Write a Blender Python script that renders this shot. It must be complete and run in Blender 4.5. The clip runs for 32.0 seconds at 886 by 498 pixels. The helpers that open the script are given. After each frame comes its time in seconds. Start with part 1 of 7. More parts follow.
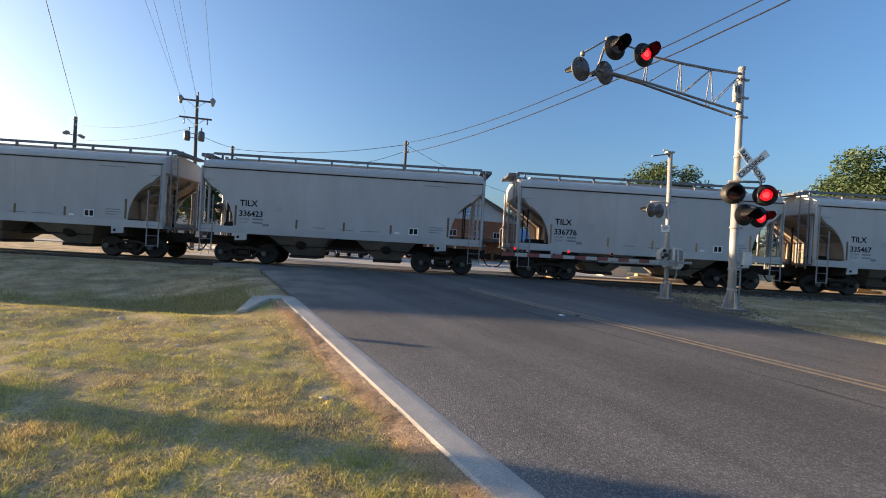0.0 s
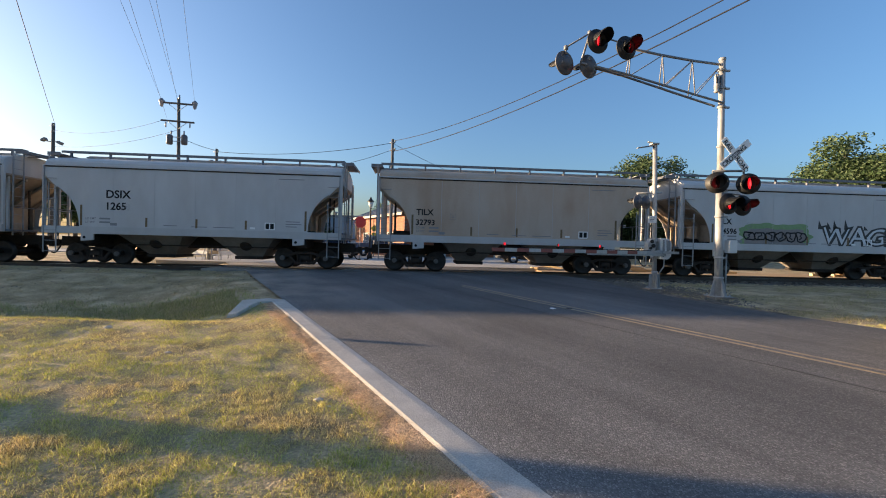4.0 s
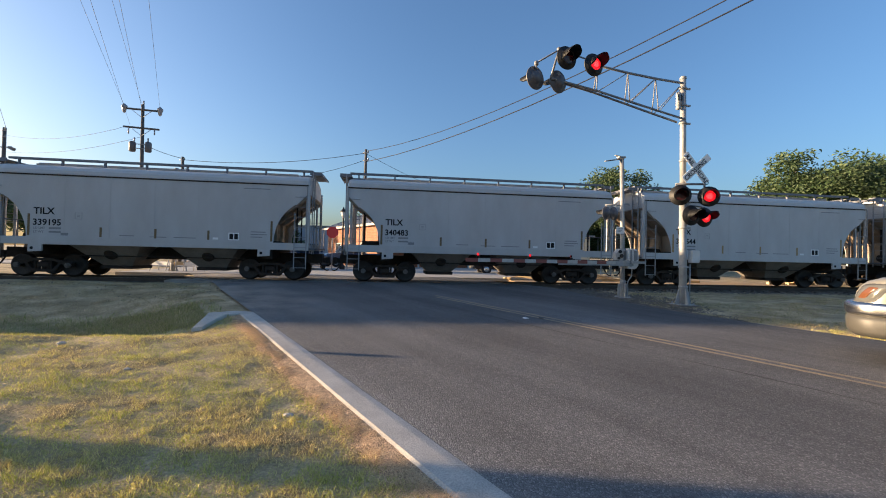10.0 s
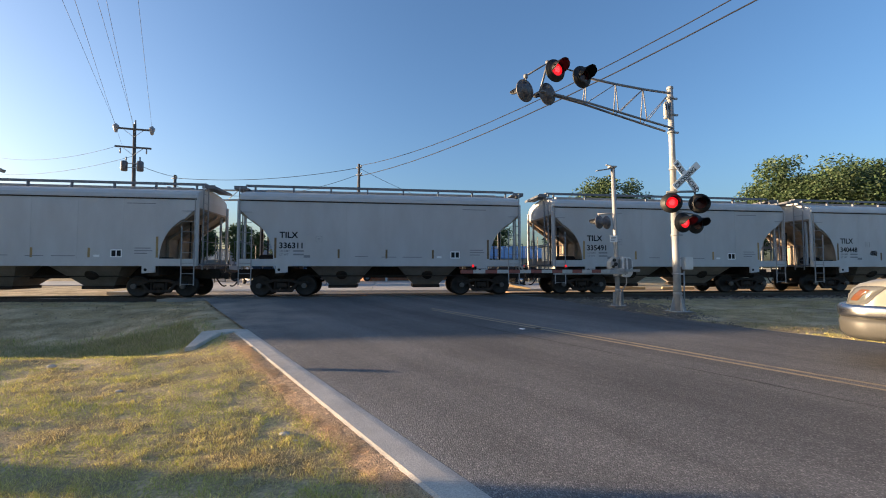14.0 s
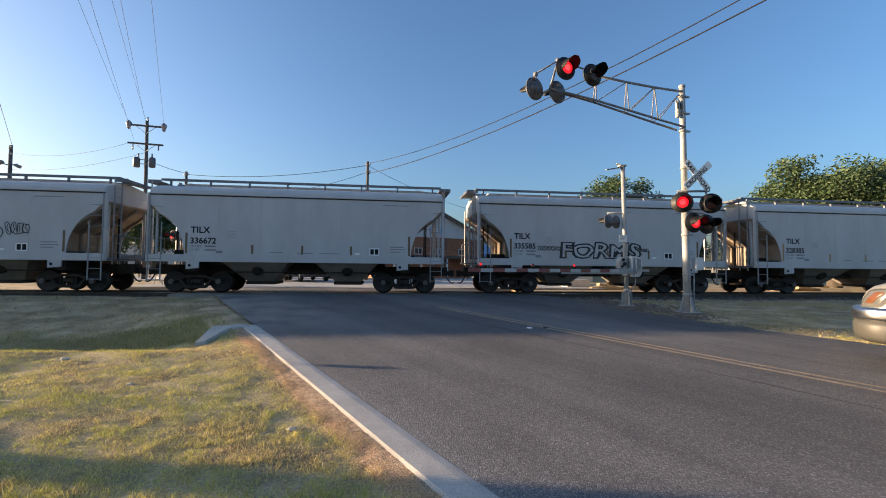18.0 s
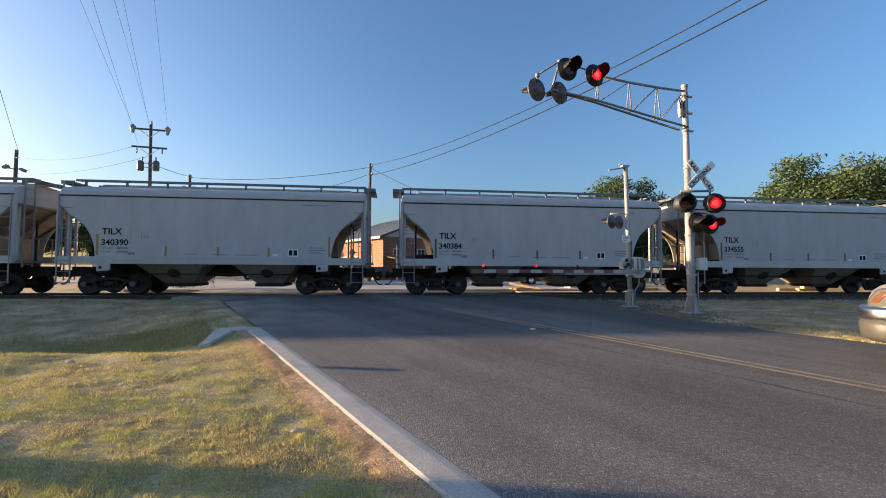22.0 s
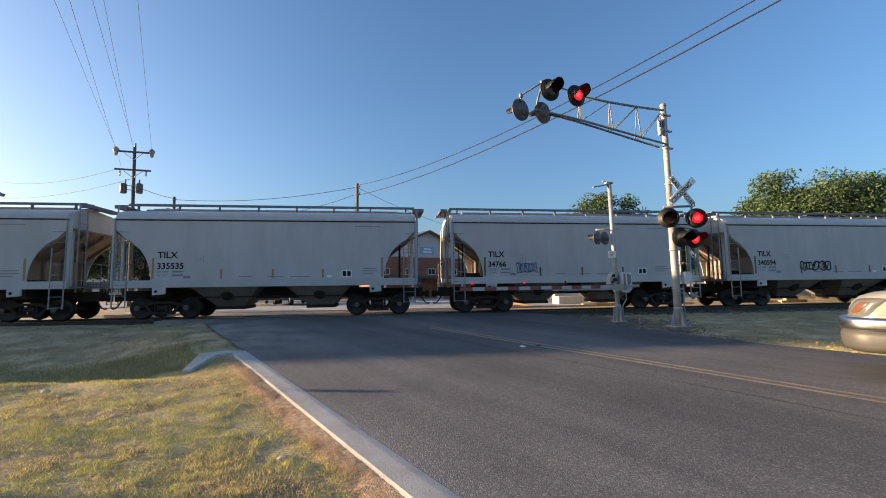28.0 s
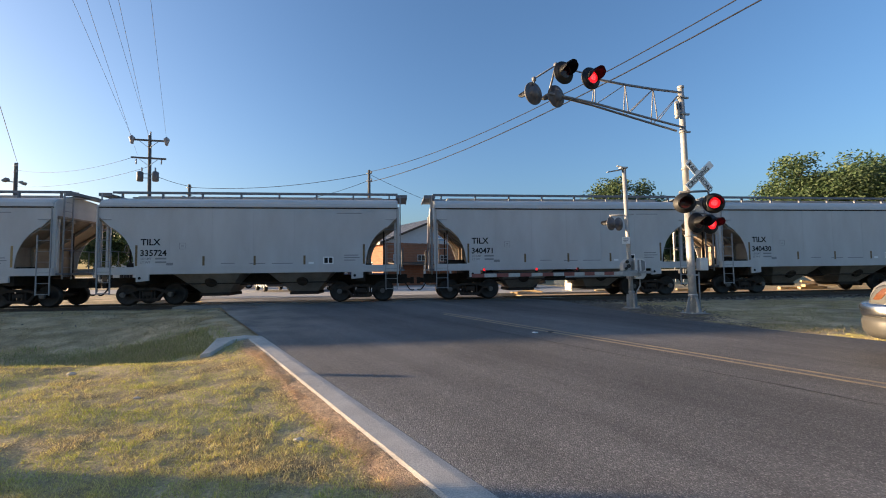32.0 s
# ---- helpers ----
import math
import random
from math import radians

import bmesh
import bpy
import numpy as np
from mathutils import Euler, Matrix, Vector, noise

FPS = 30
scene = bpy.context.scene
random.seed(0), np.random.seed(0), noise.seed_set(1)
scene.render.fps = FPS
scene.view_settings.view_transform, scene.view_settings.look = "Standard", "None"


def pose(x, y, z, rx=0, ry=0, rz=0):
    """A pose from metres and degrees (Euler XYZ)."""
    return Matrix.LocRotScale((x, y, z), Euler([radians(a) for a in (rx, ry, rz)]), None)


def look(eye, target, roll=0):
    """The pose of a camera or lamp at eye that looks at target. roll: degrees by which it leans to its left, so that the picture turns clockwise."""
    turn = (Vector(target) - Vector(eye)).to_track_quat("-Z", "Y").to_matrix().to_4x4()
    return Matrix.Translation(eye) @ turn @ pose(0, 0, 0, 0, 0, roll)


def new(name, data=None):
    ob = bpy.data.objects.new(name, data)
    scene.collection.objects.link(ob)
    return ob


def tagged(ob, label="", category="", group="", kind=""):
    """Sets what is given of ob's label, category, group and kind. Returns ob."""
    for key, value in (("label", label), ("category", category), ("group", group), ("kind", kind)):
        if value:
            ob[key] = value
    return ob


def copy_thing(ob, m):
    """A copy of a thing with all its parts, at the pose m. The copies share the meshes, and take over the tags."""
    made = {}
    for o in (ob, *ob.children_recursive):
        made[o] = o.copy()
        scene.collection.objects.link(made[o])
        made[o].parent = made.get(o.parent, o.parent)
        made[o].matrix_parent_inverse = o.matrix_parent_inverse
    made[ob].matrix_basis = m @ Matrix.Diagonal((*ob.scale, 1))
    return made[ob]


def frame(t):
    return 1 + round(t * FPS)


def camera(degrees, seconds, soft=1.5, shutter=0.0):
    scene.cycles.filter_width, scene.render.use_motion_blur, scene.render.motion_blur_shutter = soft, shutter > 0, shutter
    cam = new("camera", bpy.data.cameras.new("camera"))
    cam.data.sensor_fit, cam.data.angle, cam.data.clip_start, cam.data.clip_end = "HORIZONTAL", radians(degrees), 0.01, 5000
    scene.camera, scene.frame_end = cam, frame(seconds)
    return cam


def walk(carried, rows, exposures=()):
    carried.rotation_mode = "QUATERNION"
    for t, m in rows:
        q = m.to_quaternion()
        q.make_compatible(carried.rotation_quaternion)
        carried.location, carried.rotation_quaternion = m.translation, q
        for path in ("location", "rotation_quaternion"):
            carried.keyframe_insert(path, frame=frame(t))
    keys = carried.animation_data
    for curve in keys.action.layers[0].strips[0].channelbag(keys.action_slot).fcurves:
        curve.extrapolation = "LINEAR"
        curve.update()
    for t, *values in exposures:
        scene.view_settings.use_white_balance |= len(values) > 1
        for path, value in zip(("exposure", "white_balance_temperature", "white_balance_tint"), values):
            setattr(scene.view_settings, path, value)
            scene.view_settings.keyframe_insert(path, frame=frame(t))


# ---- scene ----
cam = camera(92.5, 32.0, soft=1.0)
EYE = (0.0, 0.0, 1.55)


def aim(yaw, pitch, roll):
    """A pose of the camera at EYE: yaw to the left of +y, pitch up, roll as look()."""
    y, p = radians(yaw), radians(pitch)
    ahead = Vector((-math.sin(y) * math.cos(p), math.cos(y) * math.cos(p), math.sin(p)))
    return look(EYE, Vector(EYE) + ahead, roll)


# seconds, yaw, pitch, roll of the handheld camera
walk(cam, [(t, aim(a, b, c)) for t, a, b, c in [
    (0, -2.47, -0.41, 3.25), (0.5, -2.49, -0.34, 2.87), (1, -2.73, -0.28, 2.35), (1.5, -3.09, -0.32, 2.11), (2, -3.43, -0.32, 1.82),
    (2.5, -3.51, -0.46, 1.71), (3, -3.55, -0.60, 1.56), (3.5, -3.75, -0.71, 1.54), (5.5, -3.84, -0.38, 1.30), (6, -3.67, 0.84, 1.00),
    (6.5, -3.75, 0.92, 1.63), (7, -3.94, 1.02, 3.25), (7.5, -4.27, 1.17, 3.69), (8, -4.67, 1.29, 3.90), (8.5, -5.55, 1.26, 3.24),
    (9, -6.32, 1.05, 2.14), (9.5, -7.09, 0.76, 1.77), (10, -7.34, 0.79, 1.38), (10.5, -7.34, 0.82, 1.18), (11, -7.31, 0.94, 0.94),
    (11.5, -7.36, 0.85, 0.81), (12, -7.59, 0.99, 0.78), (12.5, -7.76, 1.28, 0.66), (13, -7.84, 1.75, 0.52), (13.5, -7.91, 2.03, 0.37),
    (14, -8.03, 2.48, 0.05), (14.5, -8.17, 2.66, 0.03), (16.5, -7.58, 1.94, 0.32), (17, -7.23, 1.97, 0.50), (17.5, -7.09, 2.14, 0.60),
    (18, -6.98, 2.21, 0.61), (18.5, -6.94, 2.14, 0.53), (19, -6.95, 2.11, 0.33), (19.5, -6.87, 1.92, 0.19), (20, -6.71, 1.82, 0.19),
    (20.5, -6.66, 1.81, 0.28), (21, -6.65, 2.02, 0.25), (21.5, -6.59, 2.22, 0.27), (22, -6.60, 2.40, 0.33), (22.5, -6.68, 2.65, 0.36),
    (23, -6.83, 3.19, 0.08), (23.5, -6.98, 3.64, -0.41), (24, -7.09, 3.77, -0.52), (24.5, -7.30, 3.86, -0.35), (25, -7.53, 4.14, -0.17),
    (25.5, -7.69, 4.19, -0.09), (27.5, -8.20, 5.14, -0.56), (28, -8.21, 4.88, -0.73), (28.5, -8.20, 4.50, -0.90), (29, -8.06, 4.09, -1.14),
    (29.5, -7.29, 3.99, -1.12), (30, -6.72, 3.94, -1.20), (30.5, -6.51, 3.71, -1.00), (31, -6.50, 3.52, -0.59), (31.5, -6.54, 3.33, -0.63),
    (32, -6.58, 3.07, -0.74),
]])

# ---- sun and sky ----
SUN_AZ, SUN_EL = 13.0, 6.3          # degrees beyond the track's line on the left, height
sun_dir = Vector((-math.cos(radians(SUN_AZ)) * math.cos(radians(SUN_EL)), math.sin(radians(SUN_AZ)) * math.cos(radians(SUN_EL)), math.sin(radians(SUN_EL))))
sun = new("sun", bpy.data.lights.new("sun", "SUN"))
sun.data.energy, sun.data.angle, sun.data.color = 3.75, radians(0.55), (1.0, 0.74, 0.45)
sun.matrix_basis = look(sun_dir * 100, (0, 0, 0))
world = bpy.data.worlds.new("sky")
scene.world = world
world.use_nodes = True
wn = world.node_tree.nodes
sky = wn.new("ShaderNodeTexSky")
sky.sky_type, sky.sun_disc = "NISHITA", False
sky.sun_elevation, sky.sun_rotation = radians(SUN_EL), radians(SUN_AZ - 90)
sky.altitude, sky.air_density, sky.dust_density, sky.ozone_density = 200, 1.0, 3.2, 3.35
wn["Background"].inputs["Strength"].default_value = 0.098
world.node_tree.links.new(sky.outputs[0], wn["Background"].inputs["Color"])
scene.view_settings.exposure = 1.95
scene.view_settings.use_white_balance = True
scene.view_settings.white_balance_temperature, scene.view_settings.white_balance_tint = 6500, 14

# ---- materials ----


def mat(name, color, rough=0.7, metal=0.0, vary=0.25, scale=3.0, bump=0.1, second=None, mix=0.5, fine=60.0, per=0.0, coord="Object", stretch=None):
    """A surface with variation at two scales: a coarse noise between color and second, a fine grain, and bump.
    per: how far the tone changes from object to object."""
    m = bpy.data.materials.new(name)
    m.use_nodes = True
    nt = m.node_tree
    n, l = nt.nodes, nt.links
    bsdf = n["Principled BSDF"]
    bsdf.inputs["Roughness"].default_value, bsdf.inputs["Metallic"].default_value = rough, metal
    tc = n.new("ShaderNodeTexCoord")
    src = tc.outputs[coord]
    if stretch:
        mp = n.new("ShaderNodeMapping")
        mp.inputs["Scale"].default_value = stretch
        l.new(src, mp.inputs["Vector"])
        src = mp.outputs[0]
    a = n.new("ShaderNodeTexNoise")
    a.inputs["Scale"].default_value, a.inputs["Detail"].default_value, a.inputs["Roughness"].default_value = scale, 6, 0.6
    b = n.new("ShaderNodeTexNoise")
    b.inputs["Scale"].default_value, b.inputs["Detail"].default_value = fine, 3
    l.new(src, a.inputs["Vector"])
    l.new(src, b.inputs["Vector"])
    ramp = n.new("ShaderNodeValToRGB")
    ramp.color_ramp.elements[0].position, ramp.color_ramp.elements[1].position = 0.5 - 0.32 * mix, 0.5 + 0.3 * (1.2 - mix)
    c2 = second or tuple(c * (1 - vary) for c in color)
    ramp.color_ramp.elements[0].color, ramp.color_ramp.elements[1].color = (*c2, 1), (*color, 1)
    l.new(a.outputs["Fac"], ramp.inputs[0])
    hsv = n.new("ShaderNodeHueSaturation")
    l.new(ramp.outputs[0], hsv.inputs["Color"])
    grain = n.new("ShaderNodeMapRange")
    grain.inputs["From Min"].default_value, grain.inputs["From Max"].default_value = 0.3, 0.7
    grain.inputs["To Min"].default_value, grain.inputs["To Max"].default_value = 1 - vary * 0.6, 1 + vary * 0.6
    l.new(b.outputs["Fac"], grain.inputs["Value"])
    val = grain.outputs[0]
    if per:
        info = n.new("ShaderNodeObjectInfo")
        r2 = n.new("ShaderNodeMapRange")
        r2.inputs["To Min"].default_value, r2.inputs["To Max"].default_value = 1 - per, 1 + per
        l.new(info.outputs["Random"], r2.inputs["Value"])
        mu = n.new("ShaderNodeMath")
        mu.operation = "MULTIPLY"
        l.new(val, mu.inputs[0])
        l.new(r2.outputs[0], mu.inputs[1])
        val = mu.outputs[0]
    l.new(val, hsv.inputs["Value"])
    l.new(hsv.outputs[0], bsdf.inputs["Base Color"])
    if bump:
        bp = n.new("ShaderNodeBump")
        bp.inputs["Strength"].default_value, bp.inputs["Distance"].default_value = bump, 0.02
        l.new(b.outputs["Fac"], bp.inputs["Height"])
        l.new(bp.outputs[0], bsdf.inputs["Normal"])
    return m


def glow(name, color, power):
    m = bpy.data.materials.new(name)
    m.use_nodes = True
    b = m.node_tree.nodes["Principled BSDF"]
    b.inputs["Base Color"].default_value = (*color, 1)
    b.inputs["Emission Color"].default_value = (*color, 1)
    b.inputs["Emission Strength"].default_value = power
    b.inputs["Roughness"].default_value = 0.4
    return m


def lamp_dots(m):
    """Break a lit lens into the cells of its moulded cover."""
    n, l = m.node_tree.nodes, m.node_tree.links
    b = n["Principled BSDF"]
    tc = n.new("ShaderNodeTexCoord")
    vo = n.new("ShaderNodeTexVoronoi")
    vo.inputs["Scale"].default_value = 26
    l.new(tc.outputs["Object"], vo.inputs["Vector"])
    mr = n.new("ShaderNodeMapRange")
    power = b.inputs["Emission Strength"].default_value
    mr.inputs["From Min"].default_value, mr.inputs["From Max"].default_value = 0.1, 0.7
    mr.inputs["To Min"].default_value, mr.inputs["To Max"].default_value = power * 1.5, power * 0.45
    l.new(vo.outputs["Distance"], mr.inputs["Value"])
    l.new(mr.outputs[0], b.inputs["Emission Strength"])


def island_mat(name, colors, rough=0.7, trans=0.0, patch=None, scale=0.9):
    """Leaves and blades: each loose piece takes its own tone between the given colours."""
    m = bpy.data.materials.new(name)
    m.use_nodes = True
    n, l = m.node_tree.nodes, m.node_tree.links
    g = n.new("ShaderNodeNewGeometry")
    ramp = n.new("ShaderNodeValToRGB")
    els = ramp.color_ramp.elements
    while len(els) < len(colors):
        els.new(0.5)
    for i, c in enumerate(colors):
        els[i].position, els[i].color = i / (len(colors) - 1), (*c, 1)
    l.new(g.outputs["Random Per Island"], ramp.inputs[0])
    b = n["Principled BSDF"]
    tone = ramp.outputs[0]
    if patch:
        # patches of another growth
        r2 = n.new("ShaderNodeValToRGB")
        e2 = r2.color_ramp.elements
        while len(e2) < len(patch):
            e2.new(0.5)
        for i, c in enumerate(patch):
            e2[i].position, e2[i].color = i / (len(patch) - 1), (*c, 1)
        l.new(g.outputs["Random Per Island"], r2.inputs[0])
        nz = n.new("ShaderNodeTexNoise")
        nz.inputs["Scale"].default_value, nz.inputs["Detail"].default_value = scale, 5
        l.new(g.outputs["Position"], nz.inputs["Vector"])
        sharp = n.new("ShaderNodeMapRange")
        sharp.inputs["From Min"].default_value, sharp.inputs["From Max"].default_value = 0.34, 0.54
        l.new(nz.outputs["Fac"], sharp.inputs["Value"])
        mixc = n.new("ShaderNodeMix")
        mixc.data_type = "RGBA"
        l.new(sharp.outputs[0], mixc.inputs["Factor"])
        l.new(tone, mixc.inputs[6])
        l.new(r2.outputs[0], mixc.inputs[7])
        tone = mixc.outputs[2]
    l.new(tone, b.inputs["Base Color"])
    b.inputs["Roughness"].default_value = rough
    b.inputs["Specular IOR Level"].default_value = 0.2
    if trans:
        t = n.new("ShaderNodeBsdfTranslucent")
        mx = n.new("ShaderNodeMixShader")
        mx.inputs[0].default_value = trans
        l.new(tone, t.inputs["Color"])
        l.new(b.outputs[0], mx.inputs[1])
        l.new(t.outputs[0], mx.inputs[2])
        l.new(mx.outputs[0], n["Material Output"].inputs["Surface"])
    return m


def asphalt():
    """Worn asphalt: a tarry base with pale aggregate of a centimetre or two, broad tone changes along the lanes."""
    m = mat("worn asphalt", (0.180, 0.174, 0.167), 0.88, 0, 0.22, 0.35, 0.0, second=(0.126, 0.122, 0.118), fine=28)
    n, l = m.node_tree.nodes, m.node_tree.links
    bsdf = n["Principled BSDF"]
    src = n["Texture Coordinate"].outputs["Object"]
    vo = n.new("ShaderNodeTexVoronoi")
    vo.inputs["Scale"].default_value = 92
    l.new(src, vo.inputs["Vector"])
    sep = n.new("ShaderNodeSeparateColor")
    l.new(vo.outputs["Color"], sep.inputs[0])
    ramp = n.new("ShaderNodeValToRGB")
    ramp.color_ramp.elements[0].position, ramp.color_ramp.elements[0].color = 0.0, (0.70, 0.70, 0.70, 1)
    ramp.color_ramp.elements[1].position, ramp.color_ramp.elements[1].color = 0.80, (1.04, 1.04, 1.04, 1)
    e = ramp.color_ramp.elements.new(0.97)
    e.color = (1.7, 1.67, 1.62, 1)
    l.new(sep.outputs[0], ramp.inputs[0])
    mul = n.new("ShaderNodeMix")
    mul.data_type, mul.blend_type = "RGBA", "MULTIPLY"
    mul.inputs["Factor"].default_value = 1.0
    l.new(bsdf.inputs["Base Color"].links[0].from_socket, mul.inputs[6])
    l.new(ramp.outputs[0], mul.inputs[7])
    # lengthwise bands worn by the wheels, and finer streaks
    dot = n.new("ShaderNodeVectorMath")
    dot.operation = "DOT_PRODUCT"
    dot.inputs[1].default_value = (0.891, 0.454, 0)
    l.new(src, dot.inputs[0])
    along = n.new("ShaderNodeVectorMath")
    along.operation = "DOT_PRODUCT"
    along.inputs[1].default_value = (-0.454 * 0.06, 0.891 * 0.06, 0)
    l.new(src, along.inputs[0])
    com = n.new("ShaderNodeCombineXYZ")
    l.new(dot.outputs["Value"], com.inputs[0])
    l.new(along.outputs["Value"], com.inputs[1])
    band = n.new("ShaderNodeTexNoise")
    band.inputs["Scale"].default_value, band.inputs["Detail"].default_value, band.inputs["Roughness"].default_value = 0.9, 5, 0.62
    l.new(com.outputs[0], band.inputs["Vector"])
    br = n.new("ShaderNodeMapRange")
    br.inputs["From Min"].default_value, br.inputs["From Max"].default_value = 0.3, 0.7
    br.inputs["To Min"].default_value, br.inputs["To Max"].default_value = 0.72, 1.28
    l.new(band.outputs["Fac"], br.inputs["Value"])
    # oil-darkened lane middle, paler wheel paths
    lane = n.new("ShaderNodeFloatCurve")
    pts = lane.mapping.curves[0].points
    pts[0].location, pts[1].location = (0.0, 0.56), (1.0, 0.44)
    for place in ((0.17, 0.56), (0.26, 0.53), (0.42, 0.42), (0.50, 0.47), (0.56, 0.53), (0.74, 0.42)):
        pts.new(*place)
    lane.mapping.update()
    unit = n.new("ShaderNodeMath")
    unit.operation, unit.inputs[1].default_value = "DIVIDE", 14.0
    l.new(dot.outputs["Value"], unit.inputs[0])
    l.new(unit.outputs[0], lane.inputs["Value"])
    both = n.new("ShaderNodeMath")
    both.operation = "MULTIPLY"
    l.new(lane.outputs[0], both.inputs[0])
    l.new(br.outputs[0], both.inputs[1])
    twice = n.new("ShaderNodeMath")
    twice.operation, twice.inputs[1].default_value = "MULTIPLY", 2.0
    l.new(both.outputs[0], twice.inputs[0])
    sc = n.new("ShaderNodeVectorMath")
    sc.operation = "SCALE"
    l.new(mul.outputs[2], sc.inputs[0])
    l.new(twice.outputs[0], sc.inputs["Scale"])
    # dirt carried onto the edge where the curb has ended
    sep2 = n.new("ShaderNodeSeparateXYZ")
    l.new(src, sep2.inputs[0])
    near = n.new("ShaderNodeMapRange")
    near.inputs["From Min"].default_value, near.inputs["From Max"].default_value = 4.4, 1.7
    l.new(dot.outputs["Value"], near.inputs["Value"])
    far = n.new("ShaderNodeMapRange")
    far.inputs["From Min"].default_value, far.inputs["From Max"].default_value = 9.0, 11.5
    l.new(sep2.outputs["Y"], far.inputs["Value"])
    patch = n.new("ShaderNodeTexNoise")
    patch.inputs["Scale"].default_value, patch.inputs["Detail"].default_value = 0.8, 6
    l.new(src, patch.inputs["Vector"])
    pm = n.new("ShaderNodeMapRange")
    pm.inputs["From Min"].default_value, pm.inputs["From Max"].default_value = 0.35, 0.65
    l.new(patch.outputs["Fac"], pm.inputs["Value"])
    d1 = n.new("ShaderNodeMath")
    d1.operation = "MULTIPLY"
    l.new(near.outputs[0], d1.inputs[0])
    l.new(far.outputs[0], d1.inputs[1])
    d2 = n.new("ShaderNodeMath")
    d2.operation = "MULTIPLY"
    l.new(d1.outputs[0], d2.inputs[0])
    l.new(pm.outputs[0], d2.inputs[1])
    dust = n.new("ShaderNodeMix")
    dust.data_type = "RGBA"
    l.new(d2.outputs[0], dust.inputs["Factor"])
    l.new(sc.outputs[0], dust.inputs[6])
    dust.inputs[7].default_value = (0.40, 0.35, 0.29, 1)
    l.new(dust.outputs[2], bsdf.inputs["Base Color"])
    bp = n.new("ShaderNodeBump")
    bp.inputs["Strength"].default_value, bp.inputs["Distance"].default_value = 0.8, 0.006
    inv = n.new("ShaderNodeMath")
    inv.operation, inv.inputs[0].default_value = "SUBTRACT", 1.0
    l.new(vo.outputs["Distance"], inv.inputs[1])
    l.new(inv.outputs[0], bp.inputs["Height"])
    l.new(bp.outputs[0], bsdf.inputs["Normal"])
    bsdf.inputs["Specular IOR Level"].default_value = 0.25
    return m


GREY = mat("hopper grey paint", (0.54, 0.54, 0.535), 0.6, 0, 0.10, 1.2, 0.03, second=(0.46, 0.45, 0.44), per=0.06, stretch=(1, 1, 0.35))
SLOPE = mat("dusty slope sheet", (0.38, 0.315, 0.24), 0.75, 0, 0.2, 1.5, 0.05, second=(0.25, 0.19, 0.14), per=0.1)
HOPPER = mat("dusty hopper steel", (0.30, 0.265, 0.23), 0.85, 0, 0.3, 1.1, 0.06, second=(0.16, 0.135, 0.115), per=0.1)
RUSTY = mat("rust stained paint", (0.53, 0.45, 0.37), 0.7, 0, 0.2, 0.9, 0.04, second=(0.43, 0.31, 0.22), stretch=(1, 1, 0.3))
ROOFMAT = mat("grey roof paint", (0.56, 0.55, 0.53), 0.7, 0, 0.12, 1.5, 0.03, per=0.05)
GRATE = mat("galvanized walkway", (0.20, 0.21, 0.23), 0.65, 0.1, 0.3, 5, 0.1)
UNDER = mat("brake-dust black steel and eave shade", (0.030, 0.028, 0.027), 0.75, 0.2, 0.5, 6, 0.15, second=(0.06, 0.045, 0.035))
WHEEL = mat("worn wheel steel", (0.05, 0.045, 0.042), 0.55, 0.6, 0.4, 5, 0.1)
CAP = mat("bearing cap", (0.16, 0.15, 0.14), 0.5, 0.5, 0.3, 12, 0.1)
BLACK = mat("black stencil", (0.02, 0.02, 0.022), 0.6, 0, 0.3, 8, 0.0)
WHITE = mat("white stencil", (0.88, 0.88, 0.86), 0.6, 0, 0.1, 8, 0.0)
YELLOW = mat("yellow reflector strip", (0.42, 0.27, 0.11), 0.6, 0, 0.2, 8, 0.0)
BROWN = mat("dirty reflector strip", (0.20, 0.13, 0.06), 0.7, 0, 0.3, 8, 0.0)
LADDER = mat("dulled grey ladder paint", (0.33, 0.33, 0.33), 0.65, 0, 0.2, 6, 0.0)
FAINT = mat("faded grey stencil", (0.27, 0.27, 0.28), 0.7, 0, 0.2, 20, 0.0)
ASPHALT = asphalt()
CONC = mat("weathered concrete", (0.58, 0.53, 0.46), 0.9, 0, 0.35, 2.5, 0.18, second=(0.42, 0.38, 0.33), fine=80)
LOT = mat("pale concrete lot", (0.42, 0.40, 0.37), 0.9, 0, 0.2, 0.4, 0.1)
YPAINT = mat("worn yellow road paint", (0.46, 0.34, 0.19), 0.85, 0, 0.5, 5, 0.4, second=(0.24, 0.20, 0.155), fine=60)
WPAINT = mat("worn white road paint", (0.60, 0.60, 0.58), 0.8, 0, 0.3, 6, 0.2)
SEAM = mat("tarred seam", (0.085, 0.08, 0.078), 0.85, 0, 0.3, 6, 0.2)
STEEL = mat("weathered grey steel", (0.26, 0.26, 0.265), 0.6, 0.3, 0.2, 4, 0.05)
GALV = mat("galvanized steel pole", (0.41, 0.41, 0.40), 0.5, 0.08, 0.2, 3, 0.05, second=(0.29, 0.29, 0.285))
ALU = mat("painted aluminium box", (0.68, 0.68, 0.66), 0.5, 0.05, 0.12, 4, 0.05)
DARK = mat("black lamp housing", (0.014, 0.014, 0.015), 0.55, 0, 0.3, 10, 0.05)
SIGNW = mat("white sign sheeting", (0.88, 0.88, 0.86), 0.5, 0, 0.08, 6, 0.0)
REDSTRIPE = mat("faded red stripe", (0.30, 0.085, 0.065), 0.6, 0, 0.25, 8, 0.0)
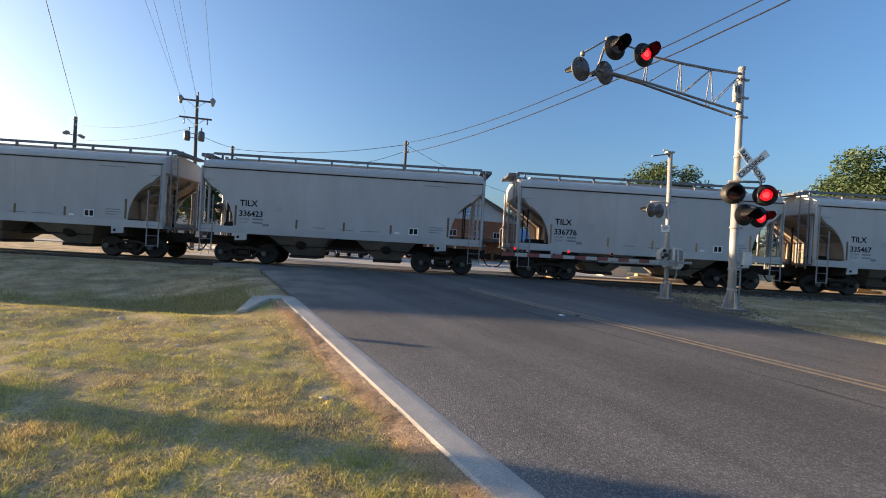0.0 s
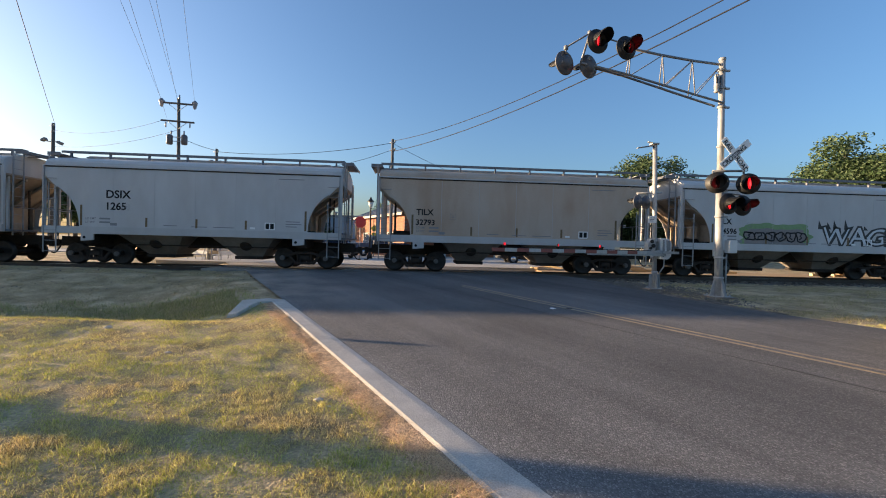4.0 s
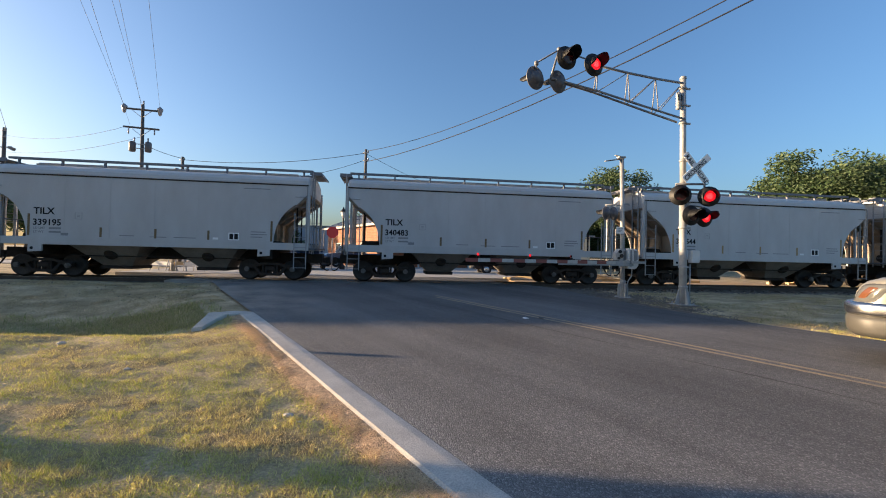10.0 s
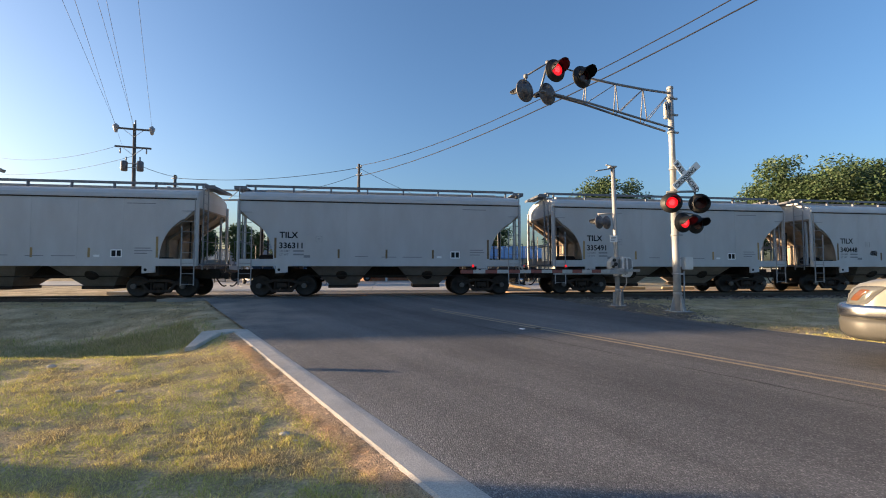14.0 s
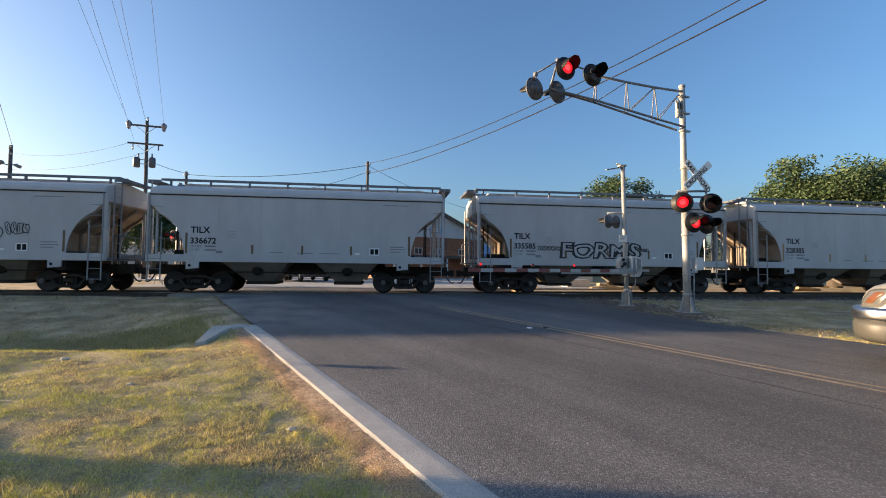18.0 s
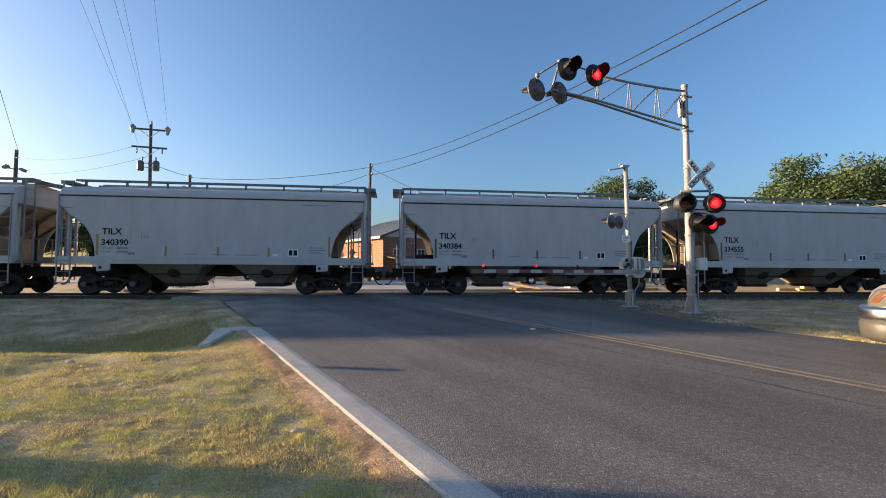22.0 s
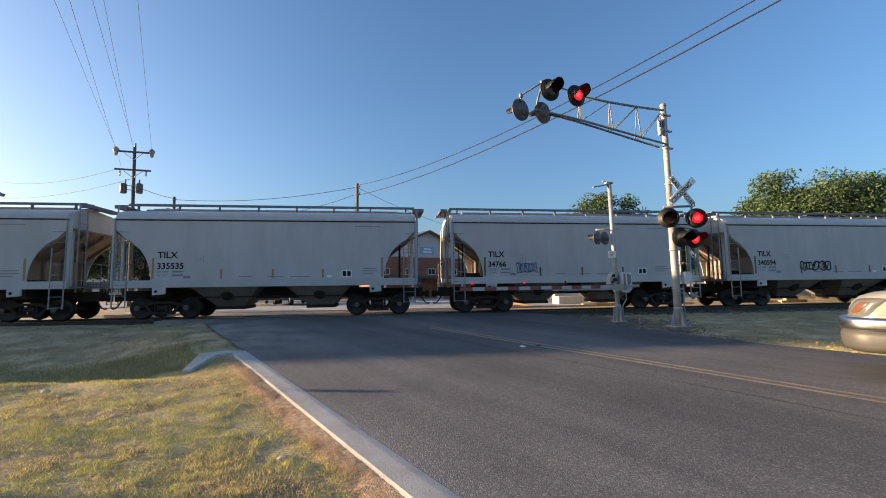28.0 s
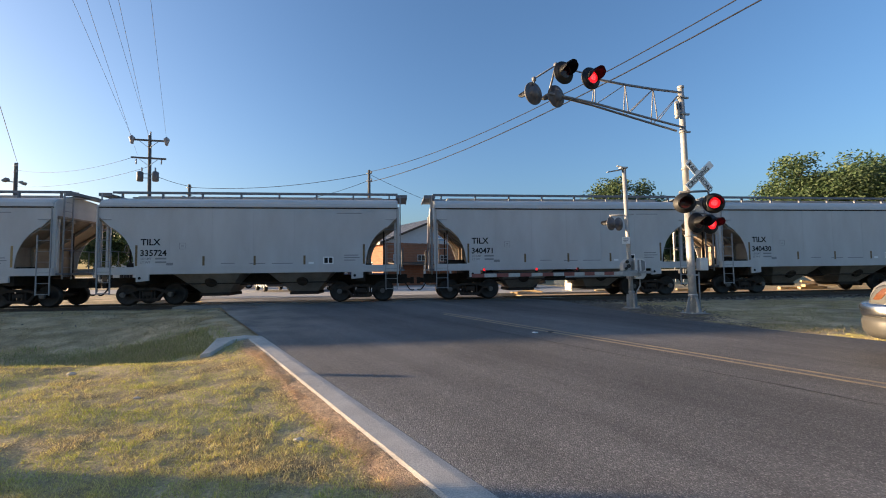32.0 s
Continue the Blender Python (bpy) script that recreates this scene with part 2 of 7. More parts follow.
ARMWHITE = mat("dulled white arm sheeting", (0.55, 0.52, 0.48), 0.6, 0, 0.2, 6, 0.0)
REDLIT = glow("lit red lens", (1.0, 0.012, 0.02), 0.33)
REDCORE = glow("bright core of the red lens", (1.0, 0.045, 0.05), 0.75)
lamp_dots(REDLIT)
lamp_dots(REDCORE)
REDOFF = mat("dark red lens", (0.05, 0.008, 0.010), 0.25, 0, 0.3, 30, 0.05)
WOOD = mat("weathered pole timber", (0.14, 0.128, 0.118), 0.9, 0, 0.4, 4, 0.3, stretch=(6, 6, 0.6))
WIRE = mat("black cable", (0.03, 0.03, 0.035), 0.7, 0, 0.2, 5, 0.0)
PORC = mat("glazed insulator", (0.30, 0.30, 0.32), 0.3, 0, 0.1, 8, 0.0)
RAIL = mat("worn rail steel", (0.10, 0.075, 0.06), 0.6, 0.4, 0.3, 5, 0.1)
RAILTOP = mat("polished rail head", (0.45, 0.44, 0.43), 0.25, 1.0, 0.1, 5, 0.0)
TIE = mat("creosoted tie", (0.075, 0.06, 0.05), 0.9, 0, 0.4, 6, 0.3)
BRICK = mat("orange brick", (0.40, 0.17, 0.095), 0.9, 0, 0.3, 3, 0.1, per=0.2)
MORTAR = mat("mortar joint", (0.30, 0.22, 0.17), 0.95, 0, 0.2, 6, 0.1)
CREAM = mat("cream siding", (0.55, 0.50, 0.42), 0.8, 0, 0.12, 2, 0.05)
TINROOF = mat("grey metal roofing", (0.30, 0.31, 0.33), 0.5, 0.4, 0.2, 2, 0.05)
BLUEROOF = mat("blue metal roofing", (0.19, 0.33, 0.55), 0.45, 0.1, 0.15, 1.5, 0.05)
WALLW = mat("pale painted wall", (0.60, 0.60, 0.58), 0.8, 0, 0.12, 1, 0.05)
GLASS = mat("dark window glass", (0.03, 0.035, 0.045), 0.08, 0, 0.2, 4, 0.0)
TRIM = mat("dark brown trim", (0.10, 0.07, 0.05), 0.7, 0, 0.2, 4, 0.05)
BARK = mat("grey bark", (0.13, 0.105, 0.08), 0.95, 0, 0.4, 6, 0.5, stretch=(4, 4, 0.7))
CARPAINT = mat("champagne car paint", (0.25, 0.24, 0.205), 0.32, 0.1, 0.05, 3, 0.0)
COVER = mat("beige bumper paint", (0.080, 0.076, 0.066), 0.5, 0.1, 0.08, 3, 0.0)
FOOTING = mat("earth-stained concrete", (0.24, 0.20, 0.165), 0.95, 0, 0.3, 5, 0.3)
CHROME = mat("chrome", (0.62, 0.61, 0.58), 0.26, 1.0, 0.05, 5, 0.0)
PLASTIC = mat("dark plastic", (0.05, 0.05, 0.05), 0.6, 0, 0.2, 10, 0.05)
AMBER = mat("amber lamp lens", (0.15, 0.06, 0.028), 0.15, 0, 0.15, 10, 0.0)
CLEAR = mat("clear lamp lens", (0.14, 0.14, 0.13), 0.1, 0.2, 0.1, 10, 0.0)
RUBBER = mat("tyre rubber", (0.02, 0.02, 0.02), 0.85, 0, 0.3, 10, 0.1)
STONE = mat("pale stone", (0.50, 0.47, 0.42), 0.9, 0, 0.3, 10, 0.3)
LEAF = island_mat("sunlit leaves", [(0.036, 0.070, 0.028), (0.070, 0.112, 0.046), (0.125, 0.165, 0.085), (0.054, 0.090, 0.036)], 0.6, 0.22)
BLADE = island_mat("half dry grass", [(0.88, 0.67, 0.31), (0.36, 0.28, 0.10), (0.92, 0.74, 0.40), (0.60, 0.48, 0.18), (0.90, 0.71, 0.36), (0.24, 0.19, 0.07)], 0.75, 0.2,
                   [(0.26, 0.29, 0.05), (0.52, 0.50, 0.12), (0.80, 0.68, 0.29), (0.38, 0.40, 0.08), (0.66, 0.59, 0.20)], 1.3)
WELD = mat("weld seam on grey paint", (0.50, 0.50, 0.49), 0.6, 0, 0.15, 6, 0.0)
DITCH = island_mat("green and dry weeds", [(0.24, 0.29, 0.08), (0.40, 0.39, 0.15), (0.60, 0.49, 0.25), (0.30, 0.33, 0.10)], 0.7, 0.3)
ROADWEED = island_mat("low dry roadside weeds", [(0.20, 0.19, 0.07), (0.40, 0.32, 0.16), (0.56, 0.44, 0.25), (0.15, 0.17, 0.05)], 0.7, 0.2)
DRYFIELD = island_mat("flattened dry field grass", [(0.62, 0.47, 0.27), (0.42, 0.32, 0.16), (0.74, 0.57, 0.35), (0.30, 0.27, 0.12)], 0.8, 0.15)
HOLLOW = island_mat("shaded green grass", [(0.21, 0.225, 0.085), (0.34, 0.315, 0.14), (0.50, 0.42, 0.23), (0.25, 0.255, 0.10)], 0.7, 0.25)
STRAW = island_mat("dry straw", [(0.84, 0.62, 0.38), (0.58, 0.40, 0.23), (0.88, 0.70, 0.46)], 0.8, 0.15)
for dull in (WIRE, BLACK, UNDER, SEAM, TIE):
    dull.node_tree.nodes["Principled BSDF"].inputs["Specular IOR Level"].default_value = 0.15

# ---- mesh helpers ----


def box(bm, x0, x1, y0, y1, z0, z1):
    v = [bm.verts.new(p) for p in ((x0, y0, z0), (x1, y0, z0), (x1, y1, z0), (x0, y1, z0), (x0, y0, z1), (x1, y0, z1), (x1, y1, z1), (x0, y1, z1))]
    for f in ((3, 2, 1, 0), (4, 5, 6, 7), (0, 1, 5, 4), (1, 2, 6, 5), (2, 3, 7, 6), (3, 0, 4, 7)):
        bm.faces.new([v[i] for i in f])


def tube(bm, a, b, r, r2=None, seg=10, caps=True):
    a, b = Vector(a), Vector(b)
    r2 = r if r2 is None else r2
    q = (b - a).to_track_quat("Z", "Y")
    rings = []
    for p, rr in ((a, r), (b, r2)):
        rings.append([bm.verts.new(p + q @ Vector((rr * math.cos(2 * math.pi * i / seg), rr * math.sin(2 * math.pi * i / seg), 0))) for i in range(seg)])
    for i in range(seg):
        j = (i + 1) % seg
        bm.faces.new((rings[0][i], rings[0][j], rings[1][j], rings[1][i])).smooth = seg > 6
    if caps:
        bm.faces.new(rings[0][::-1])
        bm.faces.new(rings[1])


def path_tube(bm, pts, r, seg=6):
    """One unbroken tube along a line of points."""
    pts = [Vector(p) for p in pts]
    rings = []
    for i, p in enumerate(pts):
        d = (pts[min(i + 1, len(pts) - 1)] - pts[max(i - 1, 0)]).normalized()
        u = d.cross(Vector((0, 0, 1)))
        u = d.cross(Vector((0, 1, 0))) if u.length < 0.1 else u
        u.normalize()
        w = d.cross(u)
        rings.append([bm.verts.new(p + (u * math.cos(2 * math.pi * k / seg) + w * math.sin(2 * math.pi * k / seg)) * r) for k in range(seg)])
    for a, b in zip(rings, rings[1:]):
        for i in range(seg):
            j = (i + 1) % seg
            bm.faces.new((a[i], a[j], b[j], b[i])).smooth = True
    bm.faces.new(rings[0][::-1])
    bm.faces.new(rings[-1])


def prism(bm, outline, axis, lo, hi):
    """Extrude a closed outline of 2D points along an axis: 'y' takes (x, z), 'x' takes (y, z), 'z' takes (x, y)."""
    def at(p, d):
        return {"y": (p[0], d, p[1]), "x": (d, p[0], p[1]), "z": (p[0], p[1], d)}[axis]
    lov = [bm.verts.new(at(p, lo)) for p in outline]
    hiv = [bm.verts.new(at(p, hi)) for p in outline]
    n = len(outline)
    for i in range(n):
        j = (i + 1) % n
        bm.faces.new((lov[i], lov[j], hiv[j], hiv[i]))
    bm.faces.new(lov[::-1])
    bm.faces.new(hiv)


def lathe(bm, rows, seg=24, m=None):
    """Turn (radius, height) rows round z."""
    m = m or Matrix()
    rings = [[bm.verts.new(m @ Vector((r * math.cos(2 * math.pi * i / seg), r * math.sin(2 * math.pi * i / seg), z))) for i in range(seg)] for r, z in rows]
    for a, b in zip(rings, rings[1:]):
        for i in range(seg):
            j = (i + 1) % seg
            bm.faces.new((a[i], a[j], b[j], b[i])).smooth = True
    bm.faces.new(rings[0][::-1])
    bm.faces.new(rings[-1])


def mesh_of(name, bm, material, bevel=0.0):
    bmesh.ops.recalc_face_normals(bm, faces=bm.faces)
    if bevel:
        bmesh.ops.bevel(bm, geom=[e for e in bm.edges if e.is_manifold and e.calc_face_angle(0) > 0.6], offset=bevel, segments=2, affect="EDGES", clamp_overlap=True)
    me = bpy.data.meshes.new(name)
    bm.to_mesh(me)
    bm.free()
    me.materials.append(material)
    return me


def part(name, bm, material, parent, label="", bevel=0.0):
    ob = new(name, mesh_of(name, bm, material, bevel))
    ob.parent = parent
    return tagged(ob, label)


def share(name, me, parent, m=None):
    """One more object on a mesh that is already there."""
    ob = new(name, me)
    ob.parent = parent
    if m is not None:
        ob.matrix_basis = m
    return ob


def thing(name, label, category, m=None, group="", kind=""):
    ob = new(name)
    ob.empty_display_size = 0.2
    if m is not None:
        ob.matrix_basis = m
    return tagged(ob, label, category, group, kind)


def setting(name, bm, material, label="", category="", bevel=0.0):
    ob = new(name, mesh_of(name, bm, material, bevel))
    return tagged(ob, label, category, kind="structure")


def B():
    return bmesh.new()


LETTERS = {}


def lettering(text, size, parent, m, material, name="lettering"):
    """Words as a thin mesh of the built-in font, upright in the x-z plane, facing -y."""
    key = (text, size, material.name)
    if key not in LETTERS:
        cu = bpy.data.curves.new("letters", "FONT")
        cu.body, cu.size, cu.extrude, cu.align_x = text, size, 0.0015, "LEFT"
        cu.resolution_u, cu.offset = 3, size * 0.022
        tmp = bpy.data.objects.new("letters", cu)
        me = bpy.data.meshes.new_from_object(tmp)
        bpy.data.objects.remove(tmp)
        me.transform(Matrix.Rotation(radians(90), 4, "X"))
        me.materials.clear()
        me.materials.append(material)
        LETTERS[key] = me
    return share(name, LETTERS[key], parent, m)


# ---- plan: the track runs along x at y = 19; the road crosses it at a slant ----
RAIL_Z, TRACK_Y = 0.35, 19.0
RU, RN = Vector((-0.454, 0.891)), Vector((0.891, 0.454))     # along and across the road
V_CURB, V_LINE = 1.88, 7.45


def smooth(a, b, x):
    t = min(1.0, max(0.0, (x - a) / (b - a)))
    return t * t * (3 - 2 * t)


def road_z(y):
    return 0.017 * y + (RAIL_Z - 0.02 - 0.017 * y) * smooth(14.0, 17.6, y)


def right_edge(y):
    """Across-road place of the road's far edge: it flares before the track."""
    return 11.5 + 1.9 * smooth(9.0, 17.5, y)


def ground_z(x, y):
    v = x * RN.x + y * RN.y
    base = road_z(y) if y < 40 else 0.33
    if y < 17.2:
        left = 0.017 * y - 0.03 + 0.05 * smooth(0.5, -5.0, v)
        ditch = -0.55 * smooth(7.5, 8.9, y + 0.25 * max(0.0, x + 4.5)) * (1 - smooth(11.5, 16.0, y))
        left += ditch * smooth(1.6, -1.6, v - 0.0)
        right = 0.017 * y - 0.03 - 0.08 * smooth(13.5, 17.0, y)
        if v < V_CURB:
            z = left
        elif v > right_edge(y):
            z = min(base - 0.02, right + 0.0) if v > right_edge(y) + 0.6 else base + (right - base) * smooth(0, 0.6, v - right_edge(y)) - 0.02
        else:
            z = base - 0.08
    else:
        z = 0.14
        if V_CURB - 0.5 < v < right_edge(y) + 0.3:
            z = base - 0.08
        elif y > 21.5:
            z = 0.14 + 0.15 * smooth(21.5, 25, y)
    return z

# ---- ground, road, curb, track ----


def spaced(lo, hi, inner_lo, inner_hi, step):
    out = list(np.arange(inner_lo, inner_hi + 1e-6, step))
    d, p = step, inner_hi
    while p < hi:
        d *= 1.25
        p += d
        out.append(p)
    d, p = step, inner_lo
    while p > lo:
        d *= 1.25
        p -= d
        out.insert(0, p)
    return out


def build_ground():
    xs, ys = spaced(-1500, 1500, -14, 14, 0.3), spaced(-800, 1500, 0.5, 22, 0.25)
    verts = []
    for y in ys:
        for x in xs:
            z = ground_z(x, y)
            near = max(0.0, 1 - (abs(x) + abs(y)) / 60)
            z += near * (0.05 * noise.noise((x * 0.7, y * 0.7, 3)) + 0.02 * noise.noise((x * 2.7, y * 2.7, 5)))
            verts.append((x, y, z))
    nx = len(xs)
    faces = [(j * nx + i, j * nx + i + 1, (j + 1) * nx + i + 1, (j + 1) * nx + i) for j in range(len(ys) - 1) for i in range(nx - 1)]
    me = bpy.data.meshes.new("ground")
    me.from_pydata(verts, [], faces)
    for p in me.polygons:
        p.use_smooth = True
    m = mat("dry verge soil and grass", (0.64, 0.49, 0.29), 0.95, 0, 0.6, 1.3, 1.0, second=(0.25, 0.185, 0.09), fine=38)
    me.materials.append(m)
    return tagged(new("ground", me), "uneven dry grass and bare soil ground", "ground", kind="structure")


build_ground()


def across(v, y):
    return (v - y * RN.y) / RN.x


def strip(name, v0, v1, y0, y1, lift, material, label, step=0.4, thick=0.0, category="road"):
    """A strip of the road between two across-road places (numbers or functions of y)."""
    f0 = v0 if callable(v0) else (lambda y: v0)
    f1 = v1 if callable(v1) else (lambda y: v1)
    bm = B()
    n = max(1, round((y1 - y0) / step))
    prev = None
    for i in range(n + 1):
        y = y0 + (y1 - y0) * i / n
        row = []
        for k in range(9):
            v = f0(y) + (f1(y) - f0(y)) * k / 8
            yy = y
            row.append(bm.verts.new((across(v, yy), yy, road_z(yy) + lift)))
        if prev:
            for k in range(8):
                bm.faces.new((prev[k], prev[k + 1], row[k + 1], row[k])).smooth = True
        prev = row
    ob = new(name, mesh_of(name, bm, material))
    return tagged(ob, label, category, kind="structure")


strip("road", V_CURB - 0.02, right_edge, -40, 17.9, 0.0, ASPHALT, "worn grey asphalt road with fine aggregate")
strip("road", V_CURB - 0.3, lambda y: right_edge(17.5), 17.9, 60, -0.004, ASPHALT, "asphalt road going on beyond the railway crossing", step=1.5)
strip("center_line", V_LINE - 0.16, V_LINE - 0.065, -40, 13.2, 0.006, YPAINT, "worn double yellow centre line painted on asphalt", category="road marking")
strip("center_line", V_LINE + 0.065, V_LINE + 0.16, -40, 13.6, 0.006, YPAINT, "worn double yellow centre line painted on asphalt", category="road marking")
strip("road_seam", lambda y: 6.43 + 0.03 * noise.noise((y * 0.9, 1, 4)), lambda y: 6.455 + 0.03 * noise.noise((y * 0.9, 7, 4)), -20, 12.0, 0.005, SEAM, "dark seam running along the asphalt", step=0.2, category="road seam")

# raised markers by the centre line
for mx, my, face in ((3.50, 9.31, DARK), (3.12, 9.30, SIGNW)):
    bm = B()
    prism(bm, [(-0.05, 0), (0.05, 0), (0.035, 0.018), (-0.035, 0.018)], "y", -0.05, 0.05)
    ob = new("road_marker", mesh_of("road_marker", bm, face))
    ob.matrix_basis = pose(mx, my, road_z(my), 0, 0, 27)
    tagged(ob, "small worn raised marker on the asphalt", "road marker", "road markers")


def build_curb():
    """A cast curb in lengths, with a sloping return at its end."""
    prof = [(-0.30, -0.15), (0.03, -0.15), (0.012, 0.001), (-0.03, 0.005), (-0.07, 0.008), (-0.27, 0.012), (-0.30, 0.0)]
    root = thing("curb", "weathered concrete curb along the grass edge", "curb", kind="structure")
    y = -12.0
    while y < 9.95:
        y2 = min(y + 3.0, 10.0)
        bm = B()
        rows = []
        for k in range(7):
            yy = y + 0.0015 + (y2 - y - 0.003) * k / 6
            w = 0.006 * noise.noise((yy * 2, 0, 0))
            rows.append([bm.verts.new((across(V_CURB + v + w, yy + 0.0), yy, road_z(yy) + z)) for v, z in prof])
        for a, b in zip(rows, rows[1:]):
            for i in range(len(prof)):
                j = (i + 1) % len(prof)
                bm.faces.new((a[i], a[j], b[j], b[i]))
        bm.faces.new(rows[0])
        bm.faces.new(rows[-1][::-1])
        part("curb_length", bm, CONC, root)
        y = y2
    # the return: a sloping wing that turns back from the curb's end
    bm = B()
    ex, ey, ez = across(V_CURB, 10.0), 10.0, road_z(10.0)
    top = [(ex + 0.0, ey), (ex - 0.34, ey + 0.02), (ex - 0.80, ey - 0.35), (ex - 0.62, ey - 1.55), (ex - 0.45, ey - 1.5), (ex - 0.38, ey - 0.55), (ex - 0.18, ey - 0.42)]
    hts = [-0.006, 0.022, 0.026, -0.10, -0.08, 0.020, 0.016]
    lo = [bm.verts.new((x, yy, ez - 0.4)) for x, yy in top]
    hi = [bm.verts.new((x, yy, ez + h)) for (x, yy), h in zip(top, hts)]
    for i in range(len(top)):
        j = (i + 1) % len(top)
        bm.faces.new((lo[i], lo[j], hi[j], hi[i]))
    bm.faces.new((hi[0], hi[1], hi[6]))
    bm.faces.new((hi[1], hi[2], hi[5], hi[6]))
    bm.faces.new((hi[2], hi[3], hi[4], hi[5]))
    part("curb_return", bm, CONC, root, "sloping concrete wing at the curb's end", bevel=0.015)


build_curb()


def build_track():
    root = thing("railway_track", "single railway track with steel rails on timber ties", "railway track", kind="structure")
    prof = [(-0.07, -0.17), (0.07, -0.17), (0.07, -0.155), (0.012, -0.135), (0.012, -0.05), (0.036, -0.035), (0.036, -0.004), (-0.036, -0.004), (-0.036, -0.035), (-0.012, -0.05), (-0.012, -0.135), (-0.07, -0.155)]
    for y in (TRACK_Y - 0.75, TRACK_Y + 0.75):
        bm = B()
        prism(bm, [(y + a, RAIL_Z + b) for a, b in prof], "x", -200, 200)
        part("rail", bm, RAIL, root)
        bm = B()
        box(bm, -200, 200, y - 0.034, y + 0.034, RAIL_Z - 0.004, RAIL_Z)
        part("rail_head", bm, RAILTOP, root, "polished running surface")
    bm = B()
    box(bm, -0.115, 0.115, -1.3, 1.3, -0.08, 0.08)
    tie = mesh_of("tie", bm, TIE, 0.008)
    for i in range(160):
        x = -36 + i * 0.55
        if -8.6 < x < 5.4:
            continue
        share("tie", tie, root, pose(x, TRACK_Y + random.uniform(-0.03, 0.03), RAIL_Z - 0.25, 0, 0, random.uniform(-1, 1)))
    # rubber and asphalt panels in the crossing
    for y0, y1 in ((TRACK_Y - 0.66, TRACK_Y + 0.66), (TRACK_Y - 1.7, TRACK_Y - 0.84), (TRACK_Y + 0.84, TRACK_Y + 1.7)):
        for i in range(5):
            bm = B()
            x = -8.4 + i * 2.7
            box(bm, x, x + 2.68, y0, y1, RAIL_Z - 0.12, RAIL_Z - 0.012)
            part("crossing_panel", bm, SEAM if y0 > TRACK_Y - 0.8 and y1 < TRACK_Y + 0.8 else ASPHALT, root, "", 0.006)


build_track()


def build_ballast():
    """Loose stones on the trackbed and along the road's flank."""
    rng = np.random.default_rng(4)
    base = [(-1, -1, -1), (1, -1, -0.8), (0.9, 1, -1), (-1, 0.8, -0.9), (-0.6, -0.7, 0.9), (0.7, -0.5, 0.8), (0.6, 0.7, 1), (-0.7, 0.5, 0.7)]
    quads = [(3, 2, 1, 0), (4, 5, 6, 7), (0, 1, 5, 4), (1, 2, 6, 5), (2, 3, 7, 6), (3, 0, 4, 7)]
    verts, faces = [], []

    def stone(x, y, z, r):
        q = Euler(rng.uniform(0, 6.28, 3)).to_matrix()
        n = len(verts)
        s = rng.uniform(0.6, 1.2, 3) * r
        for p in base:
            w = q @ Vector((p[0] * s[0], p[1] * s[1], p[2] * s[2]))
            verts.append((x + w.x, y + w.y, z + w.z))
        faces.extend(tuple(n + i for i in f) for f in quads)
    for _ in range(9000):
        x, y = rng.uniform(-26, 28), TRACK_Y + rng.uniform(-2.6, 2.2)
        v = x * RN.x + y * RN.y
        if 1.4 < v < 13.6:
            continue
        stone(x, y, 0.155 + 0.03 * (1 - abs(y - TRACK_Y) / 3), rng.uniform(0.025, 0.05))
    for _ in range(9000):
        y = rng.uniform(9.2, 17.6)
        v = right_edge(y) + abs(rng.normal(0, 0.3 + 0.6 * smooth(9, 13, y))) + 0.02
        x = across(v, y)
        stone(x, y, ground_z(x, y) + 0.004, rng.uniform(0.005, 0.012 + 0.022 * smooth(9, 13, y)))
    for _ in range(260):
        x, y = rng.uniform(-18, -5), rng.uniform(13.2, 17.2)
        stone(x, y, ground_z(x, y) + 0.005, rng.uniform(0.008, 0.02))
    me = bpy.data.meshes.new("ballast")
    me.from_pydata(verts, [], faces)
    me.materials.append(mat("grey ballast stone", (0.24, 0.21, 0.18), 0.9, 0, 0.4, 4, 0.2, second=(0.09, 0.08, 0.07)))
    tagged(new("ballast", me), "loose grey ballast stones along the track", "ballast", kind="stuff")


build_ballast()


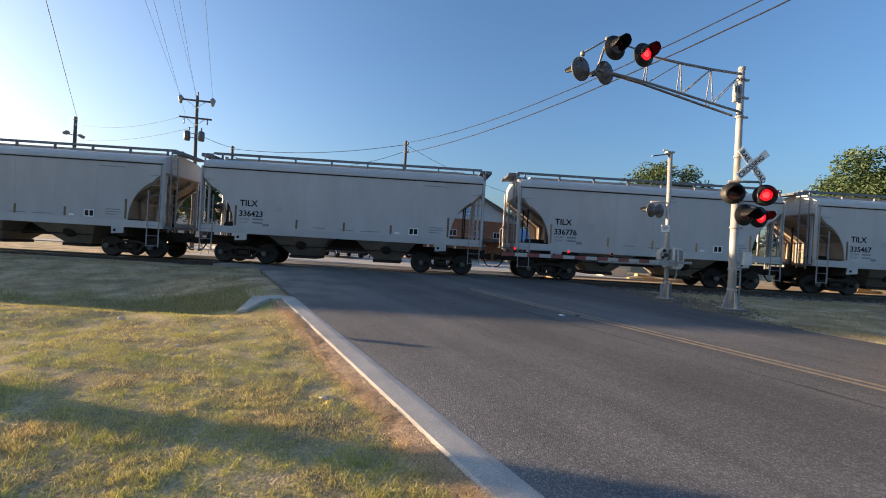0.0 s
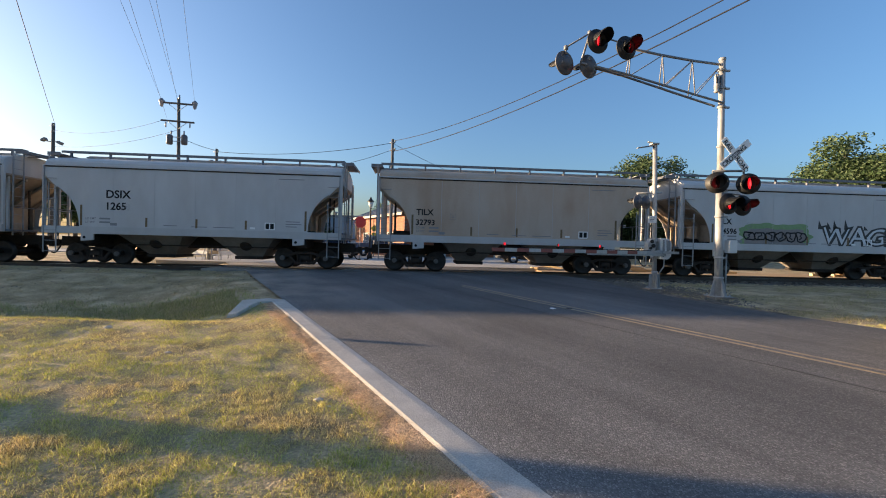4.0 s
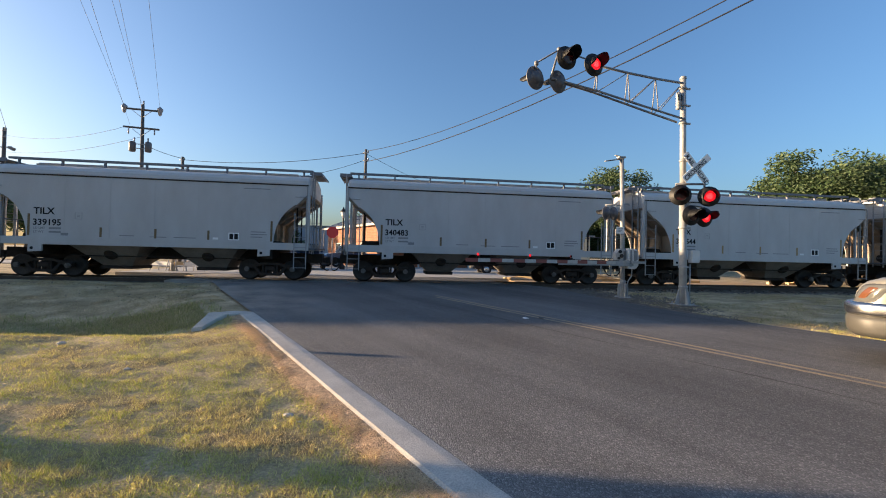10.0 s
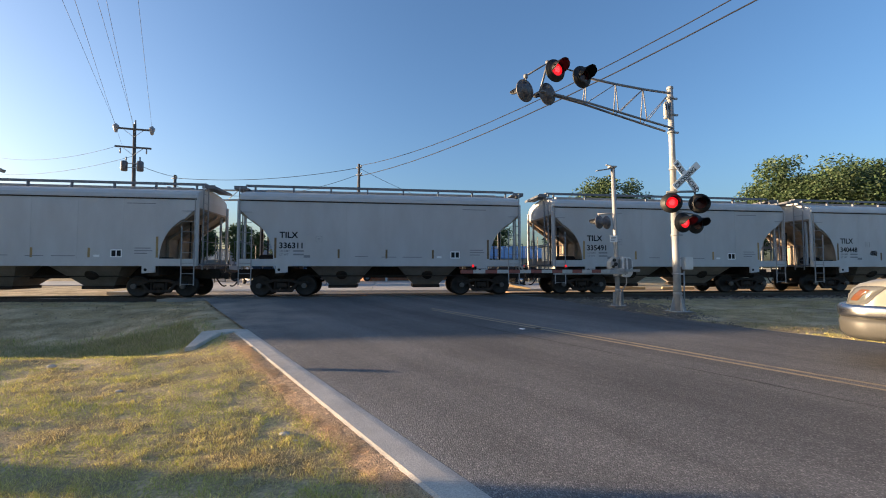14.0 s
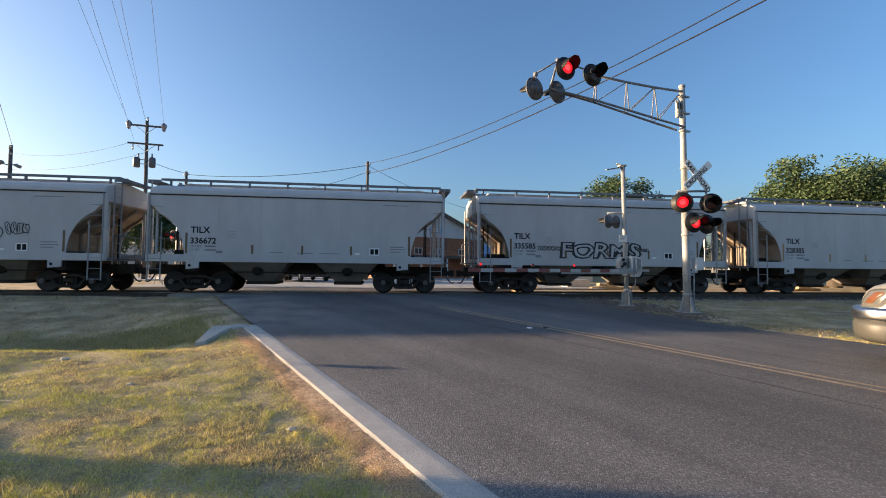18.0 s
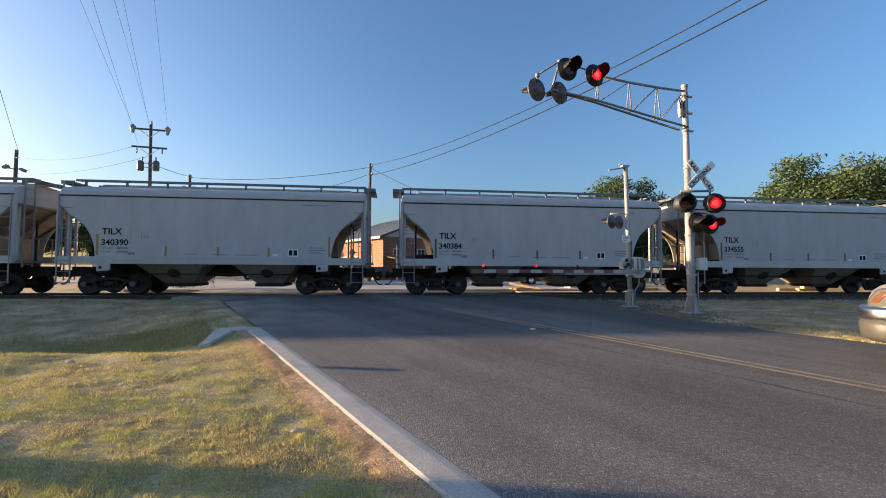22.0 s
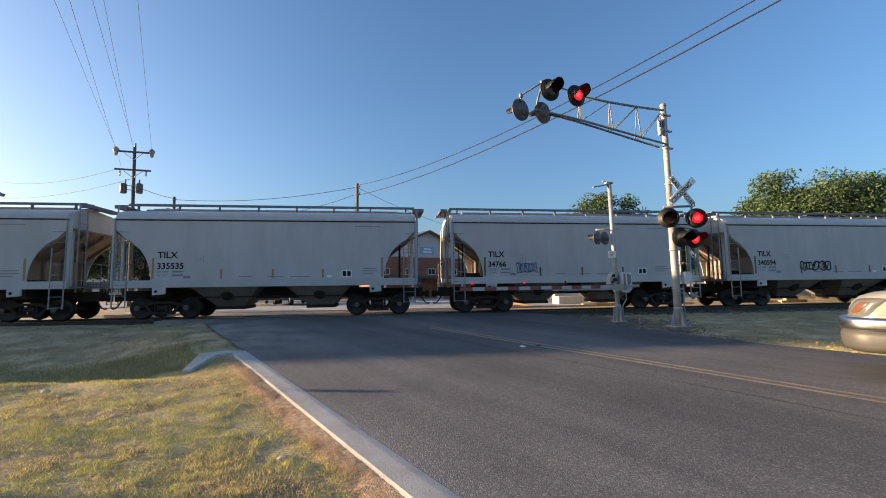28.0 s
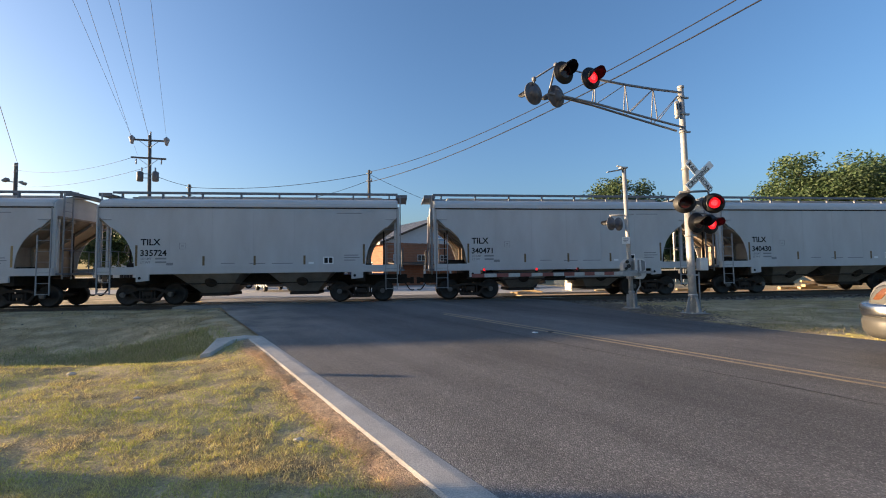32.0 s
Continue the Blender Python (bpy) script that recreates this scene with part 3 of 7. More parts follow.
def build_grass():
    """Short half-dry grass on the verge, in blades; straw along the curb."""
    rng = np.random.default_rng(7)

    def blades(name, n, sample, hmin, hmax, wid, material, label, flat=0.5, lift=0.0):
        verts, faces = [], []
        for _ in range(n):
            p = sample()
            if p is None:
                continue
            x, y = p
            z = ground_z(x, y) - 0.01 + lift
            near = max(0.0, 1 - (abs(x) + abs(y)) / 60)
            z += near * (0.05 * noise.noise((x * 0.7, y * 0.7, 3)) + 0.02 * noise.noise((x * 2.7, y * 2.7, 5)))
            clump = (0.65 + 0.5 * (0.5 + noise.noise((x * 1.7, y * 1.7, 9)))) * (0.55 + 0.9 * max(0.0, 0.5 + 0.9 * noise.noise((x * 8, y * 8, 2))))
            h = rng.uniform(hmin, hmax) * clump
            a = rng.uniform(0, 2 * math.pi)
            dx, dy = math.cos(a), math.sin(a)
            ln = rng.uniform(0.2, 1.3) * flat * h
            b = rng.uniform(0, 2 * math.pi)
            lx, ly = math.cos(b) * ln, math.sin(b) * ln
            w = wid * rng.uniform(0.6, 1.3)
            k = len(verts)
            verts += [(x - dx * w, y - dy * w, z), (x + dx * w, y + dy * w, z), (x + lx * 0.4 + dx * w * 0.7, y + ly * 0.4 + dy * w * 0.7, z + h * 0.6), (x + lx * 0.4 - dx * w * 0.7, y + ly * 0.4 - dy * w * 0.7, z + h * 0.6), (x + lx, y + ly, z + h)]
            faces += [(k, k + 1, k + 2, k + 3), (k + 3, k + 2, k + 4)]
        me = bpy.data.meshes.new(name)
        me.from_pydata(verts, [], faces)
        me.materials.append(material)
        tagged(new(name, me), label, "grass", kind="stuff")

    def verge():
        if rng.uniform() < 0.16:
            y = rng.uniform(-5.0, 1.8)
            return (across(V_CURB - 0.50, y) - rng.uniform(0, 1) * 9.0, y)
        y = 1.2 + (rng.uniform() ** 1.6) * 8.2
        x = across(V_CURB - 0.44 - 0.16 * noise.noise((y * 1.3, 4, 4)), y) - abs(rng.uniform(0, 1)) * (2.2 + 1.05 * y) + min(0.0, 0.12 * rng.normal())
        return (x, y)

    def edge():
        y = rng.uniform(-2.0, 9.8)
        return (across(V_CURB - 0.33, y) - abs(rng.normal(0, 0.13)), y)

    def ditch():
        y = rng.uniform(8.8, 13.0)
        x = across(V_CURB - 0.5, y) - rng.uniform(0, 1) * (14 + 0.2 * y)
        return (x, y) if noise.noise((x * 0.4, y * 0.9, 2)) > -0.35 + 0.30 * (y - 10.5) else None

    def far_side():
        y = rng.uniform(7.0, 16.0)
        v = right_edge(y) + 0.35 + rng.uniform(0, 1) ** 1.2 * 12
        x = across(v, y)
        return (x, y) if noise.noise((x * 0.35, y * 0.8, 6)) + 0.3 * noise.noise((x * 1.4, y * 2.2, 8)) > -0.06 else None
    blades("verge_grass", 390000, verge, 0.012, 0.050, 0.0028, BLADE, "short half-dry yellow and green grass", 1.0)
    blades("curb_straw", 42000, edge, 0.008, 0.022, 0.0025, STRAW, "dry straw and dead grass along the curb", 3.5, 0.024)
    blades("fallen_stalks", 2600, edge, 0.012, 0.03, 0.0016, STRAW, "fallen dry stalks on the bare soil", 7.0, 0.026)
    blades("ditch_grass", 17000, ditch, 0.04, 0.13, 0.006, DITCH, "longer grass in the shallow ditch", 0.7)
    def field():
        y = rng.uniform(11.6, 17.0)
        x = across(V_CURB - 0.25 - 0.5 * abs(noise.noise((y * 1.1, 2, 2))), y) - rng.uniform(0, 1) ** 1.2 * 15
        return (x, y) if noise.noise((x * 0.5, y * 1.6, 12)) + 0.4 * noise.noise((x * 1.9, y * 4.0, 5)) > -0.10 else None

    def hollow():
        y = rng.uniform(8.9, 11.6)
        x = across(V_CURB - 0.9, y) - abs(rng.normal(0, 3.2))
        return (x, y)
    blades("field_grass", 80000, field, 0.012, 0.05, 0.006, DRYFIELD, "flattened dry grass before the track", 1.6)
    blades("hollow_grass", 15000, hollow, 0.04, 0.12, 0.005, HOLLOW, "green grass in the hollow behind the curb", 0.8)

    def tuft():
        y = rng.uniform(6.4, 8.1)
        x = across(right_edge(y) + 0.30, y) + abs(rng.normal(0, 0.45))
        return (x, y) if noise.noise((x * 1.6, y * 1.6, 3)) > -0.15 else None
    blades("road_edge_tuft", 2600, tuft, 0.015, 0.07, 0.004, BLADE, "yellow-green grass tufts at the road's edge", 0.8)
    blades("roadside_grass", 60000, far_side, 0.015, 0.06, 0.006, ROADWEED, "patchy weeds and grass by the track", 0.8)


build_grass()


def build_soil_strip():
    """Bare soil with dead thatch between the curb and the grass."""
    bm = B()
    prev = None
    for i in range(500):
        y = -5.5 + i * 0.03125
        row = []
        inner = 0.26 + 0.16 * noise.noise((y * 1.3, 4, 4)) + 0.06 * noise.noise((y * 6, 1, 2))
        for k in range(13):
            x = across(V_CURB - 0.285 - inner * k / 12, y)
            bump = (0.005 * noise.noise((x * 9, y * 9, 1)) + 0.006 * noise.noise((x * 25, y * 25, 1))) * (0 < k < 12)
            row.append(bm.verts.new((x, y, road_z(y) - 0.001 + 0.008 * math.sin(math.pi * k / 12) - 0.030 * (k / 12) + bump)))
        if prev:
            for k in range(12):
                bm.faces.new((prev[k], prev[k + 1], row[k + 1], row[k])).smooth = True
        prev = row
    setting("soil_strip", bm, mat("dry brown soil and thatch", (0.66, 0.45, 0.28), 0.95, 0, 0.8, 14, 1.0, second=(0.26, 0.18, 0.115), fine=70), "bare brown soil strip beside the curb", "soil")


build_soil_strip()

# ---- the train ----
PITCH, HALF = 12.847, 5.58


def head_x(t):
    """Where the reference car's left end stands at t seconds."""
    return -8.961 + 14.5967 * t + 0.03913 * t**2 - 0.001447 * t**3 + 0.0000251 * t**4


SIDE_Y, EAVE, SILL_T, SILL_B, ROOF = 1.60, 3.87, 1.52, 1.24, 4.38


ARC = [(-SIDE_Y, EAVE)] + [(-1.6 + 0.25 * (1 - math.cos(a)), EAVE + 0.28 * math.sin(a)) for a in (0.5, 1.0, 1.5)]
ARC += [(-0.9, ROOF - 0.10), (0.0, ROOF - 0.02), (0.9, ROOF - 0.10)] + [(-y, z) for y, z in ARC[:0:-1]] + [(SIDE_Y, EAVE)]


def side_outline():
    """The side sheet: its lower corners are cut by a curve above the end platforms."""
    pts = [(-5.66, EAVE), (-5.66, 3.49), (-5.20, 3.03), (-5.16, 3.04), (-4.98, 2.91), (-4.80, 2.74), (-4.65, 2.54), (-4.53, 2.32), (-4.44, 2.08), (-4.38, 1.82), (-4.35, SILL_T - 0.02)]
    right = [(-x, z) for x, z in pts[::-1]]
    return pts + right


def build_wheelset():
    bm = B()
    turn = Matrix.Rotation(radians(90), 4, "X")
    for s in (-1, 1):
        rows = [(0.10, -0.07), (0.30, -0.045), (0.36, -0.07), (0.42, -0.07), (0.425, 0.03), (0.455, 0.05), (0.455, 0.075), (0.37, 0.075), (0.33, 0.03), (0.12, 0.06)]
        lathe(bm, rows, 28, Matrix.Translation((0, s * 0.75, 0)) @ (turn if s < 0 else turn.inverted()) @ Matrix.Diagonal((1, 1, -1, 1)))
        tube(bm, (0, s * 0.8, 0), (0, s * 1.08, 0), 0.075, seg=10)
    tube(bm, (0, -0.7, 0), (0, 0.7, 0), 0.085, seg=10)
    return mesh_of("wheelset", bm, WHEEL)


def build_cap():
    bm = B()
    tube(bm, (0, -1.16, 0), (0, -1.06, 0), 0.10, seg=14)
    tube(bm, (0, -1.175, 0), (0, -1.15, 0), 0.055, seg=10)
    for i in range(3):
        a = i * 2.094
        tube(bm, (0.062 * math.cos(a), -1.185, 0.062 * math.sin(a)), (0.062 * math.cos(a), -1.15, 0.062 * math.sin(a)), 0.018, seg=6)
    return mesh_of("bearing_cap", bm, CAP)


def build_side_frame():
    """A cast truck side frame with its window, springs and pedestals."""
    bm = B()
    y0, y1 = -1.10, -0.95
    prism(bm, [(-1.02, 0.02), (-1.02, 0.14), (-0.62, 0.18), (-0.32, 0.27), (0.32, 0.27), (0.62, 0.18), (1.02, 0.14), (1.02, 0.02), (0.70, 0.02), (0.34, 0.16), (-0.34, 0.16), (-0.70, 0.02)], "y", y0, y1)
    prism(bm, [(-0.66, 0.10), (-0.40, -0.26), (0.40, -0.26), (0.66, 0.10), (0.54, 0.10), (0.34, -0.15), (-0.34, -0.15), (-0.54, 0.10)], "y", y0, y1)
    for x in (-0.30, 0.24):
        box(bm, x, x + 0.06, y0, y1, -0.16, 0.17)
    for x in (-0.16, 0.0, 0.16):
        tube(bm, (x, -1.03, -0.16), (x, -1.03, 0.06), 0.065, seg=8)
    return mesh_of("side_frame", bm, UNDER, 0.012)


def build_car(bars):
    """A two-bay covered hopper car, rail at z = 0, length along x."""
    car = thing("covered_hopper_car", "light grey two-bay covered hopper car rolling on rails", "freight car", group="train of hopper cars")
    out = side_outline()
    for s in (-1, 1):
        bm = B()
        prism(bm, out, "y", s * SIDE_Y, s * (SIDE_Y - 0.03))
        side = part("side_sheet", bm, GREY, car)
        for x in (-3.1, -1.55, 0.0, 1.55, 3.1) if s < 0 else ():
            bm = B()
            box(bm, x - 0.008, x + 0.008, s * (SIDE_Y + 0.004), s * (SIDE_Y - 0.01), SILL_T, EAVE - 0.05)
            part("weld_seam", bm, WELD, side)
        bm = B()
        box(bm, -5.67, 5.67, s * (SIDE_Y + 0.012), s * (SIDE_Y - 0.06), EAVE - 0.03, EAVE + 0.02)
        rail = part("eave_rail", bm, GREY, car, "", 0.008)
        # dark strip added to draw the shade line below the eave
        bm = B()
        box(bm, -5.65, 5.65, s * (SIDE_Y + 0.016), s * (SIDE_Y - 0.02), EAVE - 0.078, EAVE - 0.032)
        part("eave_seam", bm, UNDER, rail, "dark strip drawn as the shade line below the eave")
        bm = B()
        y0, y1 = s * (SIDE_Y + 0.05), s * (SIDE_Y - 0.12)
        prism(bm, [(min(y0, y1), SILL_B), (max(y0, y1), SILL_B), (max(y0, y1), SILL_T), (min(y0, y1), SILL_T)], "x", -5.70, 5.70)
        part("side_sill", bm, GREY, car, "", 0.01)
        for x in (-5.67, 5.67):
            bm = B()
            box(bm, x - 0.05, x + 0.05, s * SIDE_Y, s * (SIDE_Y - 0.09), SILL_T, EAVE)
            part("corner_post", bm, GREY, car)
        for x in (-4.02, 4.02):
            bm = B()
            prism(bm, [(x - 0.23, SILL_B), (x + 0.23, SILL_B), (x + 0.23, 1.0), (x - 0.23, 0.96)], "y", s * (SIDE_Y + 0.055), s * (SIDE_Y - 0.02))
            pad = part("jacking_pad", bm, GREY, car, "", 0.006)
            bm = B()
            tube(bm, (x - 0.1, s * (SIDE_Y + 0.05), 1.10), (x - 0.1, s * (SIDE_Y + 0.062), 1.10), 0.055, seg=12)
            part("pad_hole", bm, BLACK, pad)
    # roof, curved across
    bm = B()
    prism(bm, ARC, "x", -5.60, 5.60)
    part("roof", bm, ROOFMAT, car)
    # running boards
    for y0, y1 in ((-0.78, -0.50), (0.50, 0.78)):
        bm = B()
        box(bm, -5.66, 5.66, y0, y1, ROOF + 0.15, ROOF + 0.20)
        board = part("running_board", bm, GRATE, car)
        bm = B()
        box(bm, -5.66, 5.66, y0 - 0.02 if y0 < 0 else y1 - 0.01, y0 + 0.01 if y0 < 0 else y1 + 0.02, ROOF + 0.115, ROOF + 0.205)
        part("board_edge", bm, GRATE, board)
        for i in range(8 if y0 < 0 else 0):
            bm = B()
            x = -5.3 + i * 10.6 / 7
            box(bm, x - 0.03, x + 0.03, y0 - 0.03, y0 + 0.05, ROOF - 0.14, ROOF + 0.13)
            part("board_bracket", bm, GRATE, board)
    for x in (-5.70, 5.70):
        bm = B()
        e = 1 if x > 0 else -1
        box(bm, min(x - e * 0.12, x + e * 0.36), max(x - e * 0.12, x + e * 0.36), -0.95, 0.95, ROOF + 0.02, ROOF + 0.06)
        box(bm, min(x - e * 0.12, x + e * 0.36), max(x - e * 0.12, x + e * 0.36), -0.98, -0.95, ROOF - 0.03, ROOF + 0.11)
        box(bm, min(x + e * 0.34, x + e * 0.36), max(x + e * 0.34, x + e * 0.36), -0.95, 0.95, ROOF - 0.02, ROOF + 0.08)
        part("end_board", bm, GRATE, car)
    bm = B()
    box(bm, -5.0, 5.0, -0.32, 0.32, ROOF - 0.04, ROOF + 0.10)
    part("trough_hatch", bm, ROOFMAT, car, "", 0.03)
    # end sheets and slopes
    for s in (-1, 1):
        # end sheet, straight slope and the upright plate below it
        bm = B()
        prism(bm, [(s * 5.64, 3.52), (s * 5.64, 3.46), (s * 4.10, 2.34), (s * 4.10, 0.98), (s * 4.02, 0.98), (s * 4.02, 2.40), (s * 5.56, 3.52)], "y", -1.56, 1.56)
        part("slope_sheet", bm, SLOPE, car, "dusty sloping end sheet")
        bm = B()
        box(bm, min(s * 5.56, s * 5.645), max(s * 5.56, s * 5.645), -1.57, 1.57, 3.522, EAVE)
        part("end_sheet", bm, GREY, car, "upright end sheet")
        bm = B()
        prism(bm, [(y * 0.985, z - 0.01) for y, z in ARC], "x", min(s * 5.652, s * 5.60), max(s * 5.652, s * 5.60))
        part("end_cap", bm, GREY, car, "rounded upper end sheet")
        for y in (-1.50, -0.5, 0.5, 1.50):
            bm = B()
            prism(bm, [(s * 5.62, 3.43), (s * 4.12, 2.34), (s * 4.12, 1.3), (s * 4.22, 1.3), (s * 4.22, 2.28), (s * 5.62, 3.30)], "y", y - 0.045, y + 0.045)
            part("slope_rib", bm, SLOPE, car)
        for y in (-1.2, 1.2):
            bm = B()
            box(bm, s * 5.50, s * 5.58, y - 0.04, y + 0.04, SILL_B, 3.42)
            part("end_post", bm, GREY, car)
        for y in (-0.62, 0.3):
            bm = B()
            box(bm, s * 5.02, s * 5.07, y - 0.03, y + 0.03, SILL_B, 3.0)
            part("platform_post", bm, UNDER, car)
        bm = B()
        box(bm, min(s * 4.12, s * 4.55), max(s * 4.12, s * 4.55), -1.25, -0.85, SILL_B + 0.09, SILL_B + 0.34)
        part("valve_box", bm, UNDER, car, "", 0.02)
        bm = B()
        box(bm, s * 4.3, s * 5.92, -1.45, 1.45, SILL_B + 0.02, SILL_B + 0.09)
        part("end_platform", bm, GRATE, car)
        bm = B()
        box(bm, s * 3.3, s * 6.05, -0.25, 0.25, 0.72, 1.12)
        part("center_sill", bm, UNDER, car, "", 0.015)
        # coupler with its air hose
        bm = B()
        box(bm, s * 6.0, s * 6.22, -0.09, 0.09, 0.74, 0.94)
        prism(bm, [(s * 6.2, -0.14), (s * 6.36, -0.15), (s * 6.36, 0.02), (s * 6.28, 0.05), (s * 6.28, 0.16), (s * 6.2, 0.15)], "z", 0.70, 0.98)
        part("coupler", bm, UNDER, car, "", 0.01)
        bm = B()
        path_tube(bm, [(s * (5.95 + 0.40 * i / 8), -0.35, 0.80 - 0.38 * math.sin(math.pi * i / 8 * 0.62)) for i in range(9)], 0.028, 6)
        part("brake_hose", bm, UNDER, car)
        # ladders and grab irons on both sides
        for y in (-1, 1):
            bm = B()
            for x in (s * 5.62, s * 5.16):
                box(bm, x - 0.016, x + 0.016, y * 1.63, y * 1.67, 0.50, 3.80 if abs(x) > 5.3 else 2.75)
            for k in range(8):
                z = 0.55 + k * 0.40
                tube(bm, (s * 5.62, y * 1.65, z), (s * 5.16, y * 1.65, z), 0.012, seg=6)
            part("side_ladder", bm, LADDER, car)
        bm = B()
        for y in (-1.25, -0.80):
            box(bm, s * 5.74, s * 5.78, y - 0.02, y + 0.02, 1.1, 4.42)
        for k in range(9):
            tube(bm, (s * 5.76, -1.25, 1.2 + k * 0.36), (s * 5.76, -0.80, 1.2 + k * 0.36), 0.012, seg=6)
        part("end_ladder", bm, LADDER, car)
        bm = B()
        path_tube(bm, [(s * 5.86, -1.4, 1.3), (s * 5.86, -1.4, 2.2), (s * 5.86, 1.4, 2.2), (s * 5.86, 1.4, 1.3)], 0.018)
        tube(bm, (s * 5.86, 0, 1.3), (s * 5.86, 0, 2.2), 0.018, seg=6)
        part("platform_rail", bm, LADDER, car)
        # truck
        tx = s * 4.13
        for k in (-0.875, 0.875):
            ws = share("wheelset", WHEELSET, car, pose(tx + k, 0, 0.455))
            for e in (0, 180):
                share("bearing_cap", CAPS, ws, pose(0, 0, 0, 0, 0, e))
        for e in (0, 180):
            share("side_frame", FRAME, car, pose(tx, 0, 0.455, 0, 0, e))
        bm = B()
        prism(bm, [(-1.1, 0.40), (1.1, 0.40), (1.1, 0.56), (0.4, 0.72), (-0.4, 0.72), (-1.1, 0.56)], "x", tx - 0.2, tx + 0.2)
        part("bolster", bm, UNDER, car, "", 0.015)
        bm = B()
        box(bm, tx - 0.18, tx + 0.18, -1.5, 1.5, 0.88, 1.24)
        part("body_bolster", bm, UNDER, car)
    # brake gear at one end
    bm = B()
    tube(bm, (-5.1, -0.6, 1.55), (-4.3, -0.6, 1.55), 0.17, seg=12)
    part("air_reservoir", bm, UNDER, car)
    bm = B()
    rim = [(-5.80, 0.55 + 0.25 * math.cos(2 * math.pi * k / 16), 2.30 + 0.25 * math.sin(2 * math.pi * k / 16)) for k in range(17)]
    path_tube(bm, rim, 0.018, 6)
    for a in (0, 60, 120):
        c, d = 0.25 * math.cos(radians(a)), 0.25 * math.sin(radians(a))
        tube(bm, (-5.80, 0.55 - c, 2.30 - d), (-5.80, 0.55 + c, 2.30 + d), 0.012, seg=6)
    part("brake_wheel", bm, LADDER, car)
    bm = B()
    tube(bm, (-3.2, -1.15, 0.85), (3.2, -1.15, 0.85), 0.025, seg=6)
    part("brake_pipe", bm, UNDER, car)
    bm = B()
    box(bm, -3.3, 3.3, -0.22, 0.22, 0.75, 1.24)
    part("center_sill", bm, UNDER, car)
    # two hopper bays
    for cx in (-1.77, 1.77):
        bm = B()
        lo = [bm.verts.new(p) for p in ((cx - 0.52, -0.62, 0.46), (cx + 0.52, -0.62, 0.46), (cx + 0.52, 0.62, 0.46), (cx - 0.52, 0.62, 0.46))]
        hi = [bm.verts.new(p) for p in ((cx - 1.28, -1.5, SILL_B + 0.05), (cx + 1.28, -1.5, SILL_B + 0.05), (cx + 1.28, 1.5, SILL_B + 0.05), (cx - 1.28, 1.5, SILL_B + 0.05))]
        for i in range(4):
            j = (i + 1) % 4
            bm.faces.new((lo[i], lo[j], hi[j], hi[i]))
        bm.faces.new(lo[::-1])
        bm.faces.new(hi)
        bay = part("hopper_bay", bm, HOPPER, car, "dust-covered sloping hopper bay")
        bm = B()
        box(bm, cx - 0.58, cx + 0.58, -0.72, 0.72, 0.34, 0.47)
        gate = part("outlet_gate", bm, UNDER, bay, "", 0.012)
        bm = B()
        tube(bm, (cx + 0.30, -0.86, 0.40), (cx + 0.30, 0.86, 0.40), 0.035, seg=8)
        part("gate_shaft", bm, UNDER, bay)
        bm = B()
        n = Vector((0, -0.66, -0.60)).normalized()
        c0 = Vector((cx, -1.10, 0.90))
        tube(bm, c0 + n * 0.07, c0 - n * 0.02, 0.20, 0.24, seg=14)
        part("hatch_boss", bm, UNDER, bay)
    # reflector strips and small stencilled plates on the side that faces the road
    for s in (-1,):
        y0, y1 = s * (SIDE_Y + 0.001), s * (SIDE_Y + 0.006)
        for x, h in ((-4.28, 0.80), (4.28, 0.80), (-1.85, 0.36), (0.05, 0.36), (1.95, 0.36)):
            bm = B()
            box(bm, x - 0.04, x + 0.04, y0, y1, 1.56, 1.56 + h)
            part("reflector_strip", bm, bars, car, "")
        bm = B()
        box(bm, s * -2.69, s * -3.07, y0, y1, 1.58, 1.84)
        plate = part("stencil_panel", bm, BLACK, car, "black panel with two white frames")
        for x in (-2.70, -2.88, -3.06):
            bm = B()
            box(bm, s * (x - 0.02), s * (x + 0.02), s * (SIDE_Y + 0.005), s * (SIDE_Y + 0.009), 1.58, 1.84)
            part("panel_line", bm, WHITE, plate)
        for z in (1.58, 1.835):
            bm = B()
            box(bm, s * -2.69, s * -3.07, s * (SIDE_Y + 0.005), s * (SIDE_Y + 0.009), z - 0.012, z + 0.028)
            part("panel_line", bm, WHITE, plate)
        bm = B()
        box(bm, s * -2.11, s * -2.31, y0, y1, 1.58, 1.66)
        part("small_plate", bm, WHITE, car)
        bm = B()
        box(bm, s * 2.95, s * 3.20, y0, y1, 1.58, 1.68)
        part("small_plate", bm, FAINT, car)
        bm = B()
        for a, b in (((2.50, 2.20), (2.74, 2.21)), ((2.50, 2.43), (2.74, 2.44)), ((2.50, 2.20), (2.51, 2.44)), ((2.73, 2.20), (2.74, 2.44)), ((2.57, 2.28), (2.67, 2.30)), ((2.57, 2.34), (2.67, 2.36))):
            box(bm, s * a[0], s * b[0], y0, y1, a[1], b[1])
        part("square_stencil", bm, FAINT, car)
        for k, w in ((0, 0.44), (1, 0.62), (2, 0.56)):
            bm = B()
            box(bm, s * -3.50, s * (-3.50 - w), y0, y1, 1.70 + k * 0.10, 1.735 + k * 0.10)
            part("stencil_line", bm, FAINT, car)
        lettering("LD LMT", 0.115, car, pose(-4.12, y1 + 0.002, 1.80), FAINT, "stencil_text")
        lettering("LT WT", 0.115, car, pose(-4.12, y1 + 0.002, 1.66), FAINT, "stencil_text")
        for z in (1.66, 1.80):
            bm = B()
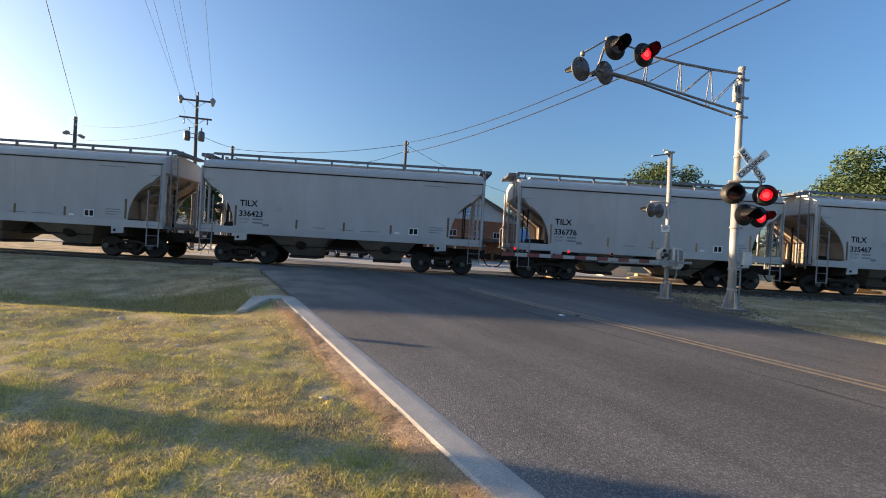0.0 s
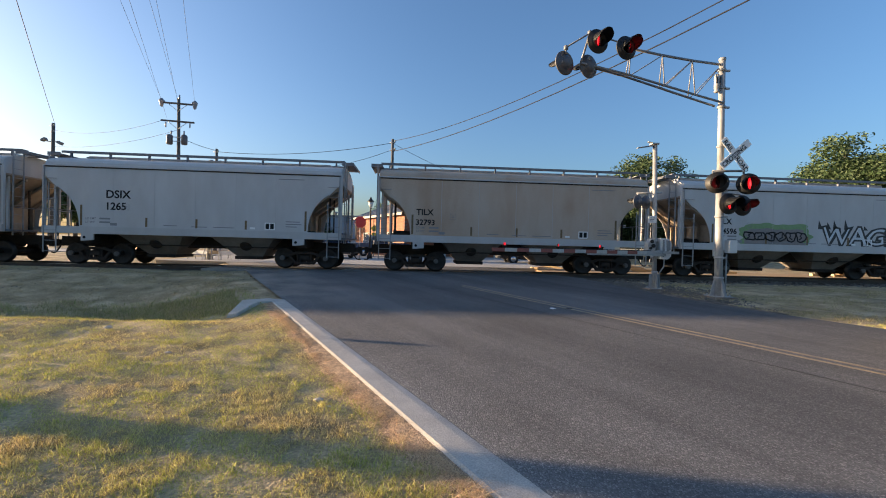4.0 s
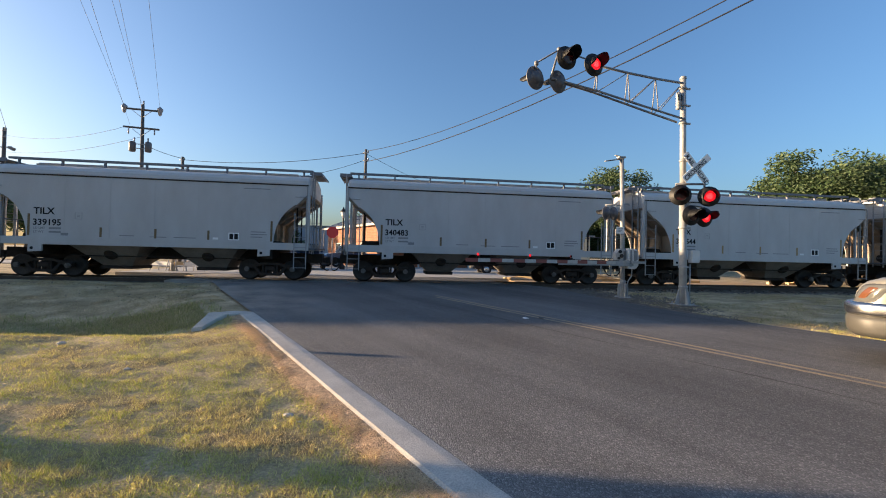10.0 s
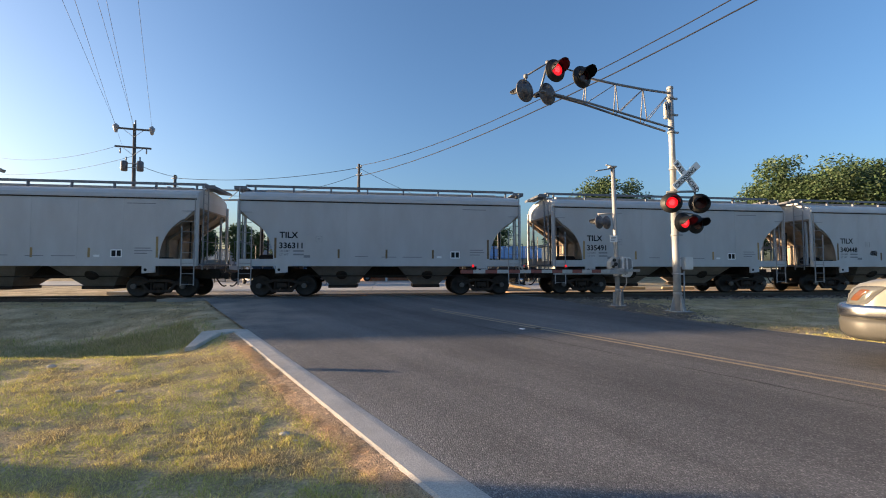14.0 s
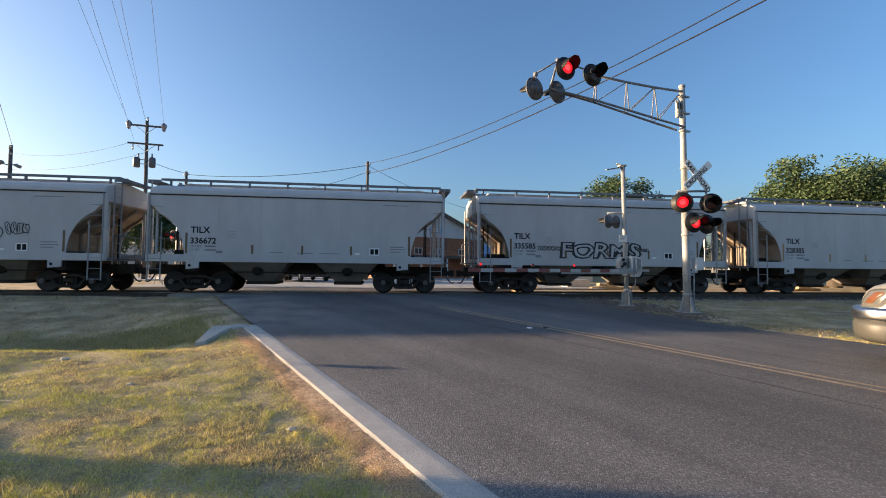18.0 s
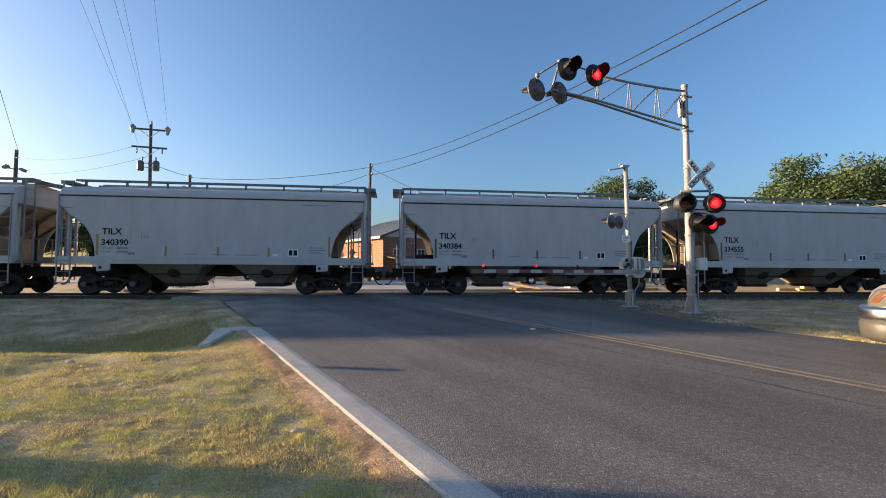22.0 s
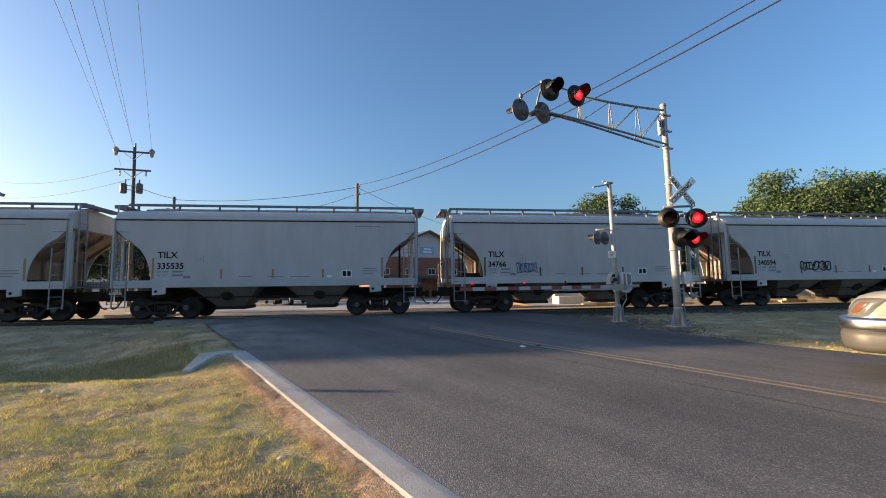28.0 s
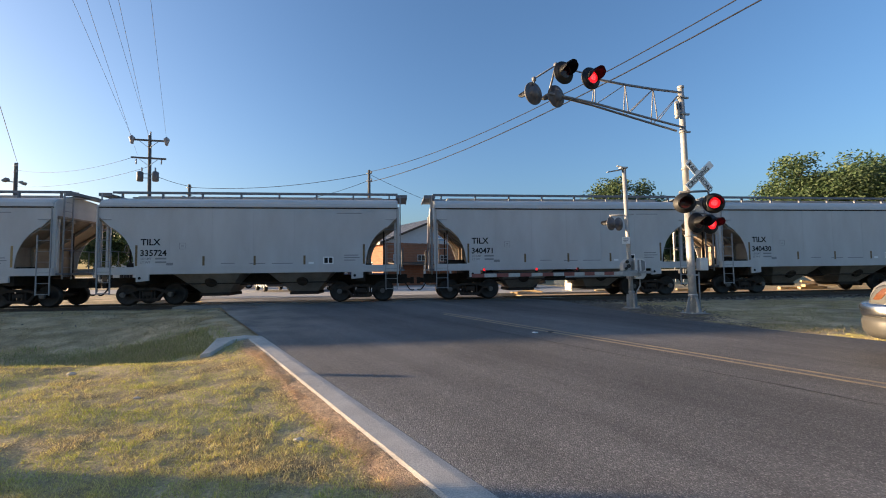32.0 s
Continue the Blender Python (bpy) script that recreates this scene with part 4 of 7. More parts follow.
            box(bm, -3.60, -3.20, y0, y1, z + 0.01, z + 0.075)
            part("stencil_line", bm, FAINT, car)
        for x0, x1, z in ((-0.45, 0.15, 1.6), (-1.5, -0.7, 1.6), (0.7, 1.2, 1.62), (-4.2, -3.2, 3.6)):
            bm = B()
            box(bm, s * x0, s * x1, y0, y1, z, z + 0.03)
            part("faded_line", bm, FAINT, car)
    return car


WHEELSET, CAPS, FRAME = build_wheelset(), build_cap(), build_side_frame()
CAR_DARK = build_car(BROWN)
CAR_YELLOW = build_car(YELLOW)

# reporting mark and number of each car, in train order, with the strips' kind
CARS = {-2: "TILX 335467", -1: "TILX 336776 y", 0: "TILX 336423", 1: "TILX 338275", 2: "TILX 338301", 3: "TILX 334596 g", 4: "TILX 32793 r", 5: "DSIX 1265",
        6: "TILX 333853", 7: "TILX 338216 s", 8: "TILX 340488", 9: "PMRX 7797 y", 10: "TILX 335544 y", 11: "TILX 340483", 12: "TILX 339195", 13: "TILX 338257",
        14: "TILX 340448 b", 15: "TILX 335491 y", 16: "TILX 336311", 19: "TILX 328385 y", 20: "TILX 335585 h", 21: "TILX 336672", 22: "TILX 333891 i",
        23: "TILX 329870 y", 24: "TILX 334555", 25: "TILX 340384", 26: "TILX 340390 y", 27: "TILX 328491 y", 28: "TILX 341519 y", 29: "TILX 328631 y",
        30: "TILX 329842 j", 31: "TILX 340594 k", 32: "TILX 34766 c", 33: "TILX 335535 y", 34: "TILX 338263 y", 35: "TILX 335543 y", 36: "TILX 340430",
        37: "TILX 340471", 38: "TILX 335724"}
TRAIN = {}


def scrawl(car, x0, x1, z0, z1, seed, material, loops, r=0.02):
    """Spray-painted lettering shapes: closed, rounded outlines side by side with a stroke inside, as flat ribbons on the side sheet."""
    rng = random.Random(seed)
    bm = B()
    cw = (x1 - x0) / loops
    mid, hh = (z0 + z1) / 2, (z1 - z0) / 2

    def ribbon(pts, y, wid):
        for (ax, az), (bx, bz) in zip(pts, pts[1:]):
            d = Vector((bx - ax, bz - az))
            if d.length < 1e-4:
                continue
            p = Vector((-d.y, d.x)).normalized() * wid
            d = d.normalized() * wid * 0.6
            bm.faces.new([bm.verts.new(v) for v in ((ax - d.x + p.x, y, az - d.y + p.y), (ax - d.x - p.x, y, az - d.y - p.y), (bx + d.x - p.x, y, bz + d.y - p.y), (bx + d.x + p.x, y, bz + d.y + p.y))])
    for i in range(loops):
        cx = x0 + cw * (i + 0.5)
        y = -SIDE_Y - 0.0055 - 0.0006 * (i % 4)
        lobes, ph, amp = rng.choice((2, 3, 4)), rng.uniform(0, 6.28), rng.uniform(0.10, 0.24)
        h, lean = hh * rng.uniform(0.78, 1.0), rng.uniform(-0.18, 0.18)
        pts = []
        for k in range(33):
            a = 2 * math.pi * k / 32
            f = 1 + amp * math.sin(lobes * a + ph)
            sq = 1 / max(abs(math.cos(a)), abs(math.sin(a))) ** 0.55
            z = h * 0.80 * f * sq * math.sin(a) * 0.9
            pts.append((cx + cw * 0.52 * f * sq * math.cos(a) * 0.85 + lean * z, max(z0 - 0.04, min(z1 + 0.05, mid + z))))
        ribbon(pts, y, r)
        inner = [(cx + cw * (rng.uniform(-0.22, 0.22)), mid + h * q) for q in (-0.45, -0.1, 0.15, 0.5)]
        ribbon(inner, y, r * 0.9)
    return part("graffiti", bm, material, car, "spray-painted scrawl")


def word_art(car, text, x0, x1, z0, z1, fill, edge, swell=0.10):
    """A sprayed word: fat letters over a wider outline, stretched to its field on the side sheet."""
    field = None
    for k, (grow, m) in enumerate(((swell, edge), (0.0, fill))):
        cu = bpy.data.curves.new("letters", "FONT")
        cu.body, cu.size, cu.extrude, cu.align_x = text, 1.0, 0.001, "LEFT"
        cu.resolution_u, cu.offset, cu.space_character, cu.shear = 3, grow * 0.6, 0.98, 0.08
        tmp = bpy.data.objects.new("letters", cu)
        me = bpy.data.meshes.new_from_object(tmp)
        bpy.data.objects.remove(tmp)
        xs = [v.co.x for v in me.vertices]
        ys = [v.co.y for v in me.vertices]
        field = field or (min(xs), max(xs), min(ys), max(ys))
        for v in me.vertices:
            u = (v.co.x - field[0]) / (field[1] - field[0])
            w = (v.co.y - field[2]) / (field[3] - field[2])
            w += 0.07 * math.sin(u * 17) * w
            v.co = (x0 + (x1 - x0) * (u + 0.012 * math.sin(w * 9 + u * 23)), -SIDE_Y - 0.004 - 0.003 * k + v.co.z, z0 + (z1 - z0) * w)
        me.materials.clear()
        me.materials.append(m)
        share("graffiti_fill" if k else "graffiti_outline", me, car)


SPRAY = mat("black spray paint", (0.03, 0.03, 0.035), 0.5, 0, 0.2, 10, 0.0)
SPRAYBLUE = mat("blue spray paint", (0.12, 0.28, 0.50), 0.5, 0, 0.2, 10, 0.0)
SPRAYGREY = mat("grey spray paint", (0.20, 0.20, 0.22), 0.5, 0, 0.2, 10, 0.0)
SPRAYDUST = mat("dull grey spray paint", (0.26, 0.235, 0.23), 0.5, 0, 0.2, 10, 0.0)
SPRAYPALE = mat("pale spray paint", (0.66, 0.70, 0.74), 0.5, 0, 0.2, 10, 0.0)
SPRAYGREEN = mat("green spray paint", (0.22, 0.36, 0.16), 0.5, 0, 0.2, 10, 0.0)

for k in range(-4, 42):
    words = CARS.get(k, "").split()
    flag = words[2] if len(words) > 2 else ""
    if flag == "y" or (not words and k % 2):
        base = CAR_YELLOW
    else:
        base = CAR_DARK
    m = pose(head_x(0) - PITCH * k + HALF, TRACK_Y, RAIL_Z)
    car = TRAIN[k] = copy_thing(base, m)
    if words:
        big = 1.25 if words[0] == "DSIX" else 1.0
        lettering(words[0], 0.34 * big, car, pose(-4.13 + 3 * (big - 1), -SIDE_Y - 0.004, 2.36 + 1.2 * (big - 1)), BLACK, "reporting_mark")
        lettering(words[1], 0.32 * big, car, pose(-4.15 + 3 * (big - 1), -SIDE_Y - 0.004, 1.95 + 1.0 * (big - 1)), BLACK, "car_number")
    if flag == "r":
        for o in car.children:
            if o.name.startswith(("side_sheet", "roof", "end_cap", "end_sheet")):
                o.data = o.data.copy()
                o.data.materials[0] = RUSTY
        tagged(car, "rust-stained tan two-bay covered hopper car on rails")
    elif flag == "g":
        for grow, deep, paint, name in ((0.22, 0.0015, SPRAYGREEN, "graffiti_halo"), (0.0, 0.003, SPRAYDUST, "graffiti_field")):
            bm = B()
            ring = []
            for k in range(64):
                a = 2 * math.pi * k / 64
                sq = max(abs(math.cos(a)), abs(math.sin(a))) ** -0.8
                wob = 1 + 0.06 * math.sin(7 * a + 1) + 0.04 * math.sin(15 * a)
                ring.append((-1.42 + (1.52 + grow) * wob * sq * math.cos(a) * 0.93, max(1.535, 1.85 + (0.36 + grow) * wob * sq * math.sin(a))))
            prism(bm, ring, "y", -SIDE_Y - deep - 0.001, -SIDE_Y - deep + 0.0005)
            part(name, bm, paint, car)
        scrawl(car, -2.85, 0.0, 1.60, 2.16, 4, SPRAY, 6, 0.03)
        word_art(car, "WAGE", 0.65, 4.40, 1.54, 2.40, SPRAYPALE, SPRAY, 0.13)
        bm = B()
        for sx, h in ((0.62, 0.34), (1.02, 0.26), (1.32, 0.36), (1.84, 0.40), (2.75, 0.12), (3.9, 0.10)):
            prism(bm, [(sx - 0.09, 2.26), (sx + 0.13, 2.26), (sx - 0.06, 2.32 + h)], "y", -SIDE_Y - 0.005, -SIDE_Y - 0.003)
        part("graffiti_spikes", bm, SPRAY, car)
        tagged(car, "light grey covered hopper car with large black and white graffiti")
    elif flag == "s":
        scrawl(car, -2.8, -2.05, 1.72, 2.1, 8, SPRAY, 6, 0.014)
    elif flag == "b":
        scrawl(car, -2.45, -2.1, 1.75, 2.05, 9, SPRAY, 3, 0.016)
    elif flag == "h":
        word_art(car, "FORMS", -2.15, 1.62, 1.54, 2.26, GREY, SPRAY, 0.13)
        scrawl(car, 1.45, 1.95, 1.85, 2.05, 11, SPRAY, 3, 0.014)
        scrawl(car, -3.1, -2.1, 1.85, 2.1, 12, SPRAY, 5, 0.014)
        tagged(car, "light grey covered hopper car with outlined black graffiti")
    elif flag == "i":
        scrawl(car, -1.7, 2.2, 1.5, 2.75, 13, SPRAY, 5, 0.018)
        scrawl(car, 2.3, 3.1, 2.1, 2.7, 14, SPRAY, 4, 0.014)
        scrawl(car, -2.4, -2.05, 1.9, 2.6, 15, SPRAY, 3, 0.012)
        scrawl(car, -5.0, -4.3, 3.1, 3.6, 16, SPRAYGREY, 4, 0.012)
        tagged(car, "light grey covered hopper car with black outline graffiti")
    elif flag == "j":
        scrawl(car, -3.4, -0.6, 1.55, 2.3, 17, SPRAYGREY, 8, 0.02)
        scrawl(car, -0.2, 3.3, 1.55, 2.4, 18, SPRAYGREY, 9, 0.022)
        tagged(car, "light grey covered hopper car with grey outline graffiti")
    elif flag == "k":
        scrawl(car, -1.9, -0.2, 1.6, 2.2, 19, SPRAY, 5, 0.03)
        tagged(car, "light grey covered hopper car with a black spray tag")
    elif flag == "c":
        scrawl(car, -2.9, -2.0, 1.6, 2.2, 20, SPRAYBLUE, 5, 0.018)
for base in (CAR_DARK, CAR_YELLOW):
    for o in (*base.children_recursive, base):
        bpy.data.objects.remove(o)

# ---- crossing signals ----
LENSES = {"left": [], "right": [], "steady": []}


def lens_mesh():
    """A lens insert with one lit and one dark face."""
    bm = B()
    r, seg = 0.165, 24
    fr = [bm.verts.new((r * math.cos(2 * math.pi * i / seg), -0.018, r * math.sin(2 * math.pi * i / seg))) for i in range(seg)]
    inn = [bm.verts.new((v.co.x * 0.55, -0.036, v.co.z * 0.55)) for v in fr]
    mid = bm.verts.new((0, -0.05, 0))
    bk = [bm.verts.new((v.co.x, 0.018, v.co.z)) for v in fr]
    mid2 = bm.verts.new((0, 0.05, 0))
    for i in range(seg):
        j = (i + 1) % seg
        bm.faces.new((fr[i], fr[j], inn[j], inn[i])).material_index = 0
        bm.faces.new((inn[i], inn[j], mid)).material_index = 2
        bm.faces.new((bk[j], bk[i], mid2)).material_index = 1
        bm.faces.new((fr[j], fr[i], bk[i], bk[j])).material_index = 1
    me = mesh_of("lens", bm, REDLIT)
    me.materials.append(REDOFF)
    me.materials.append(REDCORE)
    return me


LENS = lens_mesh()


def flasher(parent, m, phase, back=False):
    """One round flashing lamp facing -y: target disc, housing, visor and lens."""
    bm = B()
    lathe(bm, [(0.02, 0.19), (0.11, 0.175), (0.17, 0.12), (0.19, 0.058), (0.30, 0.055), (0.305, 0.04), (0.305, 0.03), (0.30, 0.02), (0.195, 0.02), (0.195, -0.06), (0.170, -0.06), (0.170, 0.03)], 28, Matrix.Rotation(radians(-90), 4, "X"))
    lamp = part("flasher_lamp", bm, DARK if not back else mat_back, parent, "round lamp with dark target disc")
    lamp.matrix_basis = m
    bm = B()
    n, r = 14, 0.19
    rows = []
    for k in range(10):
        q = k / 9
        cut = 1.95 * math.sqrt(max(0.0, 1 - (0.985 * q) ** 2.6))
        rows.append([bm.verts.new((r * math.sin(a), -0.02 - 0.40 * q, r * math.cos(a) - 0.035 * q)) for a in [(-1 + 2 * i / n) * cut for i in range(n + 1)]])
    for a, b in zip(rows, rows[1:]):
        for i in range(n):
            bm.faces.new((a[i], a[i + 1], b[i + 1], b[i])).smooth = True
    bmesh.ops.solidify(bm, geom=bm.faces[:], thickness=0.008)
    part("visor", bm, DARK, lamp)
    lens = share("lens", LENS, lamp, pose(0, -0.03, 0))
    LENSES[phase].append(lens)
    return lamp


mat_back = mat("grey lamp back", (0.13, 0.13, 0.14), 0.5, 0.4, 0.2, 8, 0.05)


def foot(bm_parent, x, y, z, w, top=0.55):
    """Cast base with flared legs, bolts and a footing."""
    bm = B()
    prism(bm, [(-w, 0.0), (w, 0.0), (w * 0.95, 0.06), (w * (top + 0.07), 0.40), (w * top, 0.48), (-w * top, 0.48), (-w * (top + 0.07), 0.40), (-w * 0.95, 0.06)], "y", -w * 0.07, w * 0.07)
    prism(bm, [(-w, 0.0), (w, 0.0), (w * 0.95, 0.06), (w * (top + 0.07), 0.40), (w * top, 0.48), (-w * top, 0.48), (-w * (top + 0.07), 0.40), (-w * 0.95, 0.06)], "x", -w * 0.07, w * 0.07)
    lathe(bm, [(w * 0.48, 0.0), (w * 0.45, 0.52), (w * 0.5, 0.54), (w * 0.5, 0.58), (w * 0.44, 0.59)], 14)
    box(bm, -w, w, -w, w, 0.0, 0.03)
    o = part("cast_base", bm, GALV, bm_parent)
    o.matrix_basis = pose(x, y, z)
    bm = B()
    box(bm, x - w * 1.35, x + w * 1.35, y - w * 1.2, y + w * 1.2, z - 0.25, z + 0.015)
    part("footing", bm, FOOTING, bm_parent, "", 0.01)
    for sx in (-1, 1):
        for sy in (-1, 1):
            bm = B()
            tube(bm, (x + sx * w * 0.75, y + sy * w * 0.75, z), (x + sx * w * 0.75, y + sy * w * 0.75, z + 0.08), 0.025, seg=6)
            part("anchor_bolt", bm, GALV, bm_parent)


def crossbuck(parent, m):
    for ang, words in ((42, "CROSSING"), (-50, None)):
        bm = B()
        box(bm, -0.56, 0.56, -0.008, 0.008, -0.105, 0.105)
        blade = part("crossbuck_blade", bm, SIGNW, parent, "white blade with black lettering", 0.004)
        blade.matrix_basis = m @ pose(0, -0.02 if words else 0.0, 0, 0, -ang, 0)
        if words:
            lettering(words, 0.187, blade, pose(-0.52, -0.011, -0.075), BLACK)
        else:
            lettering("RAIL", 0.187, blade, pose(-0.50, -0.011, -0.075), BLACK)
            lettering("ROAD", 0.187, blade, pose(0.09, -0.011, -0.075), BLACK)


def build_mast():
    """Cantilever mast with crossbuck and four lamps on the pole, four over the road."""
    x0, y0, z0 = 8.94, 11.9, 0.20
    mast = thing("crossing_signal_mast", "galvanized cantilever railroad crossing signal with lit red lamps", "crossing signal", pose(x0, y0, z0))
    top = (-0.11, 0, 6.92)
    bm = B()
    tube(bm, (0, 0, 0.02), (-0.05, 0, 3.1), 0.110, 0.106, 18)
    tube(bm, (-0.05, 0, 3.1), top, 0.092, 0.084, 18)
    part("pole", bm, GALV, mast)
    for z in (1.15, 2.35, 3.1, 4.4, 5.55, 6.1, 6.62):
        bm = B()
        tube(bm, (-0.017 * z, 0, z - 0.03), (-0.017 * z, 0, z + 0.03), 0.126 if z < 3.2 else 0.108, seg=18)
        box(bm, -0.017 * z + 0.10, -0.017 * z + 0.24, -0.03, 0.03, z - 0.025, z + 0.025)
        part("pole_clamp", bm, GALV, mast)
    bm = B()
    lathe(bm, [(0.088, 6.90), (0.10, 6.92), (0.094, 6.98), (0.03, 7.0)], 16, Matrix.Translation((top[0], 0, 0)))
    part("pole_cap", bm, GALV, mast)
    foot(mast, 0, 0, 0.0, 0.27)
    # cantilever truss
    ax, ay = -math.cos(radians(14)), -math.sin(radians(14))
    px, py = -ay, ax

    def tp(l, off, z):
        return (-0.09 + ax * l + px * off, ay * l + py * off, z - z0)
    up = [(0.1, 6.98), (1.15, 6.93), (2.22, 6.91), (3.30, 6.92)]
    lo = [(0.1, 5.82), (1.15, 5.93), (2.22, 6.05), (3.38, 6.18), (4.85, 6.28)]
    bm = B()
    path_tube(bm, [tp(l, 0, z) for l, z in up], 0.035, 10)
    part("upper_chord", bm, STEEL, mast)
    for s in (-1, 1):
        bm = B()
        path_tube(bm, [tp(l, s * 0.15 * (1 - l / 6), z) for l, z in lo], 0.032, 10)
        part("lower_chord", bm, STEEL, mast)
    for i in (1, 2, 3):
        for s in (-1, 1):
            bm = B()
            tube(bm, tp(up[i][0], 0, up[i][1]), tp(lo[i][0], s * 0.15 * (1 - lo[i][0] / 6), lo[i][1]), 0.016, seg=8)
            part("web_strut", bm, STEEL, mast)
    # diagonals climb from the foot of each strut pair towards the mast
    for i in (1, 2, 3):
        for s in (-1, 1) if i < 3 else (1,):
            bm = B()
            tube(bm, tp(up[i - 1][0] + (0.06 if i == 1 else 0.0), s * 0.02, up[i - 1][1] - (0.12 if i == 1 else 0.0)), tp(lo[i][0] - 0.06, s * 0.10 * (1 - lo[i][0] / 6), lo[i][1]), 0.013, seg=8)
            part("web_diagonal", bm, STEEL, mast)
    # bell can under the arm and a bracket
    bm = B()
    lathe(bm, [(0.03, 0), (0.07, 0.02), (0.078, 0.06), (0.06, 0.08), (0.06, 0.11), (0.078, 0.13), (0.074, 0.48), (0.05, 0.54), (0.03, 0.55)], 14, Matrix.Translation((-0.29, -0.05, 5.94)))
    bell = part("bell", bm, GALV, mast, "grey electronic bell")
    for k in (-1, 1):
        bm = B()
        box(bm, -0.29 + k * 0.045 - 0.015, -0.29 + k * 0.045 + 0.015, -0.128, -0.10, 6.20, 6.38)
        part("bell_slot", bm, DARK, bell)
    bm = B()
    box(bm, -0.24, -0.08, -0.06, -0.04, 6.02, 6.06)
    box(bm, -0.24, -0.08, -0.06, -0.04, 6.36, 6.40)
    part("bell_bracket", bm, STEEL, mast)
    # lamps over the road
    for l, z, ph in ((4.60, 6.76, "left"), (3.72, 6.74, "right")):
        p = tp(l, 0.0, z)
        flasher(mast, pose(p[0] + 0.10, p[1] - 0.32, p[2], 0, 0, 14), ph)
    for l, z, ph in ((5.30, 6.25, "left"), (4.58, 6.27, "right")):
        p = tp(l, 0.0, z)
        o = flasher(mast, pose(p[0] - 0.02, p[1] + 0.10, p[2], 0, 0, 205), ph, True)
    bm = B()
    path_tube(bm, [tp(3.6, 0, 7.02), tp(4.6, 0, 7.10), tp(5.3, 0, 6.62)], 0.022, 8)
    path_tube(bm, [tp(4.85, 0, 6.28), tp(4.6, 0.0, 7.10)], 0.03, 8)
    path_tube(bm, [tp(5.3, 0, 6.62), tp(5.3, 0, 6.45)], 0.025, 8)
    part("lamp_bracket", bm, STEEL, mast)
    for l, z in ((3.6, 7.02), (4.6, 7.10), (5.3, 6.60), (4.6, 6.42)):
        bm = B()
        p = tp(l, 0, z)
        lathe(bm, [(0.04, -0.05), (0.06, -0.03), (0.06, 0.04), (0.03, 0.07)], 10, Matrix.Translation(p))
        part("junction_cap", bm, STEEL, mast)
    # pole lamps and crossbuck
    crossbuck(mast, pose(0.24, -0.17, 4.16))
    for x, ph in ((-0.36, "left"), (0.58, "right")):
        flasher(mast, pose(x, -0.30, 3.30, 0, 0, -26), ph)
    for x, y, ph in ((0.12, -0.18, "left"), (0.66, -0.04, "right")):
        flasher(mast, pose(x, y, 2.72 if ph == "left" else 2.70, 0, 0, 5), ph)
    bm = B()
    path_tube(bm, [(-0.36, -0.10, 3.66), (0.58, -0.10, 3.70)], 0.035, 8)
    path_tube(bm, [(-0.36, -0.10, 3.66), (-0.36, -0.12, 3.40)], 0.03, 8)
    path_tube(bm, [(0.58, -0.10, 3.70), (0.58, -0.12, 3.40)], 0.03, 8)
    path_tube(bm, [(0.0, -0.05, 3.02), (0.30, 0.0, 3.04), (0.66, 0.10, 3.02), (0.66, 0.08, 2.85)], 0.025, 8)
    part("lamp_bracket", bm, STEEL, mast)
    bm = B()
    box(bm, -0.13, 0.13, -0.10, 0.10, -0.19, 0.19)
    cab = part("relay_box", bm, ALU, mast, "light grey relay box", 0.015)
    cab.matrix_basis = pose(0.30, -0.06, 1.48)
    bm = B()
    tube(bm, (0.22, 0, 0.1), (0.22, 0, 1.25), 0.02, seg=8)
    part("conduit", bm, GALV, mast)


build_mast()


